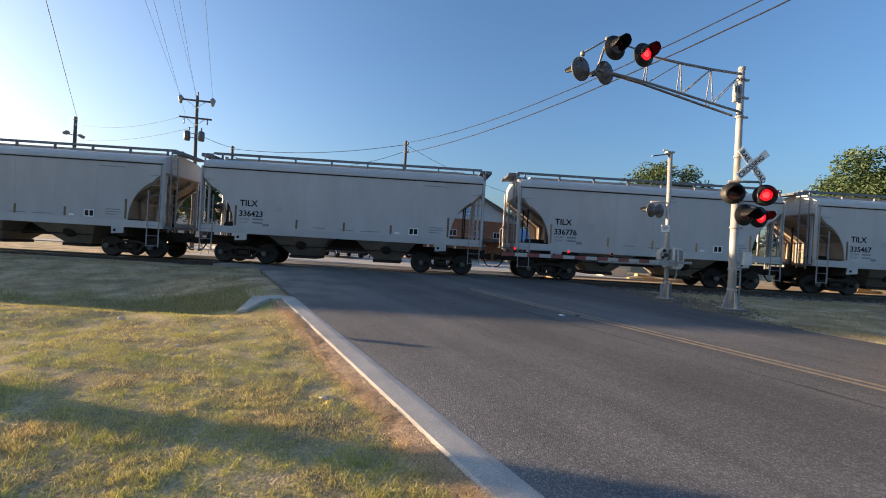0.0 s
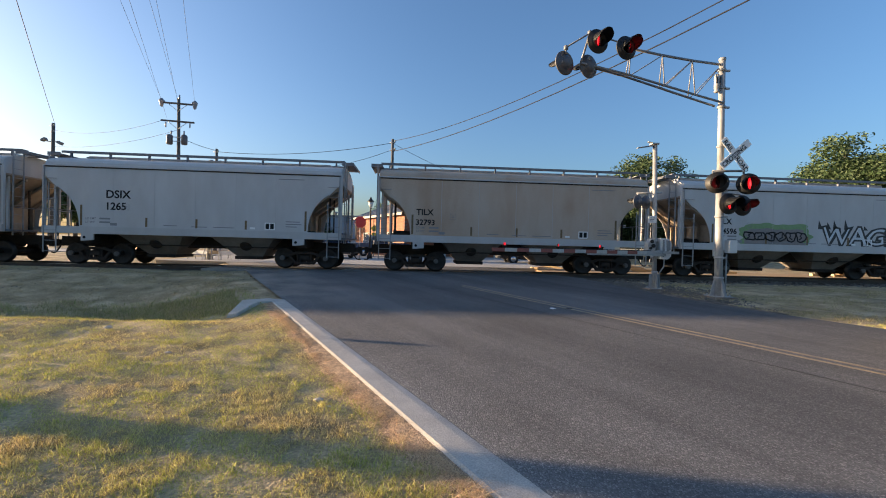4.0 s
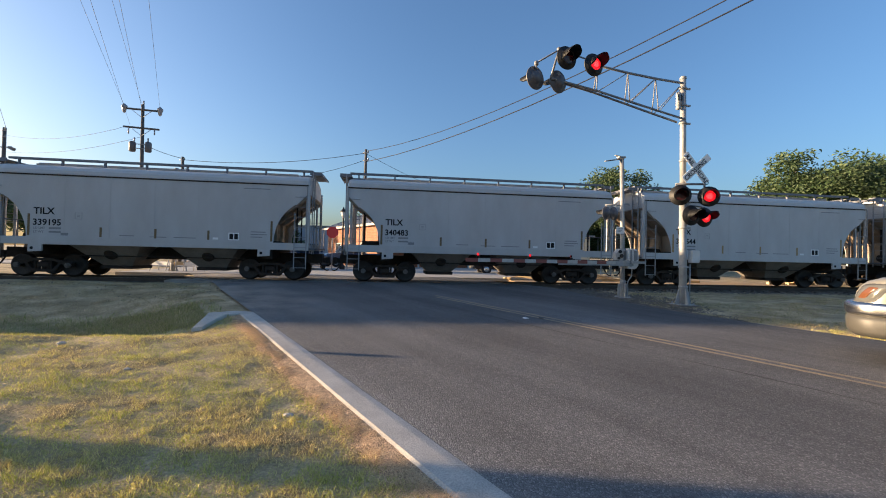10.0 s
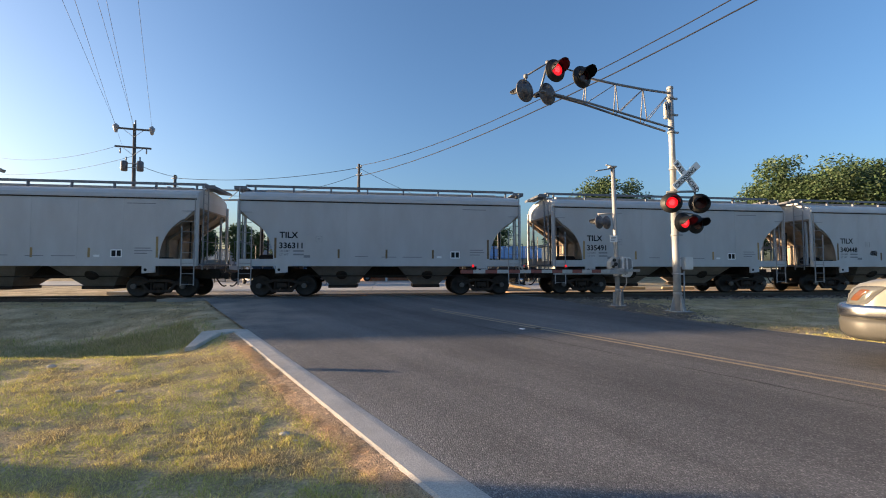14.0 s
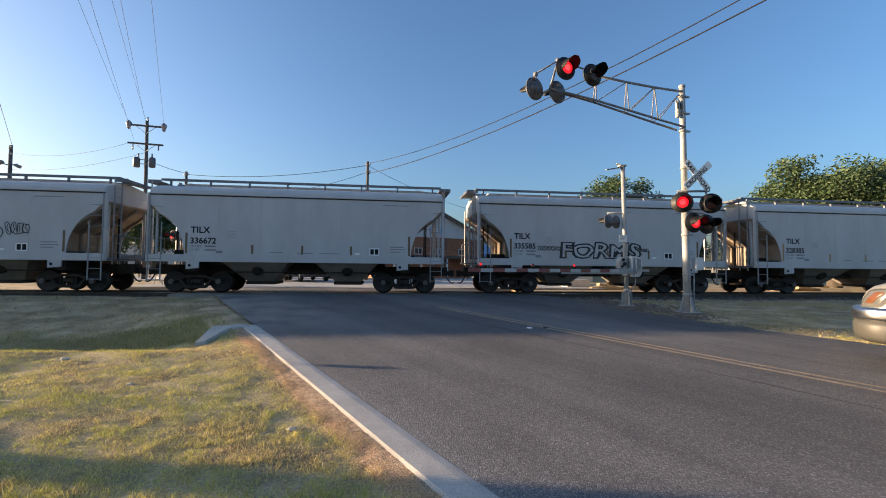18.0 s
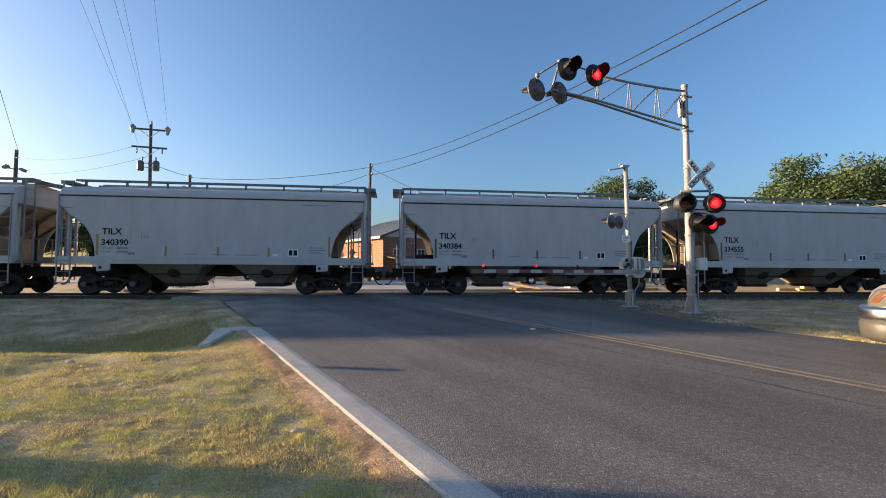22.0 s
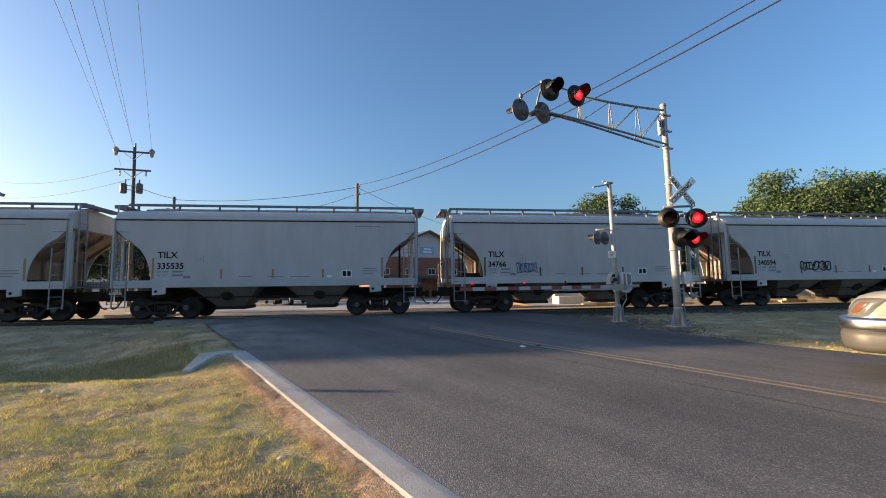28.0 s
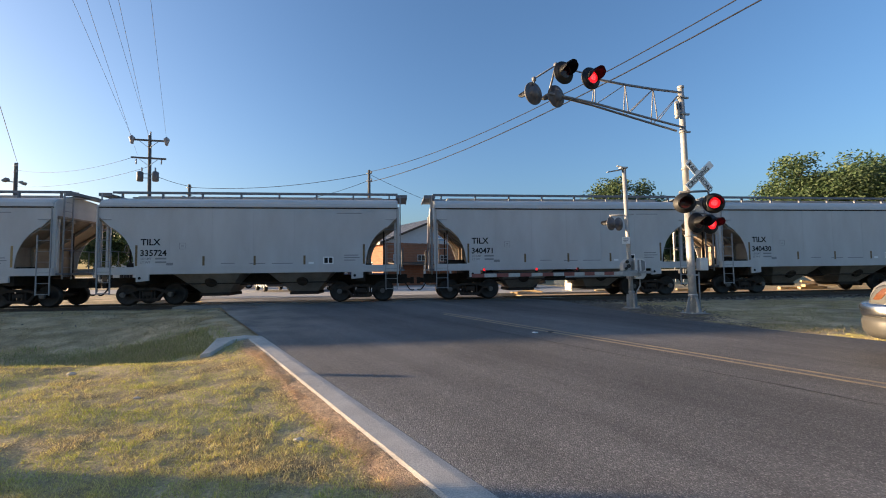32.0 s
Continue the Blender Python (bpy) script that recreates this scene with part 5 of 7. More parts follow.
def build_gate():
    x0, y0, z0 = 7.92, 13.5, 0.24
    gate = thing("crossing_gate", "lowered crossing gate with red and white striped arm", "crossing gate", pose(x0, y0, z0))
    bm = B()
    tube(bm, (0, 0, 0.02), (-0.12, 0, 4.75), 0.074, 0.070, 16)
    part("pole", bm, GALV, gate)
    foot(gate, 0, 0, 0, 0.20, 0.85)
    bm = B()
    prism(bm, [(-0.72, 4.60), (-0.16, 4.70), (-0.16, 4.725), (-0.72, 4.625)], "y", -0.06, 0.06)
    part("top_bracket", bm, STEEL, gate, "thin dark bracket arm")
    bm = B()
    box(bm, -0.26, -0.02, -0.09, 0.09, 4.74, 4.79)
    prism(bm, [(-0.36, 4.82), (-0.10, 4.76), (-0.10, 4.78), (-0.36, 4.84)], "y", -0.05, 0.05)
    part("pole_cap", bm, GALV, gate)
    # gate machine
    bm = B()
    prism(bm, [(0.05, 1.00), (0.33, 0.98), (0.44, 1.10), (0.44, 1.52), (0.36, 1.66), (0.05, 1.68)], "y", -0.20, 0.16)
    machine = part("gate_machine", bm, ALU, gate, "light grey gate machine box", 0.02)
    bm = B()
    prism(bm, [(0.13, 1.62), (0.18, 1.62), (0.20, 1.18), (0.16, 1.06), (0.12, 1.10)], "y", -0.215, -0.20)
    prism(bm, [(0.25, 1.62), (0.38, 1.58), (0.39, 1.30), (0.27, 1.22)], "y", -0.212, -0.20)
    part("cover_panel", bm, STEEL, machine, "darker recessed cover panels")
    bm = B()
    prism(bm, [(-0.34, 1.24), (-0.09, 1.20), (-0.09, 1.66), (-0.20, 1.66), (-0.34, 1.50)], "y", -0.16, 0.10)
    drive = part("drive_housing", bm, GALV, gate, "grey drive housing", 0.015)
    for bx, bz, r in ((-0.22, 1.56, 0.055), (-0.17, 1.42, 0.065), (-0.26, 1.34, 0.045)):
        bm = B()
        tube(bm, (bx, -0.20, bz), (bx, -0.16, bz), r, seg=12)
        tube(bm, (bx, -0.215, bz), (bx, -0.20, bz), r * 0.45, seg=8)
        part("drive_bolt", bm, DARK, drive)
    bm = B()
    path_tube(bm, [(0.30, -0.02, 1.02), (0.30, -0.02, 0.75), (0.16, -0.02, 0.55), (0.13, -0.02, 0.05)], 0.022, 8)
    part("cable_conduit", bm, GALV, gate)
    for bz in (1.05, 1.60):
        bm = B()
        tube(bm, (-0.03 * bz, 0, bz - 0.05), (-0.03 * bz, 0, bz + 0.05), 0.115, seg=16)
        part("pole_clamp", bm, GALV, gate)
    bm = B()
    tube(bm, (-0.03, -0.34, 1.22), (-0.03, -0.12, 1.22), 0.07, seg=14)
    part("pivot", bm, GALV, gate)
    for dx in (-0.62, 0.10):
        bm = B()
        box(bm, min(dx, dx + 0.5), max(dx, dx + 0.5), -0.34, -0.30, 1.17, 1.25)
        part("arm_clamp", bm, GALV, gate)
    # back-facing lamps on the pole and a small sign
    flasher(gate, pose(-0.64, 0.06, 2.86, 0, 0, 207) @ Matrix.Scale(0.76, 4), "left", True)
    flasher(gate, pose(-0.30, 0.18, 2.86, 0, 0, 207) @ Matrix.Scale(0.76, 4), "right", True)
    bm = B()
    path_tube(bm, [(-0.66, 0.05, 3.14), (0.20, 0.05, 3.18)], 0.024, 8)
    path_tube(bm, [(-0.62, 0.05, 3.14), (-0.62, 0.05, 3.0)], 0.022, 8)
    path_tube(bm, [(-0.62, 0.12, 2.84), (-0.30, 0.16, 2.84)], 0.03, 8)
    part("lamp_bracket", bm, GALV, gate)
    bm = B()
    box(bm, -0.14, 0.14, -0.006, 0.006, -0.115, 0.115)
    s = part("info_sign", bm, SIGNW, gate, "small pale information plate", 0.004)
    s.matrix_basis = pose(-0.20, -0.12, 2.28)
    bm = B()
    for k in range(3):
        box(bm, -0.10, 0.09 - 0.03 * k, -0.010, -0.007, 0.04 - k * 0.05, 0.06 - k * 0.05)
    part("sign_lines", bm, FAINT, s)
    # arm in striped lengths
    arm_m = pose(0, -0.30, 1.19, 0, 0, 15)
    n = 14
    for i in range(n):
        l0, l1 = 0.55 + i * 0.388, 0.55 + (i + 1) * 0.388
        bm = B()
        box(bm, -l1, -l0, -0.012, 0.012, -0.052, 0.052)
        o = part("arm_stripe", bm, REDSTRIPE if i % 2 else ARMWHITE, gate, "", 0.003)
        o.matrix_basis = arm_m
    bm = B()
    box(bm, -2.8, 0.25, 0.014, 0.05, -0.10, 0.04)
    o = part("arm_channel", bm, GALV, gate)
    o.matrix_basis = arm_m
    for l, ph in ((5.60, "steady"), (3.86, "right"), (2.35, "left")):
        bm = B()
        lathe(bm, [(0.05, 0.06), (0.05, 0.10), (0.07, 0.11), (0.03, 0.12)], 12)
        o = part("arm_lamp_base", bm, DARK, gate)
        o.matrix_basis = arm_m @ pose(-l, 0, 0)
        lamp = share("arm_lens", ARM_LENS, o, pose(0, 0, 0.165))
        LENSES[ph].append(lamp)
    bm = B()
    path_tube(bm, [arm_m @ Vector((-5.6, 0, 0.08)), arm_m @ Vector((-3.86, 0, 0.07)), arm_m @ Vector((-0.4, 0, 0.07))], 0.008, 5)
    part("arm_cable", bm, WIRE, gate)


def arm_lens():
    """A small barrel lens, lit on one half."""
    bm = B()
    seg = 16
    for k, (ya, yb) in enumerate(((-1, 0), (0, 1))):
        ring = []
        for z in (-0.035, 0.035):
            ring.append([bm.verts.new((0.032 * math.cos(math.pi * i / seg + math.pi * (1 - k)), 0.032 * math.sin(math.pi * i / seg + math.pi * (1 - k)), z)) for i in range(seg + 1)])
        for i in range(seg):
            bm.faces.new((ring[0][i], ring[0][i + 1], ring[1][i + 1], ring[1][i])).material_index = k
        bm.faces.new(ring[1]).material_index = k
        bm.faces.new(ring[0][::-1]).material_index = k
    me = mesh_of("arm_lens", bm, REDLIT)
    me.materials.append(REDOFF)
    return me


ARM_LENS = arm_lens()
build_gate()


def build_far_mast():
    far = thing("crossing_signal_mast", "crossing signal with red lamps across the railway", "crossing signal", pose(-11.4, 24.4, 0.16))
    bm = B()
    tube(bm, (0, 0, 0), (0, 0, 5.7), 0.13, 0.10, 14)
    part("pole", bm, GALV, far)
    foot(far, 0, 0, 0, 0.30)
    bm = B()
    path_tube(bm, [(0, 0, 5.55), (6.2, 0, 5.62)], 0.05, 8)
    path_tube(bm, [(0, 0, 4.95), (6.2, 0, 5.15)], 0.05, 8)
    for i in range(6):
        path_tube(bm, [(i * 1.0, 0, 4.97 + 0.03 * i), (i * 1.0 + 0.5, 0, 5.56)], 0.02, 6)
    part("cantilever_arm", bm, GALV, far)
    crossbuck(far, pose(0.0, 0.2, 3.9, 0, 0, 180))
    flasher(far, pose(-0.15, -0.25, 2.82, 0, 0, -25), "left")
    flasher(far, pose(0.75, -0.25, 2.82, 0, 0, -25), "right")
    flasher(far, pose(4.68, -0.25, 5.22, 0, 0, -14), "left")
    flasher(far, pose(5.60, -0.25, 5.25, 0, 0, -14), "right")


build_far_mast()

# ---- poles and wires ----


def wire(bm, a, b, sag, r=0.012, n=14):
    a, b = Vector(a), Vector(b)
    path_tube(bm, [a.lerp(b, i / n) - Vector((0, 0, 4 * sag * (i / n) * (1 - i / n))) for i in range(n + 1)], r, 5)


def cable(a, b, sag, r=0.012):
    bm = B()
    wire(bm, a, b, sag, r)
    ob = new("overhead_cable", mesh_of("overhead_cable", bm, WIRE))
    tagged(ob, "thin dark overhead cable strung between poles", "cable", "overhead cables")


def insulator(parent, x, y, z, h=0.22):
    bm = B()
    lathe(bm, [(0.03, 0), (0.07, 0.03), (0.04, 0.07), (0.07, 0.11), (0.04, 0.15), (0.06, h - 0.02), (0.03, h)], 10, Matrix.Translation((x, y, z)))
    part("insulator", bm, PORC, parent)


def build_pole_a():
    """The tall pole with two crossarms and two transformers."""
    px, py = -17.5, 32.5
    p = thing("utility_pole", "wooden utility pole with two crossarms and transformers", "utility pole", pose(px, py, 0.2))
    bm = B()
    tube(bm, (0.1, 0, -0.3), (-0.05, 0, 11.5), 0.15, 0.10, 12)
    part("pole_shaft", bm, WOOD, p)
    for z, w in ((11.08, 1.15), (9.78, 1.18)):
        bm = B()
        box(bm, -w, w, -0.20, -0.10, z - 0.06, z + 0.06)
        o = part("crossarm", bm, WOOD, p, "", 0.01)
        o.matrix_basis = pose(0, 0, 0, 0, 2.5, 0) @ Matrix.Translation((-0.45, 0, 0.0))
        for s in (-1, 1):
            bm = B()
            path_tube(bm, [(s * 0.65, -0.16, z - 0.05), (0.0, -0.14, z - 0.55)], 0.018, 6)
            part("arm_brace", bm, GALV, p)
    for s in (-1, 1):
        bm = B()
        lathe(bm, [(0.04, -0.34), (0.10, -0.28), (0.13, -0.10), (0.19, 0.05), (0.19, 0.16), (0.10, 0.24), (0.05, 0.30)], 12, Matrix.Translation((s * 1.17, -0.15, 11.10 - s * 0.05)))
        part("dead_end_cover", bm, PORC, p)
        bm = B()
        tube(bm, (s * 0.85, -0.15, 9.72), (s * 0.85, -0.15, 9.35), 0.045, seg=8)
        part("cutout", bm, PORC, p)
    insulator(p, 0, 0, 11.5, 0.28)
    for s in (-1, 1):
        bm = B()
        lathe(bm, [(0.16, 0), (0.21, 0.05), (0.21, 0.62), (0.17, 0.70), (0.05, 0.74)], 16, Matrix.Translation((s * 0.52 - 0.05, -0.15, 8.1)))
        can = part("transformer", bm, mat_back, p, "grey transformer can")
        bm = B()
        tube(bm, (s * 0.45, -0.15, 8.84), (s * 0.45, -0.15, 9.10), 0.05, seg=8)
        part("bushing", bm, PORC, can)
        bm = B()
        tube(bm, (0, -0.1, 8.35), (s * 0.35, -0.15, 8.35), 0.03, seg=6)
        tube(bm, (0, -0.1, 8.65), (s * 0.35, -0.15, 8.65), 0.03, seg=6)
        part("hanger", bm, GALV, can)
    return p


def build_pole(name_label, x, y, top, r=0.13, bits=True):
    p = thing("utility_pole", name_label, "utility pole", pose(x, y, 0.2))
    bm = B()
    tube(bm, (0, 0, -0.3), (0, 0, top - 0.2), r * 1.25, r * 0.85, 12)
    part("pole_shaft", bm, WOOD, p)
    if bits:
        for z in (top - 0.5, top - 1.1):
            bm = B()
            tube(bm, (-0.22, -0.12, z), (0.22, -0.12, z), 0.04, seg=8)
            part("bracket", bm, GALV, p)
            insulator(p, 0.18, -0.14, z + 0.04, 0.16)
    return p


build_pole_a()
pb = build_pole("grey utility pole with floodlights at its top", -36.3, 45.0, 12.6, 0.17)
for s in (-1, 1):
    bm = B()
    prism(bm, [(-0.27, -0.10), (0.20, -0.14), (0.20, 0.17), (-0.27, 0.12)], "y", -0.2, 0.2)
    o = part("floodlight", bm, STEEL, pb, "", 0.03)
    o.matrix_basis = pose(s * 0.75, -0.1, 10.7 - 0.3 * (s > 0), 0, 25 * s, 0)
    bm = B()
    tube(bm, (0, 0, 10.5), (s * 0.7, -0.1, 10.6), 0.05, seg=8)
    part("floodlight_arm", bm, GALV, pb)
build_pole("dark wooden utility pole before the brick building", -1.95, 34.0, 9.75, 0.12)
build_pole("short wooden utility pole with service cables", -18.2, 40.0, 9.65, 0.13)
# the two lines overhead to the right
cable((-1.85, 34, 9.62), (14.65, 4, 11.2), 1.35, 0.020)
cable((-1.85, 34, 8.8), (14.65, 4, 10.7), 1.14, 0.024)
# to the left-hand poles and guys
cable((-2.0, 34, 9.45), (-18.2, 40, 9.4), 0.5, 0.022)
cable((-2.0, 34, 8.9), (-18.2, 40, 8.7), 1.3, 0.018)
cable((-1.9, 34, 9.4), (9.5, 42, 6.8), 0.4, 0.016)
cable((-2.0, 34, 9.0), (-3.2, 46, 5.0), 0.3, 0.014)
cable((-18.2, 40, 9.5), (-17.5, 32.5, 8.9), 0.1, 0.02)
# high lines that come over from behind on the left
for sx, z, ex in ((-18.65, 11.4, -1.4), (-18.3, 10.2, 0.1), (-17.6, 11.8, -0.3), (-17.45, 10.9, 0.8), (-16.35, 11.3, 1.6)):
    cable((sx, 32.4, z), (ex, -6.0, z), 0.1, 0.007)
cable((-36.2, 45, 12.6), (-0.4, -4.0, 12.4), 0.1, 0.018)
cable((-36.2, 45, 11.9), (-18.6, 32.5, 10.1), 0.6, 0.012)
cable((-36.2, 45, 10.3), (-17.6, 32.5, 9.4), 0.5, 0.012)

# ---- trees ----


def build_tree(x, y, h, spread, seed, label, trunk=0.35, leaves=9000, z0=0.2, leaf=0.13):
    """A tapered trunk with limbs and a crown of many small leaves in uneven clumps."""
    rng = random.Random(seed)
    t = thing("tree", label, "tree", pose(x, y, z0))
    bm = B()
    fork = h * 0.32
    tube(bm, (0, 0, -0.2), (0.1, 0, fork), trunk, trunk * 0.72, 10)
    part("trunk", bm, BARK, t)
    tips = []
    bm = B()
    for i in range(9):
        a = i * 2.4 + rng.uniform(-0.4, 0.4)
        e = rng.uniform(0.35, 1.25)
        ln = spread * rng.uniform(0.55, 0.95)
        p = Vector((0.1, 0, fork * rng.uniform(0.85, 1.1)))
        d = Vector((math.cos(a) * math.cos(e), math.sin(a) * math.cos(e), math.sin(e)))
        rad = trunk * 0.45
        for k in range(4):
            q = p + d * ln / 4 + Vector((0, 0, 0.05 * ln))
            q.z = min(q.z, h * 0.95)
            tube(bm, p, q, rad, rad * 0.7, 6)
            if k:
                tips.append(q.copy())
            p, rad = q, rad * 0.7
            d = (d + Vector((rng.uniform(-.4, .4), rng.uniform(-.4, .4), rng.uniform(-.1, .3)))).normalized()
    part("limbs", bm, BARK, t)
    clumps = []
    for q in tips:
        for _ in range(2):
            clumps.append((q + Vector((rng.gauss(0, 0.16), rng.gauss(0, 0.16), rng.gauss(0, 0.10))) * spread, spread * rng.uniform(0.14, 0.30)))
    top = Vector((0, 0, h * 0.68))
    for _ in range(26):
        v = Vector((rng.gauss(0, 1), rng.gauss(0, 1), rng.gauss(0, 1))).normalized()
        c = top + Vector((v.x * spread * 0.82, v.y * spread * 0.82, v.z * h * 0.26)) * rng.uniform(0.55, 1.0)
        clumps.append((c, spread * rng.uniform(0.16, 0.32)))
    verts, faces = [], []
    for _ in range(leaves):
        c, r = clumps[rng.randrange(len(clumps))]
        v = Vector((rng.gauss(0, 1), rng.gauss(0, 1), rng.gauss(0, 0.75))).normalized() * r * rng.uniform(0.35, 1.08)
        p = c + v
        if p.z > h + 0.1 or p.z < fork * 0.7:
            continue
        u = Vector((rng.gauss(0, 1), rng.gauss(0, 1), rng.gauss(0, 0.6))).normalized()
        w = u.orthogonal().normalized()
        w.rotate(Matrix.Rotation(rng.uniform(0, 6.28), 3, u))
        s = leaf * rng.uniform(0.6, 1.4)
        k = len(verts)
        verts += [p - u * s, p + w * s * 0.45 - u * s * 0.1, p + u * s, p - w * s * 0.45 - u * s * 0.1]
        faces.append((k, k + 1, k + 2, k + 3))
    me = bpy.data.meshes.new("crown")
    me.from_pydata(verts, [], faces)
    me.materials.append(LEAF)
    o = new("crown", me)
    o.parent = t


build_tree(30.6, 26.0, 9.0, 5.6, 1, "large leafy tree with a sunlit broad crown", 0.45, 70000, 0.2, 0.115)
build_tree(39.0, 27.0, 8.8, 5.0, 2, "large dark green tree behind the railway", 0.42, 46000, 0.2, 0.12)
build_tree(23.3, 41.0, 11.0, 4.3, 3, "round-topped green tree beyond the freight cars", 0.36, 46000, 0.2, 0.14)
build_tree(14.0, 56.0, 8.8, 4.0, 4, "leafy tree behind a blue-roofed building", 0.3, 12000)
build_tree(18.9, 43.0, 6.6, 2.6, 5, "dark leafy tree beside a cream shed", 0.22, 8000)
build_tree(-22.8, 56.0, 7.2, 3.2, 6, "green tree standing beyond the parking lot", 0.25, 16000, 0.2, 0.17)
build_tree(-16.6, 54.0, 6.8, 2.7, 19, "leafy green tree before the long metal building", 0.22, 13000, 0.2, 0.16)
build_tree(-29.5, 57.0, 8.0, 4.2, 16, "broad green tree behind the parking lot", 0.3, 20000, 0.2, 0.17)
build_tree(-37.5, 60.0, 7.6, 4.6, 17, "spreading green tree in the row behind the railway", 0.3, 18000, 0.2, 0.18)
build_tree(-47.0, 62.0, 8.4, 5.0, 18, "dark green tree at the end of the row", 0.32, 18000, 0.2, 0.2)
for tx, ty, th, ts, seed in ((22.6, 46.0, 7.0, 3.2, 21), (28.2, 47.0, 7.2, 3.6, 22), (34.8, 48.0, 7.4, 3.8, 23), (43.0, 46.0, 7.0, 4.2, 24), (53.0, 44.0, 7.4, 4.6, 25)):
    build_tree(tx, ty, th, ts, seed, "dense dark green tree in the row behind the track", 0.25, 15000, 0.0, 0.18)
build_tree(-13.5, 60.0, 5.2, 2.2, 7, "small green tree beside a metal building", 0.2, 4000)
build_tree(-4.2, 66.0, 8.0, 4.2, 8, "green tree rising behind the brick building", 0.3, 6000)
# tree added out of view: its trunk throws the long shadow over the grass
build_tree(-15.4, 6.45, 8.0, 2.4, 9, "unseen tall tree added on the verge to cast a shadow", 0.25, 5000)
# thin stake added out of view: its plate throws the short road-edge shadow
stake = thing("marker_stake", "unseen thin stake with a small plate, added to cast a shadow", "marker stake", pose(-8.3, 7.96, ground_z(-8.3, 7.96)))
bm = B()
tube(bm, (0, 0, -0.1), (0, 0, 1.08 - ground_z(-8.3, 7.96)), 0.007, seg=6)
part("stake_rod", bm, GALV, stake)
bm = B()
box(bm, -0.05, 0.05, -0.06, 0.06, 0.93 - ground_z(-8.3, 7.96), 1.06 - ground_z(-8.3, 7.96))
part("stake_plate", bm, ALU, stake, "", 0.004)

# ---- beyond the track ----


def build_lot():
    bm = B()
    for i in range(10):
        for j in range(4):
            x0, y0 = -30 + i * 4.2, 22.6 + j * 4.4
            if x0 < -13.5 and j < 2:
                continue
            box(bm, x0, x0 + 4.18, y0, y0 + 4.38, 0.2, 0.345)
    setting("pavement", bm, LOT, "pale concrete parking apron in slabs", "pavement")


build_lot()
bm = B()
box(bm, 6.5, 26, 21.3, 34, 0.15, 0.26)
setting("ground", bm, mat("sandy orange soil", (0.50, 0.33, 0.17), 0.95, 0, 0.3, 1.2, 0.3, second=(0.36, 0.24, 0.13)), "bare sandy orange soil beside the track", "ground", 0.05)


def window(parent, m, w, h, frame_mat):
    bm = B()
    for a in ((-w / 2 - 0.06, w / 2 + 0.06, -0.05, 0.03, -0.06, 0.0), (-w / 2 - 0.06, w / 2 + 0.06, -0.05, 0.03, h, h + 0.06), (-w / 2 - 0.06, -w / 2, -0.05, 0.03, 0, h), (w / 2, w / 2 + 0.06, -0.05, 0.03, 0, h), (-0.02, 0.02, -0.04, 0.02, 0, h)):
        box(bm, *a)
    fr = part("window", bm, frame_mat, parent)
    fr.matrix_basis = m
    bm = B()
    box(bm, -w / 2, w / 2, -0.01, 0.01, 0, h)
    part("pane", bm, GLASS, fr)


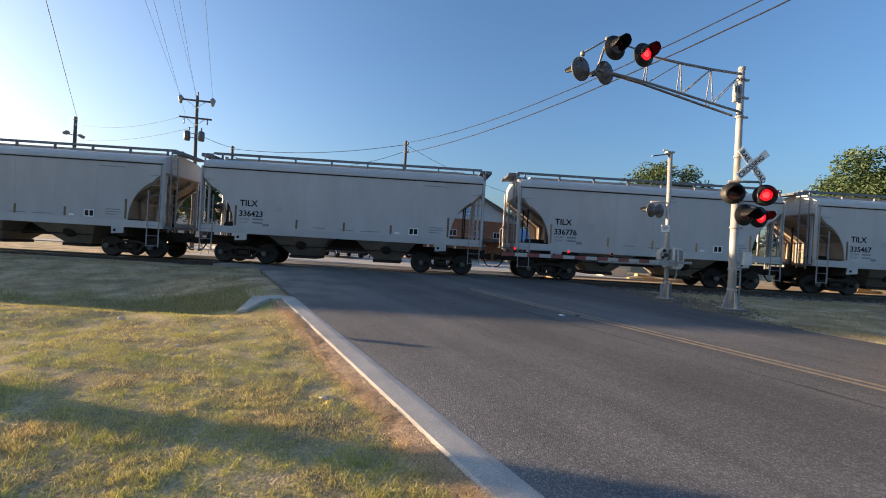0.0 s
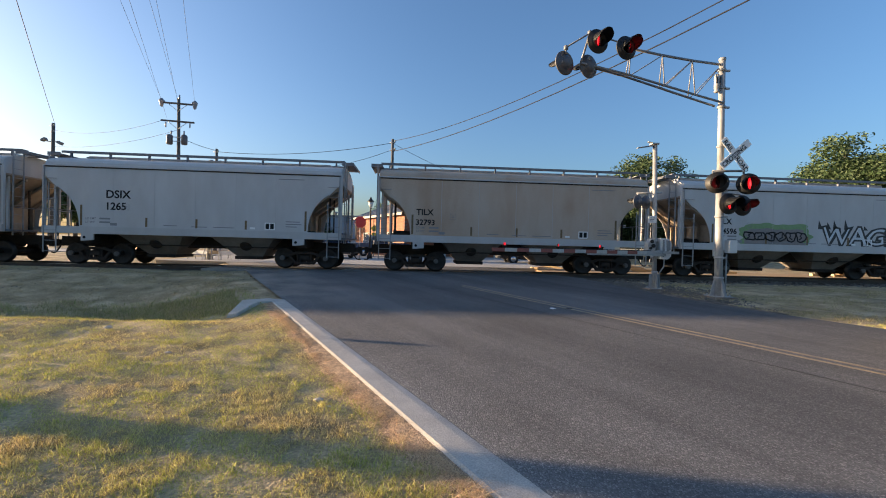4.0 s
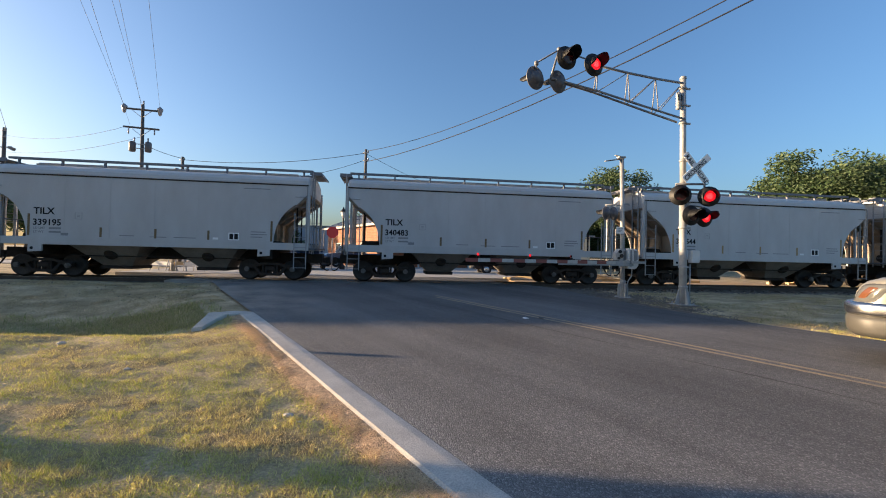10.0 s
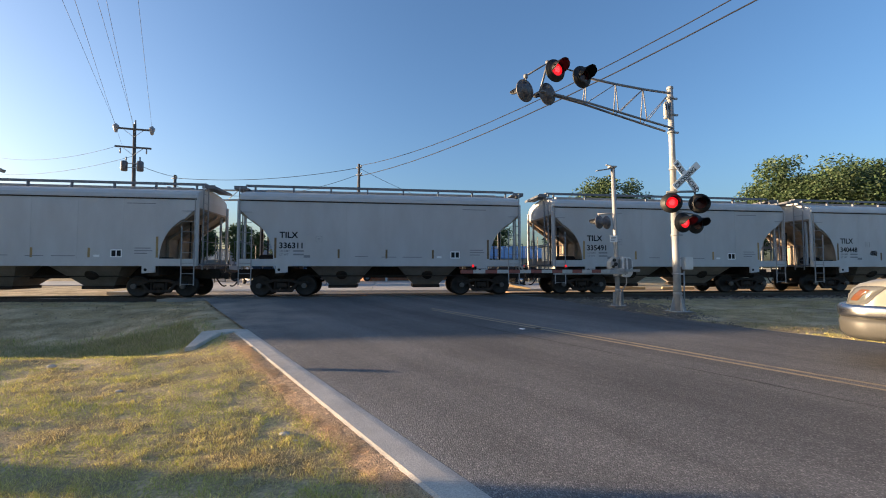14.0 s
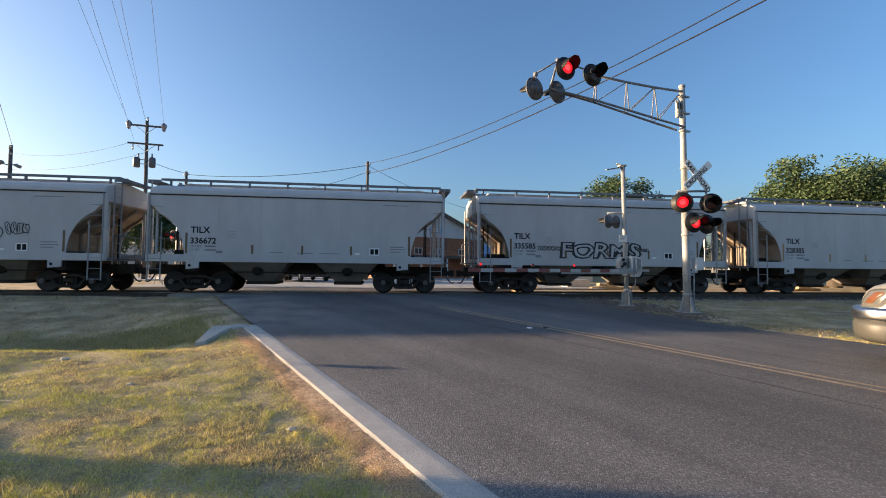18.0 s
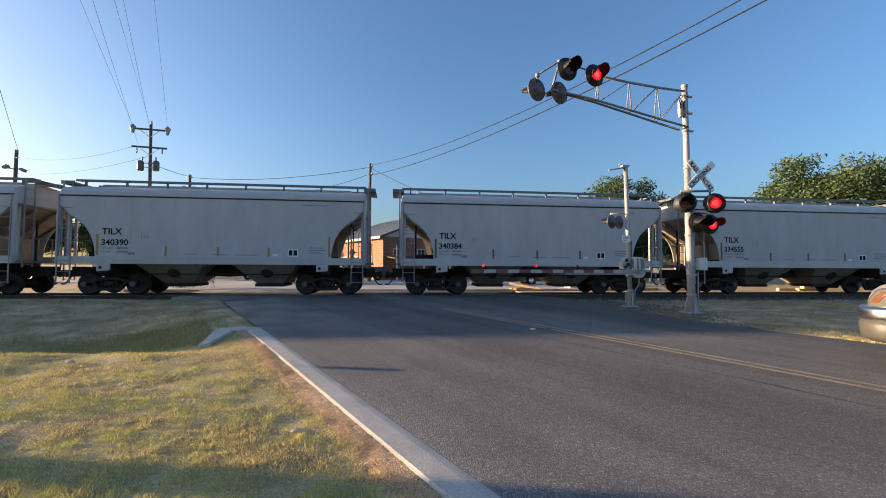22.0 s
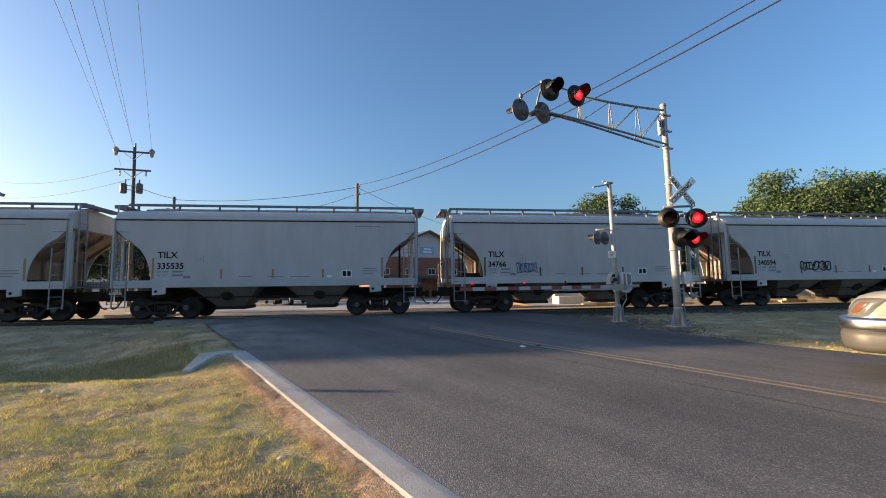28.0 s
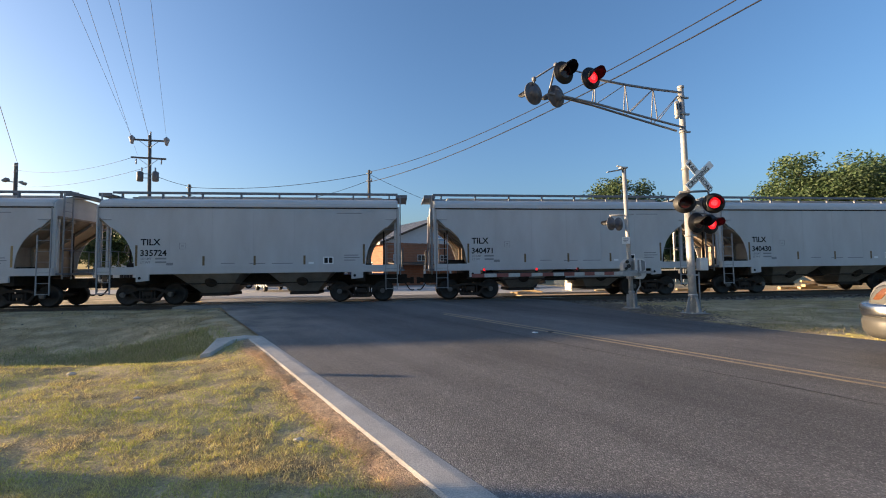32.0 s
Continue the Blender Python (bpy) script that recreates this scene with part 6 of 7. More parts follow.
def build_brick_house():
    """A brick building with a gable end, in line with the road."""
    ang = math.degrees(math.atan2(RN.y, RN.x))
    W, L, E, PK = 11.9, 13.0, 4.05, 6.45
    h = thing("brick_building", "red-brown brick building with a shallow gable roof", "building", pose(-0.95, 38.0, 0.2, 0, 0, ang))
    # walls: local x along the gable, y away
    bm = B()
    box(bm, 0.02, W, 0.02, 0.32, 0, E - 0.04)
    part("gable_wall", bm, MORTAR, h)
    bm = B()
    prism(bm, [(0.02, E - 0.04), (W, E - 0.04), (W, E), (W / 2, PK), (0.02, E)], "y", 0.0, 0.32)
    part("gable", bm, mat("pale grey gable siding", (0.55, 0.56, 0.57), 0.8, 0, 0.12, 1.5, 0.05), h, "pale siding in the gable")
    bm = B()
    box(bm, 0.0, 0.30, 0.02, L, 0, E)
    side = part("side_wall", bm, MORTAR, h)
    bm = B()
    box(bm, W - 0.3, W, 0.3, L, 0, E)
    box(bm, 0.3, W - 0.3, L - 0.3, L, 0, E)
    part("rear_wall", bm, MORTAR, h)
    # courses of brick on the two visible walls
    b1 = B()
    box(b1, -0.20, 0.20, -0.02, 0.012, -0.065, 0.065)
    brick = mesh_of("brick", b1, BRICK)
    extra = []
    vs, fs = [], []
    count = 0
    for c in range(27):
        z = 0.085 + c * 0.15
        for i in range(int(L / 0.42)):
            y = 0.22 + i * 0.42 + (0.21 if c % 2 else 0)
            if y > L - 0.2 or z > E - 0.08 or (0.6 < z < 2.4 and (2.2 < y < 3.7 or 5.4 < y < 7.0 or 8.8 < y < 10.4)):
                continue
            if i < 11 and count < 290:
                share("brick", brick, side, pose(0.0, y, z, 0, 0, -90))
                count += 1
            else:
                extra.append((0.0, y, z, -90))
    count = 0
    front = [o for o in h.children if o.name.startswith("gable_wall")][0]
    for c in range(27):
        z = 0.085 + c * 0.15
        for i in range(int(W / 0.42)):
            x = 0.25 + i * 0.42 + (0.21 if c % 2 else 0)
            if abs(x - W / 2) > W / 2 - 0.22:
                continue
            if 8 < i < 24 and count < 280:
                share("brick", brick, front, pose(x, 0.02, z))
                count += 1
            else:
                extra.append((x, 0.02, z, 0))
    for x, y, z, r in extra:
        m = pose(x, y, z, 0, 0, r)
        k = len(vs)
        vs += [tuple(m @ Vector(p)) for p in ((-0.2, -0.02, -0.065), (0.2, -0.02, -0.065), (0.2, -0.02, 0.065), (-0.2, -0.02, 0.065), (-0.2, 0.01, -0.065), (0.2, 0.01, -0.065), (0.2, 0.01, 0.065), (-0.2, 0.01, 0.065))]
        fs += [(k, k + 1, k + 2, k + 3), (k + 1, k, k + 4, k + 5), (k + 2, k + 1, k + 5, k + 6), (k + 3, k + 2, k + 6, k + 7), (k, k + 3, k + 7, k + 4)]
    me = bpy.data.meshes.new("brickwork")
    me.from_pydata(vs, [], fs)
    me.materials.append(BRICK)
    o = new("brickwork", me)
    o.parent = h
    tagged(o, kind="stuff")
    # roof with overhang
    for s in (-1, 1):
        bm = B()
        x0 = W / 2 + s * (W / 2 + 0.55)
        ez = E - 0.55 * (PK - E) / (W / 2)
        prism(bm, [(W / 2, PK + 0.02), (x0, ez + 0.02), (x0, ez + 0.16), (W / 2, PK + 0.18)], "y", -0.5, L + 0.4)
        rf = part("roof", bm, TINROOF, h, "grey metal roof")
        for k in range(18):
            bm = B()
            y = -0.3 + k * 0.78
            prism(bm, [(W / 2, PK + 0.18), (x0, ez + 0.16), (x0, ez + 0.20), (W / 2, PK + 0.22)], "y", y, y + 0.04)
            part("roof_seam", bm, TINROOF, rf)
        bm = B()
        prism(bm, [(W / 2, PK), (x0, ez), (x0, ez + 0.2), (W / 2, PK + 0.2)], "y", -0.54, -0.5)
        part("fascia", bm, TRIM, h)
        bm = B()
        box(bm, x0 - 0.03, x0 + 0.03, -0.5, L + 0.4, ez - 0.02, ez + 0.2)
        part("gutter", bm, CREAM, h)
    # windows and door
    for y in (2.95, 6.2, 9.6):
        window(h, pose(-0.01, y, 0.75, 0, 0, -90), 1.3, 1.5, WALLW)
    for x in (1.4, 3.9, 6.4, 9.0):
        window(h, pose(x, -0.005, 2.42, 0, 0, 0), 0.75, 0.5, WALLW)
    # sign in the gable
    bm = B()
    box(bm, W / 2 - 0.85, W / 2 + 0.75, -0.09, -0.05, 4.35, 5.05)
    sg = part("wall_sign", bm, mat("pale blue sign", (0.30, 0.45, 0.62), 0.6, 0, 0.15, 6, 0.0), h, "pale blue sign board in the gable")
    bm = B()
    for k, w in ((0, 1.0), (1, 0.8)):
        box(bm, W / 2 - w / 2 - 0.05, W / 2 + w / 2 - 0.05, -0.10, -0.092, 4.5 + k * 0.28, 4.62 + k * 0.28)
    part("sign_bars", bm, WHITE, sg)
    # porch awning along the front
    bm = B()
    prism(bm, [(-1.9, 1.98), (0.0, 2.22), (0.0, 2.28), (-1.9, 2.06)], "x", 0.3, W)
    part("awning", bm, TRIM, h, "dark porch awning")
    for x in (0.5, 3.2, 6.0, 8.8, 11.6):
        bm = B()
        box(bm, x - 0.07, x + 0.07, -1.8, -1.66, 0, 2.0)
        part("porch_post", bm, WALLW, h)


build_brick_house()


def shed(name, label, x, y, w, d, hgt, wall, roof_mat, rise=0.4, ribs=True, ang=0):
    """A metal building: ribbed walls and a low gable roof."""
    s = thing("building", label, "building", pose(x, y, 0.2, 0, 0, ang))
    bm = B()
    box(bm, 0, w, 0, d, 0, hgt)
    body = part("wall", bm, wall, s)
    if ribs:
        n = int(w / 0.9)
        for i in range(n):
            bm = B()
            box(bm, i * 0.9 + 0.1, i * 0.9 + 0.16, -0.03, 0, 0.1, hgt - 0.1)
            part("wall_rib", bm, wall, body)
    for a, b in ((-0.3, d / 2), (d / 2, d + 0.3)):
        bm = B()
        lo, hi = (hgt, hgt + rise) if a < 0 else (hgt + rise, hgt)
        prism(bm, [(a, lo), (b, hi), (b, hi + 0.12), (a, lo + 0.12)], "x", -0.3, w + 0.3)
        part("roof", bm, roof_mat, s)
    return s


sh = shed("building", "long blue-grey metal building with a flat front", -21.0, 62.0, 13.6, 10, 4.95, mat("blue grey cladding", (0.36, 0.42, 0.50), 0.6, 0, 0.1, 1, 0.05), TINROOF, 0.15)
bm = B()
lathe(bm, [(0.15, 0), (0.15, 0.4), (0.3, 0.45), (0.3, 0.6), (0.05, 0.7)], 10, Matrix.Translation((9.0, 3, 5.1)))
part("roof_vent", bm, TINROOF, sh)
bl = shed("building", "low building with a bright blue metal roof", 9.6, 48.0, 10.5, 9, 2.35, CREAM, BLUEROOF, 1.6)
for i in range(13):
    bm = B()
    prism(bm, [(-0.3, 2.47), (4.5, 4.07), (4.5, 4.11), (-0.3, 2.51)], "x", i * 0.85, i * 0.85 + 0.05)
    part("roof_seam", bm, BLUEROOF, bl)
for x in (1.5, 4.5, 7.5):
    window(bl, pose(x, -0.02, 0.8), 1.4, 1.1, WALLW)
cr = shed("building", "small cream metal shed beside the track", 14.3, 34.0, 2.6, 3.0, 3.15, mat("cream cladding", (0.70, 0.62, 0.46), 0.6, 0, 0.1, 2, 0.05), TINROOF, 0.1)
bm = B()
box(bm, 0.5, 1.5, -0.06, -0.02, 0.05, 2.1)
part("shed_door", bm, WALLW, cr)
wt = shed("building", "distant white low commercial building", -48.0, 74.0, 26, 12, 4.2, WALLW, TINROOF, 0.2)
for i in range(8):
    window(wt, pose(2 + i * 3, -0.02, 0.9), 1.8, 1.6, TRIM)
st = shed("building", "far pale storefront with dark windows", -6.0, 84.0, 30, 10, 4.0, mat("tan stucco", (0.50, 0.42, 0.34), 0.85, 0, 0.1, 1, 0.05), TINROOF, 0.2)
for i in range(9):
    window(st, pose(2 + i * 3.1, -0.02, 0.4), 2.2, 2.2, WALLW)


def build_lamp_post():
    p = thing("street_lamp", "black ornamental street lamp with a lantern top", "street lamp", pose(-3.25, 31.0, 0.3))
    bm = B()
    lathe(bm, [(0.20, 0), (0.20, 0.25), (0.11, 0.4), (0.075, 0.9), (0.05, 3.6), (0.08, 3.66), (0.05, 3.72)], 14)
    part("post", bm, DARK, p)
    bm = B()
    lathe(bm, [(0.09, 3.74), (0.20, 4.15)], 8)
    part("lantern", bm, mat("frosted lantern glass", (0.62, 0.62, 0.60), 0.3, 0, 0.1, 8, 0.0), p)
    bm = B()
    lathe(bm, [(0.26, 4.15), (0.22, 4.2), (0.08, 4.36), (0.03, 4.5)], 12)
    part("lantern_cap", bm, DARK, p)


build_lamp_post()


def build_signs():
    s = thing("stop_sign", "red octagonal stop sign on a steel post", "road sign", pose(-3.85, 30.0, 0.3))
    bm = B()
    tube(bm, (0, 0.03, 0), (0, 0.03, 2.95), 0.03, seg=8)
    part("post", bm, GALV, s)
    bm = B()
    prism(bm, [(0.42 * math.cos(radians(22.5 + 45 * i)), 2.62 + 0.42 * math.sin(radians(22.5 + 45 * i))) for i in range(8)], "y", -0.01, 0.01)
    part("sign_plate", bm, mat("red sign sheeting", (0.55, 0.04, 0.04), 0.45, 0, 0.1, 6, 0.0), s)
    s = thing("pedestrian_sign", "yellow diamond pedestrian warning sign on a post", "road sign", pose(-3.35, 35.0, 0.3) @ Matrix.Diagonal((0.6, 0.6, 0.6, 1)))
    bm = B()
    tube(bm, (0, 0.03, 0), (0, 0.03, 4.45), 0.05, seg=8)
    part("post", bm, GALV, s)
    yel = mat("yellow sign sheeting", (0.62, 0.48, 0.04), 0.45, 0, 0.1, 6, 0.0)
    bm = B()
    prism(bm, [(-0.52, 3.93), (0, 3.41), (0.52, 3.93), (0, 4.45)], "y", -0.01, 0.01)
    pl = part("sign_plate", bm, yel, s)
    bm = B()
    box(bm, -0.3, 0.3, -0.01, 0.01, 2.95, 3.35)
    part("lower_plate", bm, yel, s)
    bm = B()
    prism(bm, [(-0.05, 4.05), (0.06, 4.05), (0.05, 3.80), (0.15, 3.62), (0.09, 3.60), (0.0, 3.76), (-0.10, 3.60), (-0.15, 3.63), (-0.05, 3.82)], "y", -0.014, -0.011)
    prism(bm, [(0.05 * math.cos(i * 0.785), 4.14 + 0.05 * math.sin(i * 0.785)) for i in range(8)], "y", -0.014, -0.011)
    part("walking_symbol", bm, BLACK, pl)


build_signs()


def build_vehicle(kind, label, m, paint, length=4.6, width=1.85, height=1.45, hood=0.95, pickup=False):
    """A car or light truck: lower body, cabin, glass, bumpers, lamps, wheels. Front towards -x."""
    v = thing(kind, label, "car", m)
    w = width / 2
    L = length / 2
    out = [(-L + 0.06, 0.42), (-L, 0.62), (-L + 0.05, hood - 0.14), (-L + 0.30, hood - 0.04), (-L * 0.42, hood + 0.06)]
    out += [(L * 0.80, hood + 0.06), (L - 0.04, hood - 0.02), (L, 0.6), (L - 0.08, 0.40)]
    arch = lambda cx: [(cx + 0.40 * math.cos(a), 0.34 + 0.40 * math.sin(a)) for a in [math.pi * i / 8 for i in range(9)]]
    bottom = [(L - 0.3, 0.30)] + arch(L * 0.60) + [(0, 0.26)] + arch(-L * 0.62) + [(-L + 0.2, 0.32)]
    bm = B()
    prism(bm, out + bottom, "y", -w, w)
    part("body", bm, paint, v, "", 0.05)
    a, b = (-L * 0.40, L * 0.22 if pickup else L * 0.72)
    bm = B()
    cab = [(a, hood + 0.03), (a + 0.42, height), (b - (0.08 if pickup else 0.35), height), (b, hood + 0.03)]
    prism(bm, cab, "y", -w * 0.88, w * 0.88)
    part("cabin", bm, paint, v, "", 0.06)
    bm = B()
    prism(bm, [(a + 0.12, hood + 0.08), (a + 0.46, height - 0.07), (b - 0.30, height - 0.07), (b - 0.14, hood + 0.08)], "y", -w * 0.885, w * 0.885)
    part("side_glass", bm, GLASS, v)
    bm = B()
    vs = [bm.verts.new(p) for p in ((a + 0.03, -w * 0.8, hood + 0.10), (a + 0.03, w * 0.8, hood + 0.10), (a + 0.38, w * 0.74, height - 0.05), (a + 0.38, -w * 0.74, height - 0.05))]
    bm.faces.new(vs)
    bmesh.ops.solidify(bm, geom=bm.faces[:], thickness=-0.02)
    bmesh.ops.translate(bm, verts=bm.verts, vec=(-0.03, 0, 0.0))
    part("windshield", bm, GLASS, v)
    for s in (-1, 1):
        for cx in (-L * 0.62, L * 0.60):
            bm = B()
            lathe(bm, [(0.20, -0.10), (0.31, -0.11), (0.34, -0.07), (0.34, 0.07), (0.31, 0.11), (0.20, 0.10)], 22, Matrix.Translation((cx, s * (w - 0.10), 0.34)) @ Matrix.Rotation(radians(90), 4, "X"))
            wh = part("wheel", bm, RUBBER, v)
            bm = B()
            lathe(bm, [(0.06, -0.115), (0.20, -0.105), (0.20, 0.105), (0.06, 0.115)], 16, Matrix.Translation((cx, s * (w - 0.10), 0.34)) @ Matrix.Rotation(radians(90), 4, "X"))
            part("rim", bm, CHROME, wh)
        bm = B()
        box(bm, -L * 0.30, -L * 0.22, s * w, s * (w + 0.16), hood + 0.08, hood + 0.22)
        part("side_mirror", bm, paint, v, "", 0.03)
        bm = B()
        box(bm, L - 0.06, L + 0.012, s * (w - 0.32), s * (w - 0.06), 0.72, 0.90)
        part("tail_lamp", bm, mat_red, v, "", 0.01)
        bm = B()
        box(bm, L * 0.05, L * 0.15, s * (w + 0.0), s * (w + 0.02), hood - 0.08, hood - 0.05)
        part("door_handle", bm, CHROME, v)
    for x, nm in ((-L, "front_bumper"), (L, "rear_bumper")):
        bm = B()
        box(bm, x - 0.07, x + 0.07, -w * 0.97, w * 0.97, 0.36, 0.56)
        part(nm, bm, PLASTIC, v, "", 0.04)
    for s in (-1, 1):
        bm = B()
        box(bm, -L - 0.005, -L + 0.10, s * (w - 0.42), s * (w - 0.08), hood - 0.30, hood - 0.16)
        part("headlamp", bm, CLEAR, v, "", 0.02)
    return v


mat_red = mat("red tail lamp lens", (0.40, 0.02, 0.02), 0.2, 0, 0.1, 8, 0.0)
PAINTS = {"black": mat("black car paint", (0.02, 0.02, 0.022), 0.2, 0.1, 0.1, 3, 0.0), "white": mat("white car paint", (0.70, 0.70, 0.69), 0.25, 0, 0.05, 3, 0.0),
          "silver": mat("silver car paint", (0.45, 0.46, 0.47), 0.25, 0.5, 0.05, 3, 0.0), "blue": mat("dark blue car paint", (0.05, 0.08, 0.14), 0.25, 0.2, 0.05, 3, 0.0)}
build_vehicle("parked_car", "black sedan with bright wheels parked beyond the track", pose(8.3, 30.0, 0.26, 0, 0, 0), PAINTS["black"])
build_vehicle("pickup_truck", "white pickup truck parked on the concrete lot", pose(-9.5, 44.0, 0.35, 0, 0, 15), PAINTS["white"], 5.4, 1.95, 1.8, 1.1, True)
build_vehicle("parked_car", "silver car parked on the concrete lot", pose(-4.0, 47.0, 0.35, 0, 0, 8), PAINTS["silver"])
build_vehicle("pickup_truck", "dark blue pickup truck parked on the lot", pose(-3.2, 37.0, 0.35, 0, 0, 30), PAINTS["blue"], 5.4, 1.95, 1.8, 1.1, True)
build_vehicle("parked_car", "white car parked before the distant storefront", pose(2.5, 70.0, 0.35, 0, 0, 20), PAINTS["white"])
build_vehicle("parked_car", "black sedan parked near the utility pole", pose(-13.9, 38.0, 0.35, 0, 0, 200), PAINTS["black"])
build_vehicle("waiting_car", "white car waiting on the road beyond the track", pose(-8.6, 31.6, 0.36, 0, 0, 117), PAINTS["white"], 4.5, 1.8, 1.5)
build_vehicle("waiting_car", "dark sport utility vehicle waiting beyond the track", pose(-5.9, 31.2, 0.36, 0, 0, 117), PAINTS["blue"], 4.7, 1.9, 1.75, 1.05)


def build_waiting_car():
    """The champagne sport utility vehicle that waits at the crossing: only its front corner comes into view."""
    v = thing("sport_utility_vehicle", "champagne sport utility vehicle waiting at the crossing", "car")
    ang = math.degrees(math.atan2(RU.y, RU.x)) - 180     # front (-x) points up the road
    front = Vector((6.89, 5.64))
    # left front corner of the body is local (-2.35, +/-0.92); turn and place it
    side = Vector((RN.x, RN.y))
    c = front + side * 0.95 - Vector(RU) * 2.40
    v.matrix_basis = pose(c.x, c.y, road_z(c.y), 0, 0, ang) @ Matrix.Diagonal((1, 1, 1.05, 1))
    w, L = 0.93, 2.36
    # body with a rounded nose in plan
    bm = B()
    prof = [(0.52, 0.0), (0.74, -0.03), (0.86, 0.0), (1.00, 0.03), (1.10, 0.07), (1.18, 0.16), (1.24, 0.32), (1.28, 0.6), (1.32, 1.35)]
    plan = [(0.0, 0.2)] + [(0.40 * (1 - math.cos(a * math.pi / 16)), 0.52 + 0.42 * math.sin(a * math.pi / 16)) for a in range(9)] + [(1.3, 0.94)]
    rows = []
    for z, back in prof:
        row = [(-L + back + dx, -yy) for dx, yy in plan[::-1]] + [(-L + back + dx, yy) for dx, yy in plan]
        rows.append([bm.verts.new((x, y * (1 - 0.03 * max(0, z - 0.8)), z)) for x, y in row])
    for a, b in zip(rows, rows[1:]):
        for i in range(len(a) - 1):
            bm.faces.new((a[i], a[i + 1], b[i + 1], b[i])).smooth = True
    bm.faces.new(rows[-1])
    part("front_body", bm, CARPAINT, v)
    arch = lambda cx: [(cx + 0.44 * math.cos(a), 0.38 + 0.44 * math.sin(a)) for a in [math.pi * i / 10 for i in range(11)]]
    bm = B()
    prism(bm, [(-L + 0.30, 0.5), (-L + 0.34, 1.08), (-0.9, 1.22), (L - 0.1, 1.20), (L, 0.7), (L - 0.05, 0.42)] + arch(1.42) + [(0, 0.36)] + arch(-1.40), "y", -w, w)
    part("body", bm, CARPAINT, v, "", 0.03)
    bm = B()
    prism(bm, [(-1.0, 1.2), (-0.35, 1.76), (L - 0.45, 1.78), (L - 0.12, 1.2)], "y", -w * 0.88, w * 0.88)
    part("cabin", bm, CARPAINT, v, "", 0.05)
    bm = B()
    prism(bm, [(-0.80, 1.27), (-0.30, 1.68), (L - 0.55, 1.68), (L - 0.30, 1.27)], "y", -w * 0.885, w * 0.885)
    part("side_glass", bm, GLASS, v)
    bm = B()
    vs = [bm.verts.new(p) for p in ((-1.02, -0.72, 1.24), (-1.02, 0.72, 1.24), (-0.42, 0.68, 1.73), (-0.42, -0.68, 1.73))]
    bm.faces.new(vs)
    bmesh.ops.solidify(bm, geom=bm.faces[:], thickness=-0.02)
    part("windshield", bm, GLASS, v)
    # bumper: chrome upper bar over a painted lower cover, wrapped round the corner

    def wrap(name, z0, z1, out, material, label, in2=0.0):
        bm = B()
        pl = [(-0.09 - out, 0.2)] + [(-0.09 - out + (0.40 + out) * (1 - math.cos(a * math.pi / 16)), 0.45 + (0.51 + out) * math.sin(a * math.pi / 16)) for a in range(9)] + [(0.52, 0.965 + out)]
        row = [(-L + x, -y) for x, y in pl[::-1]] + [(-L + x, y) for x, y in pl]
        zs = [z0, z0 + (z1 - z0) * 0.25, z0 + (z1 - z0) * 0.75, z1]
        ins = [in2 + 0.03, in2 * 0.3, 0.0, 0.03]
        rws = []
        for z, k in zip(zs, ins):
            rws.append([bm.verts.new((x + k, y * (1 - k * 0.5), z)) for x, y in row])
        inner = [[bm.verts.new((x + 0.12, y * 0.9, z)) for x, y in row] for z in (z0 + 0.01, z1 - 0.01)]
        allr = [inner[0]] + rws + [inner[1]]
        for a, b in zip(allr, allr[1:]):
            for i in range(len(a) - 1):
                bm.faces.new((a[i], a[i + 1], b[i + 1], b[i])).smooth = True
        part(name, bm, material, v, label)
    wrap("bumper_bar", 0.70, 0.885, 0.03, CHROME, "chrome bumper bar")
    wrap("bumper_cover", 0.40, 0.70, 0.018, COVER, "painted lower bumper cover", 0.06)
    def corner_patch(bm, s, a0, a1, z0, z1, out, slant):
        """A rounded patch that follows the body's corner."""
        nu, nv = 14, 8
        grid = []
        for j in range(nv + 1):
            q = j / nv
            row = []
            for i in range(nu + 1):
                # pull the ends in so that the outline is rounded
                h = 1 - 0.18 * abs(2 * i / nu - 1) ** 5
                z = (z0 + z1) / 2 + (z1 - z0) * (q - 0.5) * h
                a = radians(a0 + (a1 - a0) * i / nu + slant * (2 * q - 1))
                back = 0.03 * smooth(0.86, 1.0, z) + 0.04 * smooth(1.0, 1.10, z) + 0.09 * smooth(1.10, 1.18, z)
                edge = out * (1 - max(abs(2 * i / nu - 1), abs(2 * q - 1)) ** 6) + 0.003
                x = -L + back + 0.40 - (0.40 + edge) * math.cos(a)
                y = s * (0.52 + (0.42 + edge) * math.sin(a)) * (1 - 0.03 * max(0, z - 0.8))
                row.append(bm.verts.new((x, y, z)))
            grid.append(row)
        for p, r in zip(grid, grid[1:]):
            for i in range(nu):
                bm.faces.new((p[i], p[i + 1], r[i + 1], r[i])).smooth = True
    for s in (-1, 1):
        bm = B()
        corner_patch(bm, s, 25, 85, 0.882, 1.158, 0.004, 9)
        part("lamp_seal", bm, PLASTIC, v)
        bm = B()
        corner_patch(bm, s, 28, 82, 0.895, 1.145, 0.012, 9)
        lamp = part("headlamp", bm, CLEAR, v, "clear wraparound headlamp")
        bm = B()
        corner_patch(bm, s, 44, 66, 0.925, 1.12, 0.022, 8)
        part("turn_lens", bm, AMBER, lamp, "amber turn signal lens")
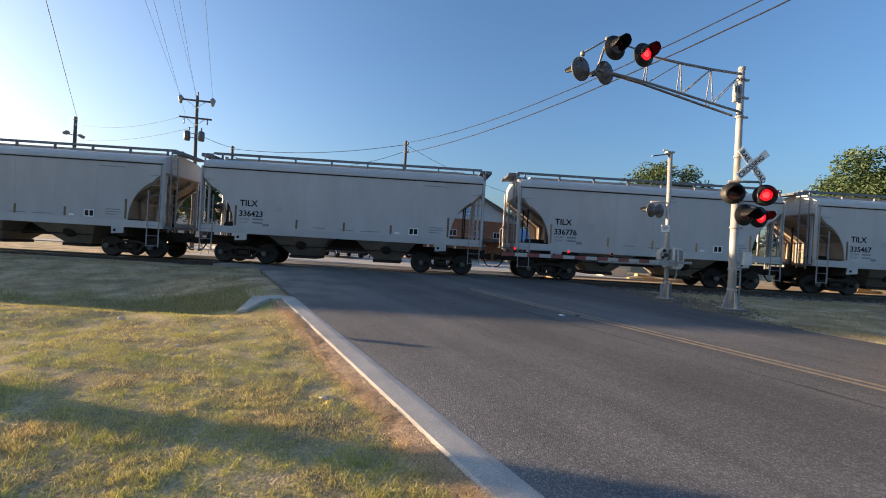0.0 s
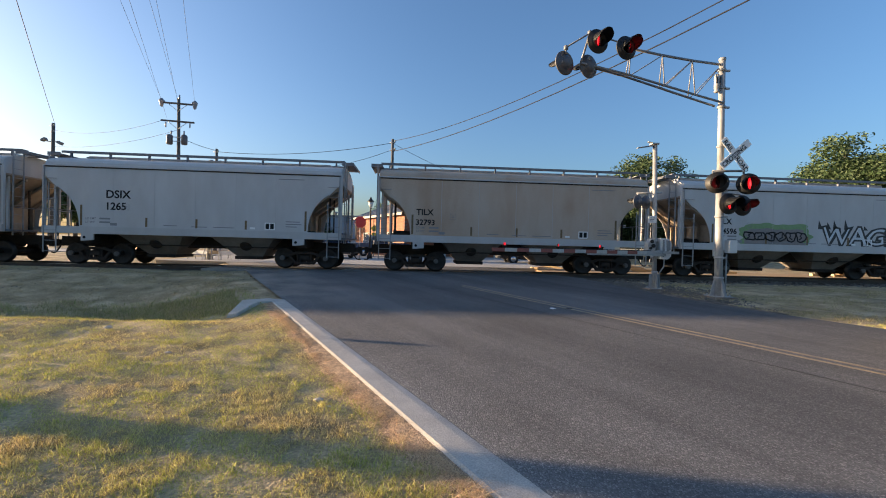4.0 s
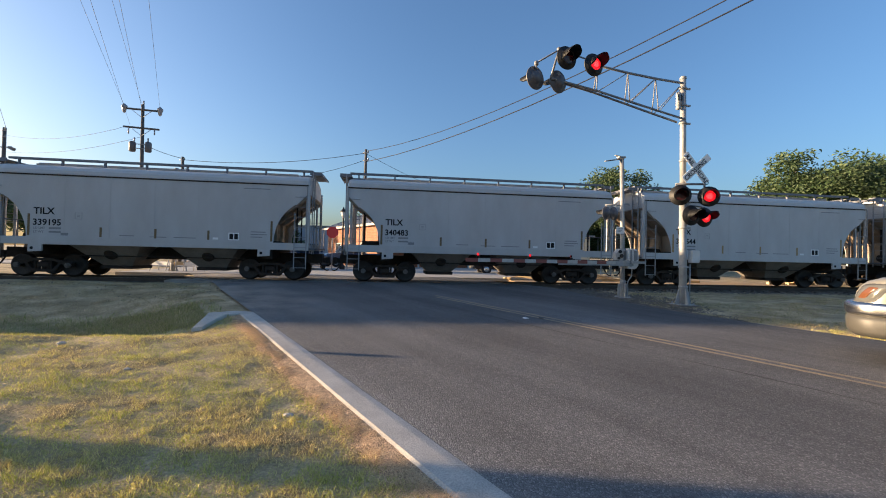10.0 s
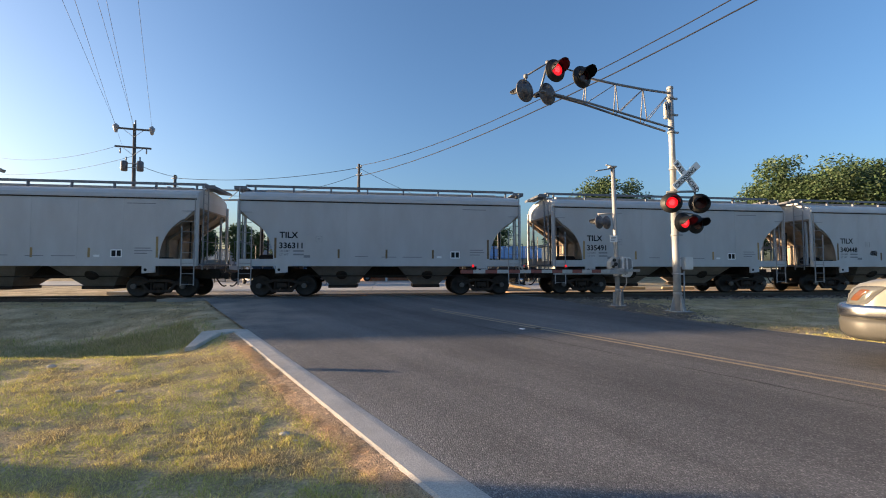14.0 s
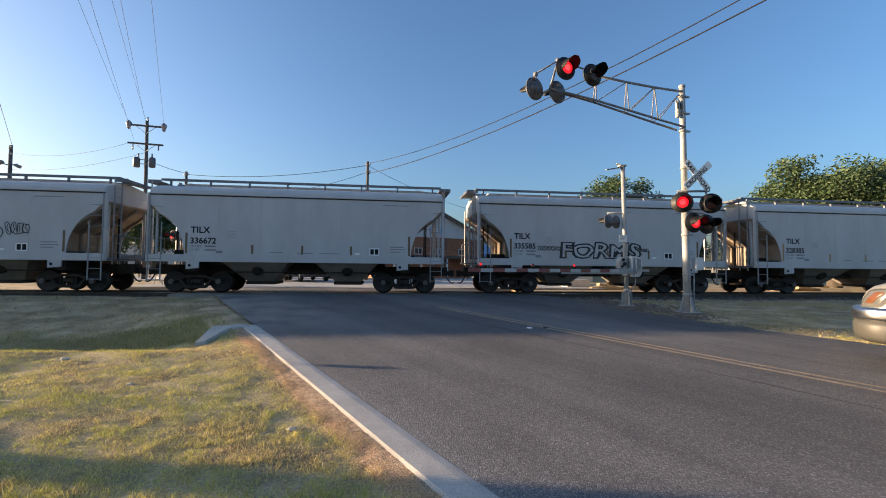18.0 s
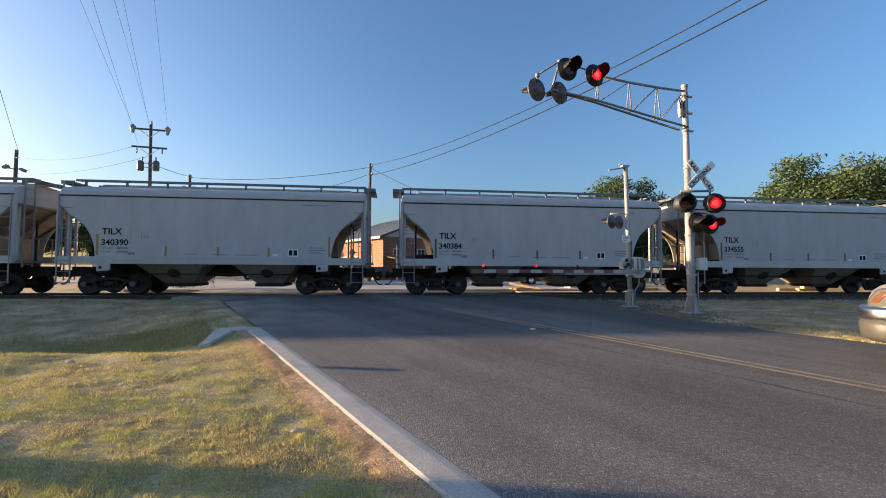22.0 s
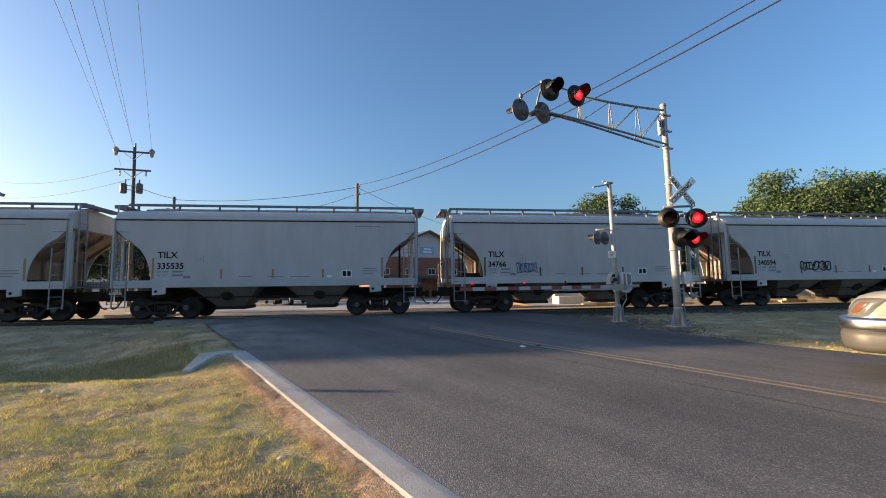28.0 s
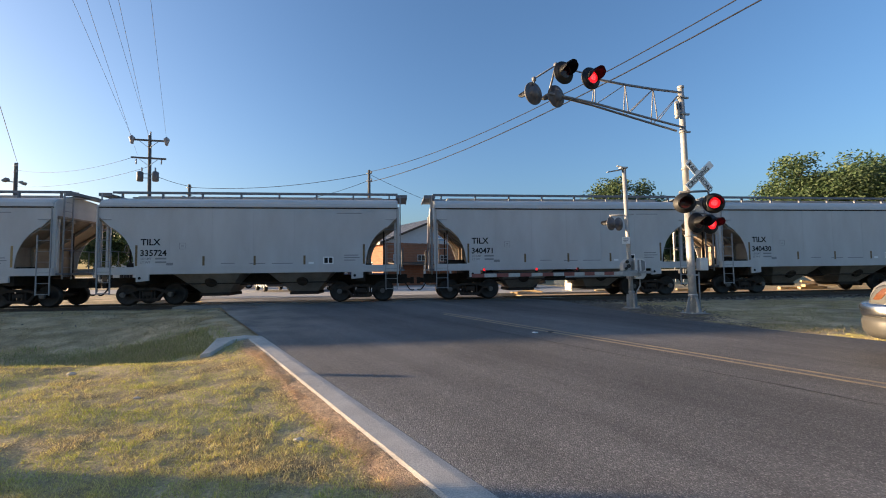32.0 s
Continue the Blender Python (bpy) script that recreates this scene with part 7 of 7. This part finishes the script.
        for cx in (-1.40, 1.42):
            bm = B()
            lathe(bm, [(0.22, -0.12), (0.35, -0.13), (0.38, -0.08), (0.38, 0.08), (0.35, 0.13), (0.22, 0.12)], 24, Matrix.Translation((cx, s * (w - 0.10), 0.38)) @ Matrix.Rotation(radians(90), 4, "X"))
            wh = part("wheel", bm, RUBBER, v)
            bm = B()
            lathe(bm, [(0.06, -0.13), (0.22, -0.115), (0.22, 0.115), (0.06, 0.13)], 18, Matrix.Translation((cx, s * (w - 0.10), 0.38)) @ Matrix.Rotation(radians(90), 4, "X"))
            part("rim", bm, CHROME, wh)
        bm = B()
        box(bm, -0.75, -0.63, s * w, s * (w + 0.2), 1.22, 1.40)
        part("side_mirror", bm, PLASTIC, v, "", 0.03)
    bm = B()
    box(bm, -L + 0.0, -L + 0.12, -0.42, 0.42, 0.88, 1.04)
    part("grille", bm, CHROME, v, "", 0.02)


build_waiting_car()

# ---- clutter beyond the track ----
bm = B()
box(bm, -0.75, 0.75, -0.4, 0.4, 0, 0.52)
ob = new("cable_box", mesh_of("cable_box", bm, mat("cream box paint", (0.62, 0.58, 0.50), 0.7, 0, 0.15, 3, 0.05), 0.02))
ob.matrix_basis = pose(11.1, 24.6, 0.26, 0, 0, 6)
tagged(ob, "low cream utility box on sandy soil", "utility box")
rng = random.Random(21)
PLANK = mat("fresh timber", (0.62, 0.45, 0.25), 0.85, 0, 0.25, 5, 0.1, per=0.15, stretch=(1, 8, 8))
bm = B()
box(bm, -0.9, 0.9, -0.10, 0.10, -0.07, 0.07)
tie_me = mesh_of("railway_tie", bm, PLANK, 0.01)
for i, (x, y, zz, r, p) in enumerate(((12.2, 23.2, 0.33, 12, 0), (12.5, 23.4, 0.47, 30, 6), (12.9, 23.1, 0.33, -8, 0), (7.2, 23.0, 0.33, 20, 0), (7.35, 23.2, 0.49, -25, 10), (7.0, 23.3, 0.34, 60, 0), (14.5, 23.3, 0.33, 5, 0), (14.2, 23.5, 0.48, 35, 8), (17.2, 22.9, 0.33, -12, 0), (24.4, 22.5, 0.33, 8, 0), (24.7, 22.7, 0.33, -4, 0), (24.5, 22.6, 0.47, 24, 0), (24.9, 22.5, 0.61, -16, 7), (23.4, 22.7, 0.33, 3, 0))):
    ob = new("railway_tie", tie_me)
    ob.matrix_basis = pose(x, y, zz, p * 0.3, p, r)
    tagged(ob, "loose pale timber tie lying beside the track", "timber tie", "loose timber ties")
# barricades and a sawhorse stack on the left
for i, (x, y, r) in enumerate(((-10.2, 24.2, 10), (-10.9, 24.6, 40), (-11.9, 24.3, -20))):
    b = thing("barricade", "folding barricade with pale boards and steel legs", "barricade", pose(x, y, 0.345, 0, 0, r), "barricades")
    for z in (0.30, 0.62):
        bm = B()
        box(bm, -0.55, 0.55, -0.10, -0.07, z, z + 0.2)
        part("board", bm, SIGNW if i != 1 else PLANK, b, "", 0.004)
    for s in (-1, 1):
        for k in (-1, 1):
            bm = B()
            tube(bm, (s * 0.5, 0, 0.95), (s * 0.5, k * 0.28, 0.0), 0.025, seg=6)
            part("leg", bm, GALV, b)
# small white stone and specks on the verge
for x, y, r in ((-4.75, 6.95, 0.045), (-0.87, 4.05, 0.035), (-0.75, 3.9, 0.02), (-3.1, 5.6, 0.03)):
    bm = B()
    bmesh.ops.create_icosphere(bm, subdivisions=2, radius=1)
    for q in bm.verts:
        q.co *= 1 + 0.25 * noise.noise(q.co * 1.7 + Vector((x, y, 0)))
        q.co = Vector((q.co.x * r * 1.4, q.co.y * r, q.co.z * r * 0.6))
    ob = new("stone", mesh_of("stone", bm, STONE))
    ob.matrix_basis = pose(x, y, ground_z(x, y) + r * 0.3)
    tagged(ob, "small pale stone lying in the grass", "stone", "stones")


def motions():
    """The train rolls through from left to right, its wheels turn, and the lamps flash in turn."""
    for k, car in TRAIN.items():
        walk(car, [(t, pose(head_x(t) - PITCH * k + HALF, TRACK_Y, RAIL_Z)) for t in (0, 4, 8, 12, 16, 20, 24, 28, 32)])
        # wheels turn while their car is near the crossing
        near = [i for i in range(961) if abs(head_x(i / 30) - PITCH * k + HALF) < 30]
        if not near:
            continue
        first, last = near[0], near[-1]
        x0 = head_x(first / 30)
        for ws in [o for o in car.children if o.name.startswith("wheelset")]:
            p = ws.matrix_basis.translation.copy()
            rows = [(i / 30, Matrix.Translation(p) @ Matrix.Rotation((head_x(i / 30) - x0) / 0.455, 4, "Y")) for i in range(first, last + 1)]
            if first > 0:
                rows.insert(0, (0, Matrix.Translation(p)))
            if last < 960:
                rows.append((32, rows[-1][1]))
            walk(ws, rows)
    # lamps: each side is lit for half of every 1.222 s
    for phase, lenses in LENSES.items():
        if phase == "steady":
            continue
        for lens in lenses:
            p = lens.matrix_basis.translation.copy()

            def turned(a):
                return Matrix.Translation(p) @ Matrix.Rotation(radians(a), 4, "Z")
            rows, n = [], 0
            t0 = -0.868 + (0.6109 if phase == "right" else 0.0)      # a time at which this side lights
            lit_at_0 = ((0.0 - t0) % 1.2218) < 0.6109
            a = 0 if lit_at_0 else 180
            rows.append((0.0, turned(a)))
            t = t0
            while t < 32:
                if t > 0.1 and t < 31.9:
                    for d, s in ((-0.0667, 0), (-0.0334, 60), (0.0, 120), (0.0334, 180)):
                        rows.append((round((t + d) * 30) / 30, turned(a + s)))
                    a += 180
                t += 0.6109
            rows.append((32.0, turned(a)))
            walk(lens, rows)


motions()
